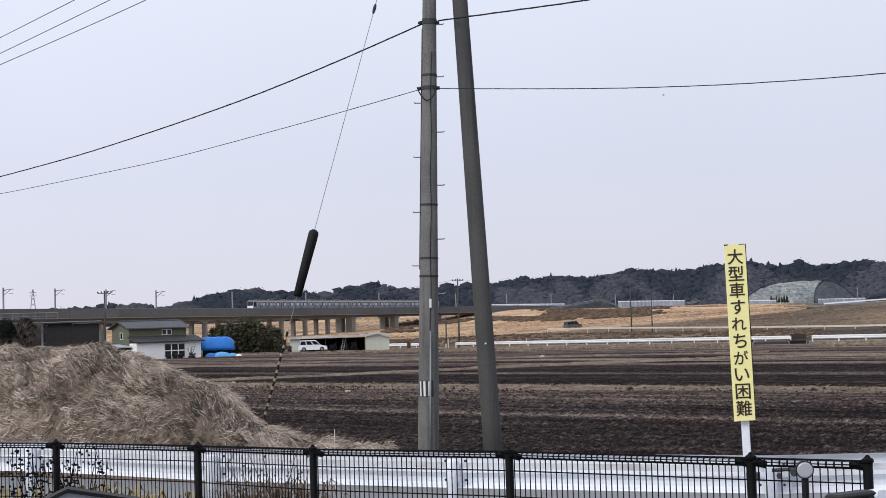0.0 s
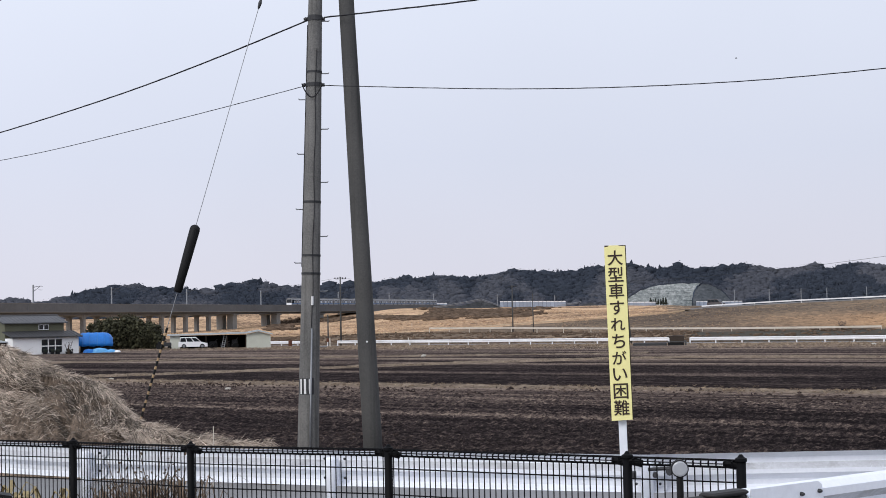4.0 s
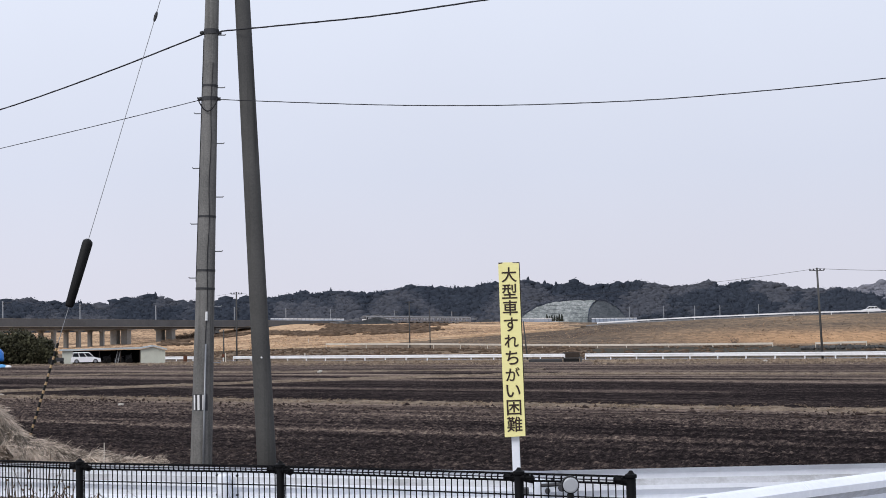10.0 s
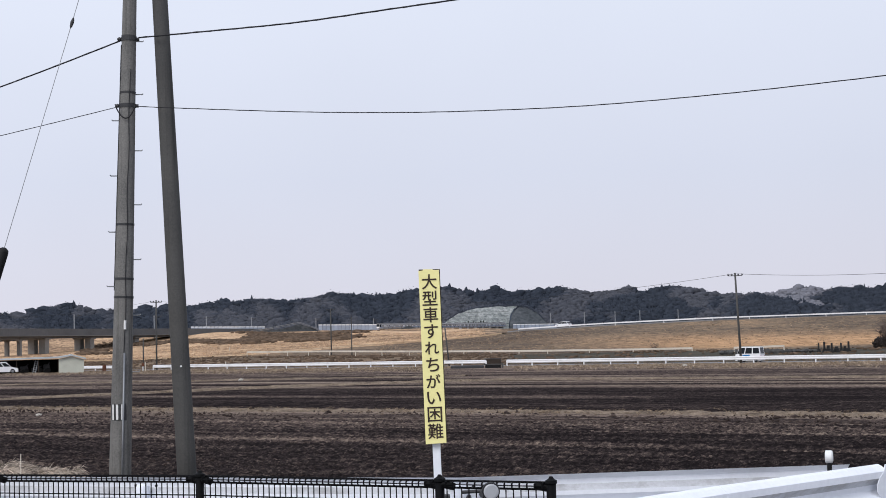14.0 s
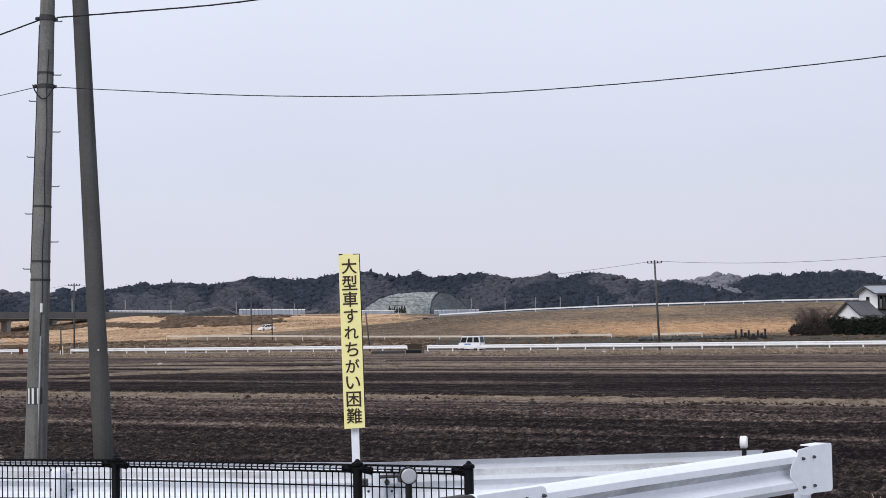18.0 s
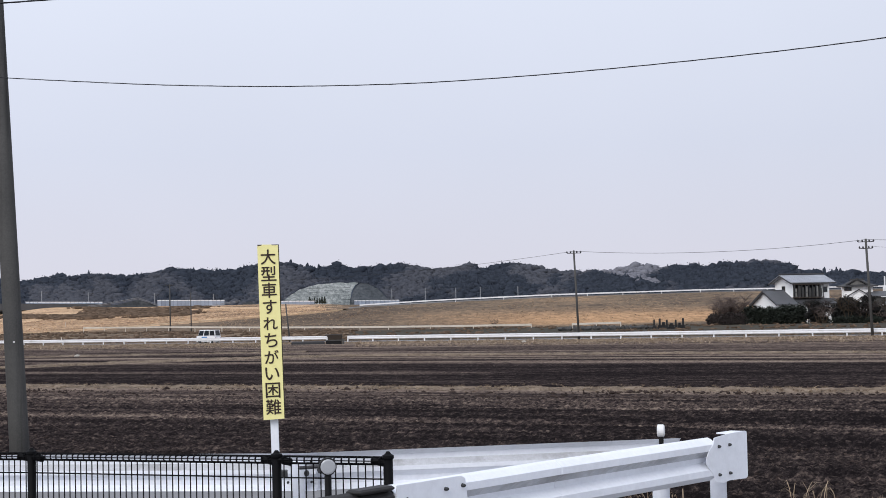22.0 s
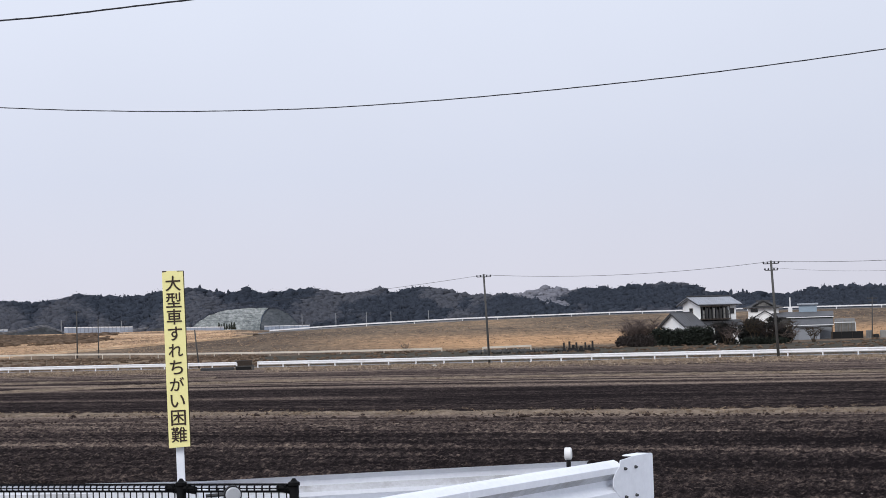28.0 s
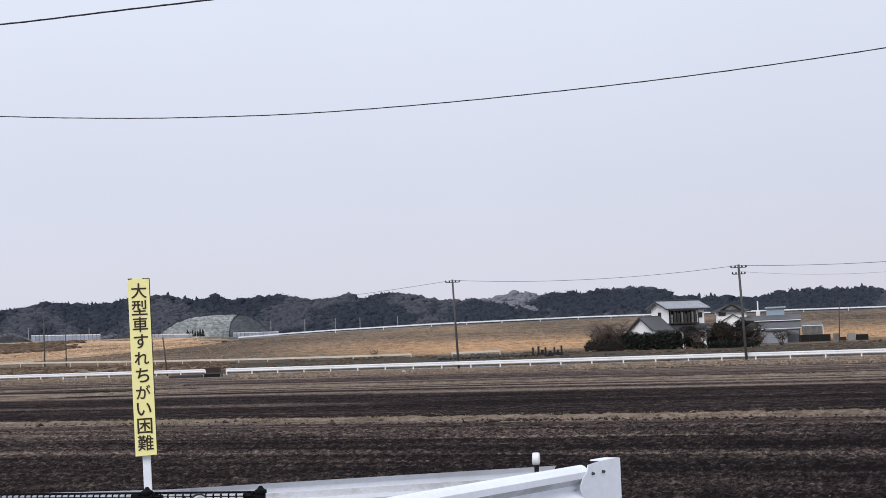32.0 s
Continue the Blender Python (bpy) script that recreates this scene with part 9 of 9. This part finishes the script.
for x, y, r_ in ((-5.41, 88.29, 0.12), (-14.25, 107.9, 0.14), (9.23, 156.9, 0.2), (18.75, 28.1, 0.05), (56.5, 164.2, 0.2)):
    s_ = Shape().blob((0, 0, r_ * 0.5), (r_ * 1.4, r_, r_ * 0.8), random, 0.3)
    solo("stone", s_, PALE_STONE, "small pale stone lying on the ploughed field", "stone", "stones in the field", m=pose(x, y, ground_z(x, y)))

# low dark roof in front of the fence
lr = thing("utility_box", "small grey steel box with a dark shallow gabled lid", "box", m=view_frame(-13.08, 9.2, ROAD_Z + 0.04))
part("case", Shape().box(-0.26, 0.0, -0.06, 0.30, 0.09, 1.06, 0.01), TIN_GREY, lr)
part("gable_panel", Shape().prism([(-0.27, 1.062), (0.31, 1.062), (0.31, 1.105), (-0.03, 1.172), (-0.27, 1.068)], "y", -0.02, 0.1), TIN_GREY, lr)
part("lid", Shape().prism([(-0.33, 1.045), (-0.03, 1.178), (0.36, 1.10), (0.36, 1.116), (-0.03, 1.196), (-0.33, 1.062)], "y", -0.05, 0.12), BLACK_RUBBER, lr)

# clamps that hold the sign post to the rail
br = thing("sign_bracket", "dark steel bracket holding the sign post to the guardrail", "bracket")
part("arm", Shape().tube([place(11.2, 15.0, 2.09), place(12.1, 15.0, 2.10)], 0.018, 6), DARK_STEEL, br)
part("band", Shape().box(-0.06, -0.06, -0.03, 0.06, 0.08, 0.03, 0.006), DARK_STEEL, br).matrix_basis = view_frame(10.56, 14.6, 2.08)
part("bolt", Shape().tube([place(11.45, 14.95, 2.04), place(11.45, 15.05, 2.04)], 0.025, 8), DARK_STEEL, br)
part("bolt", Shape().tube([place(11.95, 14.95, 2.07), place(11.95, 15.05, 2.07)], 0.035, 8), DARK_STEEL, br)


# brown scrub on the banks between the rails and below the railway
def scrub(label, n_, spot, r0, r1, mat=SCRUB):
    c_, s_ = [], []
    for _ in range(n_):
        q_ = spot()
        if q_ is None:
            continue
        r_ = rng.uniform(r0, r1)
        c_.append((q_[0], q_[1], ground_z(q_[0], q_[1]) + r_ * 0.25))
        s_.append((r_ * rng.uniform(0.9, 2.4), r_, r_ * rng.uniform(0.5, 1.0)))
    v_, f_ = clumps(c_, s_, rng, 0.5)
    fast_mesh("winter_scrub", v_, f_, mat, label, "scrub")


def below_rail():
    a_ = rng.uniform(-2, 36)
    dm = float(np.interp(a_, T_AZ, T_DM)) if a_ < 20 else 300
    u_d = 192 / math.cos(radians(a_ - 46))
    d_ = dm - 3 - (dm - u_d - 4) * rng.random() ** 1.5
    if a_ > 13 and rng.random() < 0.75:
        return None
    p_ = place(a_, d_)
    return (p_.x, p_.y) if noise.noise((p_.x * 0.06, p_.y * 0.06, 3)) > rng.uniform(-0.5, 0.3) else None


def brown_bank():
    a_ = rng.uniform(2.4, 9.4)
    d_ = rng.uniform(620, 800)
    p_ = place(a_, d_)
    heart = 0.6 * (1 - ((a_ - 5.7) / 2.1) ** 2) + 0.4 * (d_ - 710) / 100
    return (p_.x, p_.y) if heart + noise.noise((p_.x * 0.02, p_.y * 0.02, 6)) + 0.5 * noise.noise((p_.x * 0.08, p_.y * 0.08, 2)) > rng.uniform(0.1, 0.7) else None


def slope_spot(a_, e_):
    """The first spot along a bearing where the ground rises to an elevation."""
    for d_ in range(230, 1000, 6):
        p_ = place(a_, d_)
        if math.degrees(math.atan2(ground_z(p_.x, p_.y) - EYE, d_)) > e_:
            return p_
    return None


def bank_patches():
    a0, a1, l0, l1, h0, h1 = random.choice(((-1.95, -0.8, -0.25, -0.25, -0.02, 0.17), (-0.4, 1.0, 0.03, 0.05, 0.07, 0.13), (1.5, 3.3, 0.1, 0.03, 0.19, 0.11), (3.6, 7.4, 0.08, 0.06, 0.24, 0.24), (3.6, 6.5, 0.0, 0.05, 0.2, 0.3)))
    k = random.random()
    p_ = slope_spot(a0 + (a1 - a0) * k, l0 + (l1 - l0) * k + (h0 + (h1 - h0) * k - l0 - (l1 - l0) * k) * random.random())
    if p_ is None or noise.noise((p_.x * 0.05, p_.y * 0.05, 4)) < random.uniform(-0.5, 0.1):
        return None
    return (p_.x + random.gauss(0, 1.5), p_.y + random.gauss(0, 1.5))


random.seed(77)
scrub("dark winter scrub in strips on the dry slope below the railway", 3200, bank_patches, 0.35, 0.9)
scrub("brown winter scrub between the two rails", 9000, below_rail, 0.1, 0.32)
scrub("dark brown scrub below the railway bank", 9000, brown_bank, 0.35, 1.0)



# ---- what moves ----
def motions():
    # the train, along the track at an even speed, sinking into the cutting beyond
    s0, v = track_at(-6.86), 33.6
    dip = lambda s_: float(np.interp(s_, [0, track_at(11.0), track_at(12.3), 3000], [0, 0, -7.0, -7.0]))
    rows = []
    for i in range(33):
        s_ = s0 + v * i
        a_, b_ = on_track(s_)[0], on_track(s_ + 160)[0]
        d_ = (b_ - a_).normalized()
        rows.append((float(i), pose(a_.x, a_.y, RAIL_TOP + 0.35 + dip(s_ + 80), 0, 0, math.degrees(math.atan2(d_.y, d_.x)) - 90)))
    walk(train, rows)
    # the white box van, along the far road to the north-west
    rows = []
    for t, s_ in ((0, -18), (4, 11.5), (8, 41.2), (12.5, 74.8), (14.5, 89.6), (16.5, 103.8), (20, 130.6), (22.5, 150.2), (25, 170.4), (28.5, 198.5), (32, 226)):
        p_ = along(186.4, s_)
        rows.append((t, pose(p_.x, p_.y, 0.06 - FAR_DIP, 0, 0, 134)))
    walk(kei, rows)

    def crest(thing_, table, off, back):
        rows_ = []
        ts, azs_ = [q_[0] for q_ in table], [q_[1] for q_ in table]
        for i in range(33):
            a_ = float(np.interp(i, ts, azs_))
            p_, q_ = upper_at(a_, off), upper_at(a_ + (0.5 if not back else -0.5), off)
            d_ = q_ - p_
            rise = math.degrees(math.atan2(d_.z, math.hypot(d_.x, d_.y)))
            rows_.append((float(i), pose(p_.x, p_.y, p_.z + 0.29, 0, 0, math.degrees(math.atan2(d_.y, d_.x))) @ pose(0, 0, 0, 0, -rise, 0)))
        walk(thing_, rows_)

    crest(sedan, [(0, 41.6), (10, 22.58), (11, 20.71), (12, 18.78), (13, 16.69), (13.5, 15.76), (17.5, 8.0), (20.5, 2.4), (32, -19)], 1.4, True)
    crest(mini, [(0, 4.5), (1, 6.85), (2, 9.05), (3, 11.4), (4, 13.7), (7.5, 21.6), (32, 77)], -1.4, False)
    rows = []
    for t in (0, 4, 8, 12, 16, 20, 24, 28, 32):
        p_ = raised(7.98 + 1.66 * t, 330, 7.8 + 0.276 * t)
        rows.append((t, pose(p_.x, p_.y, p_.z, 0, 0, -8)))
    walk(bird, rows)


motions()
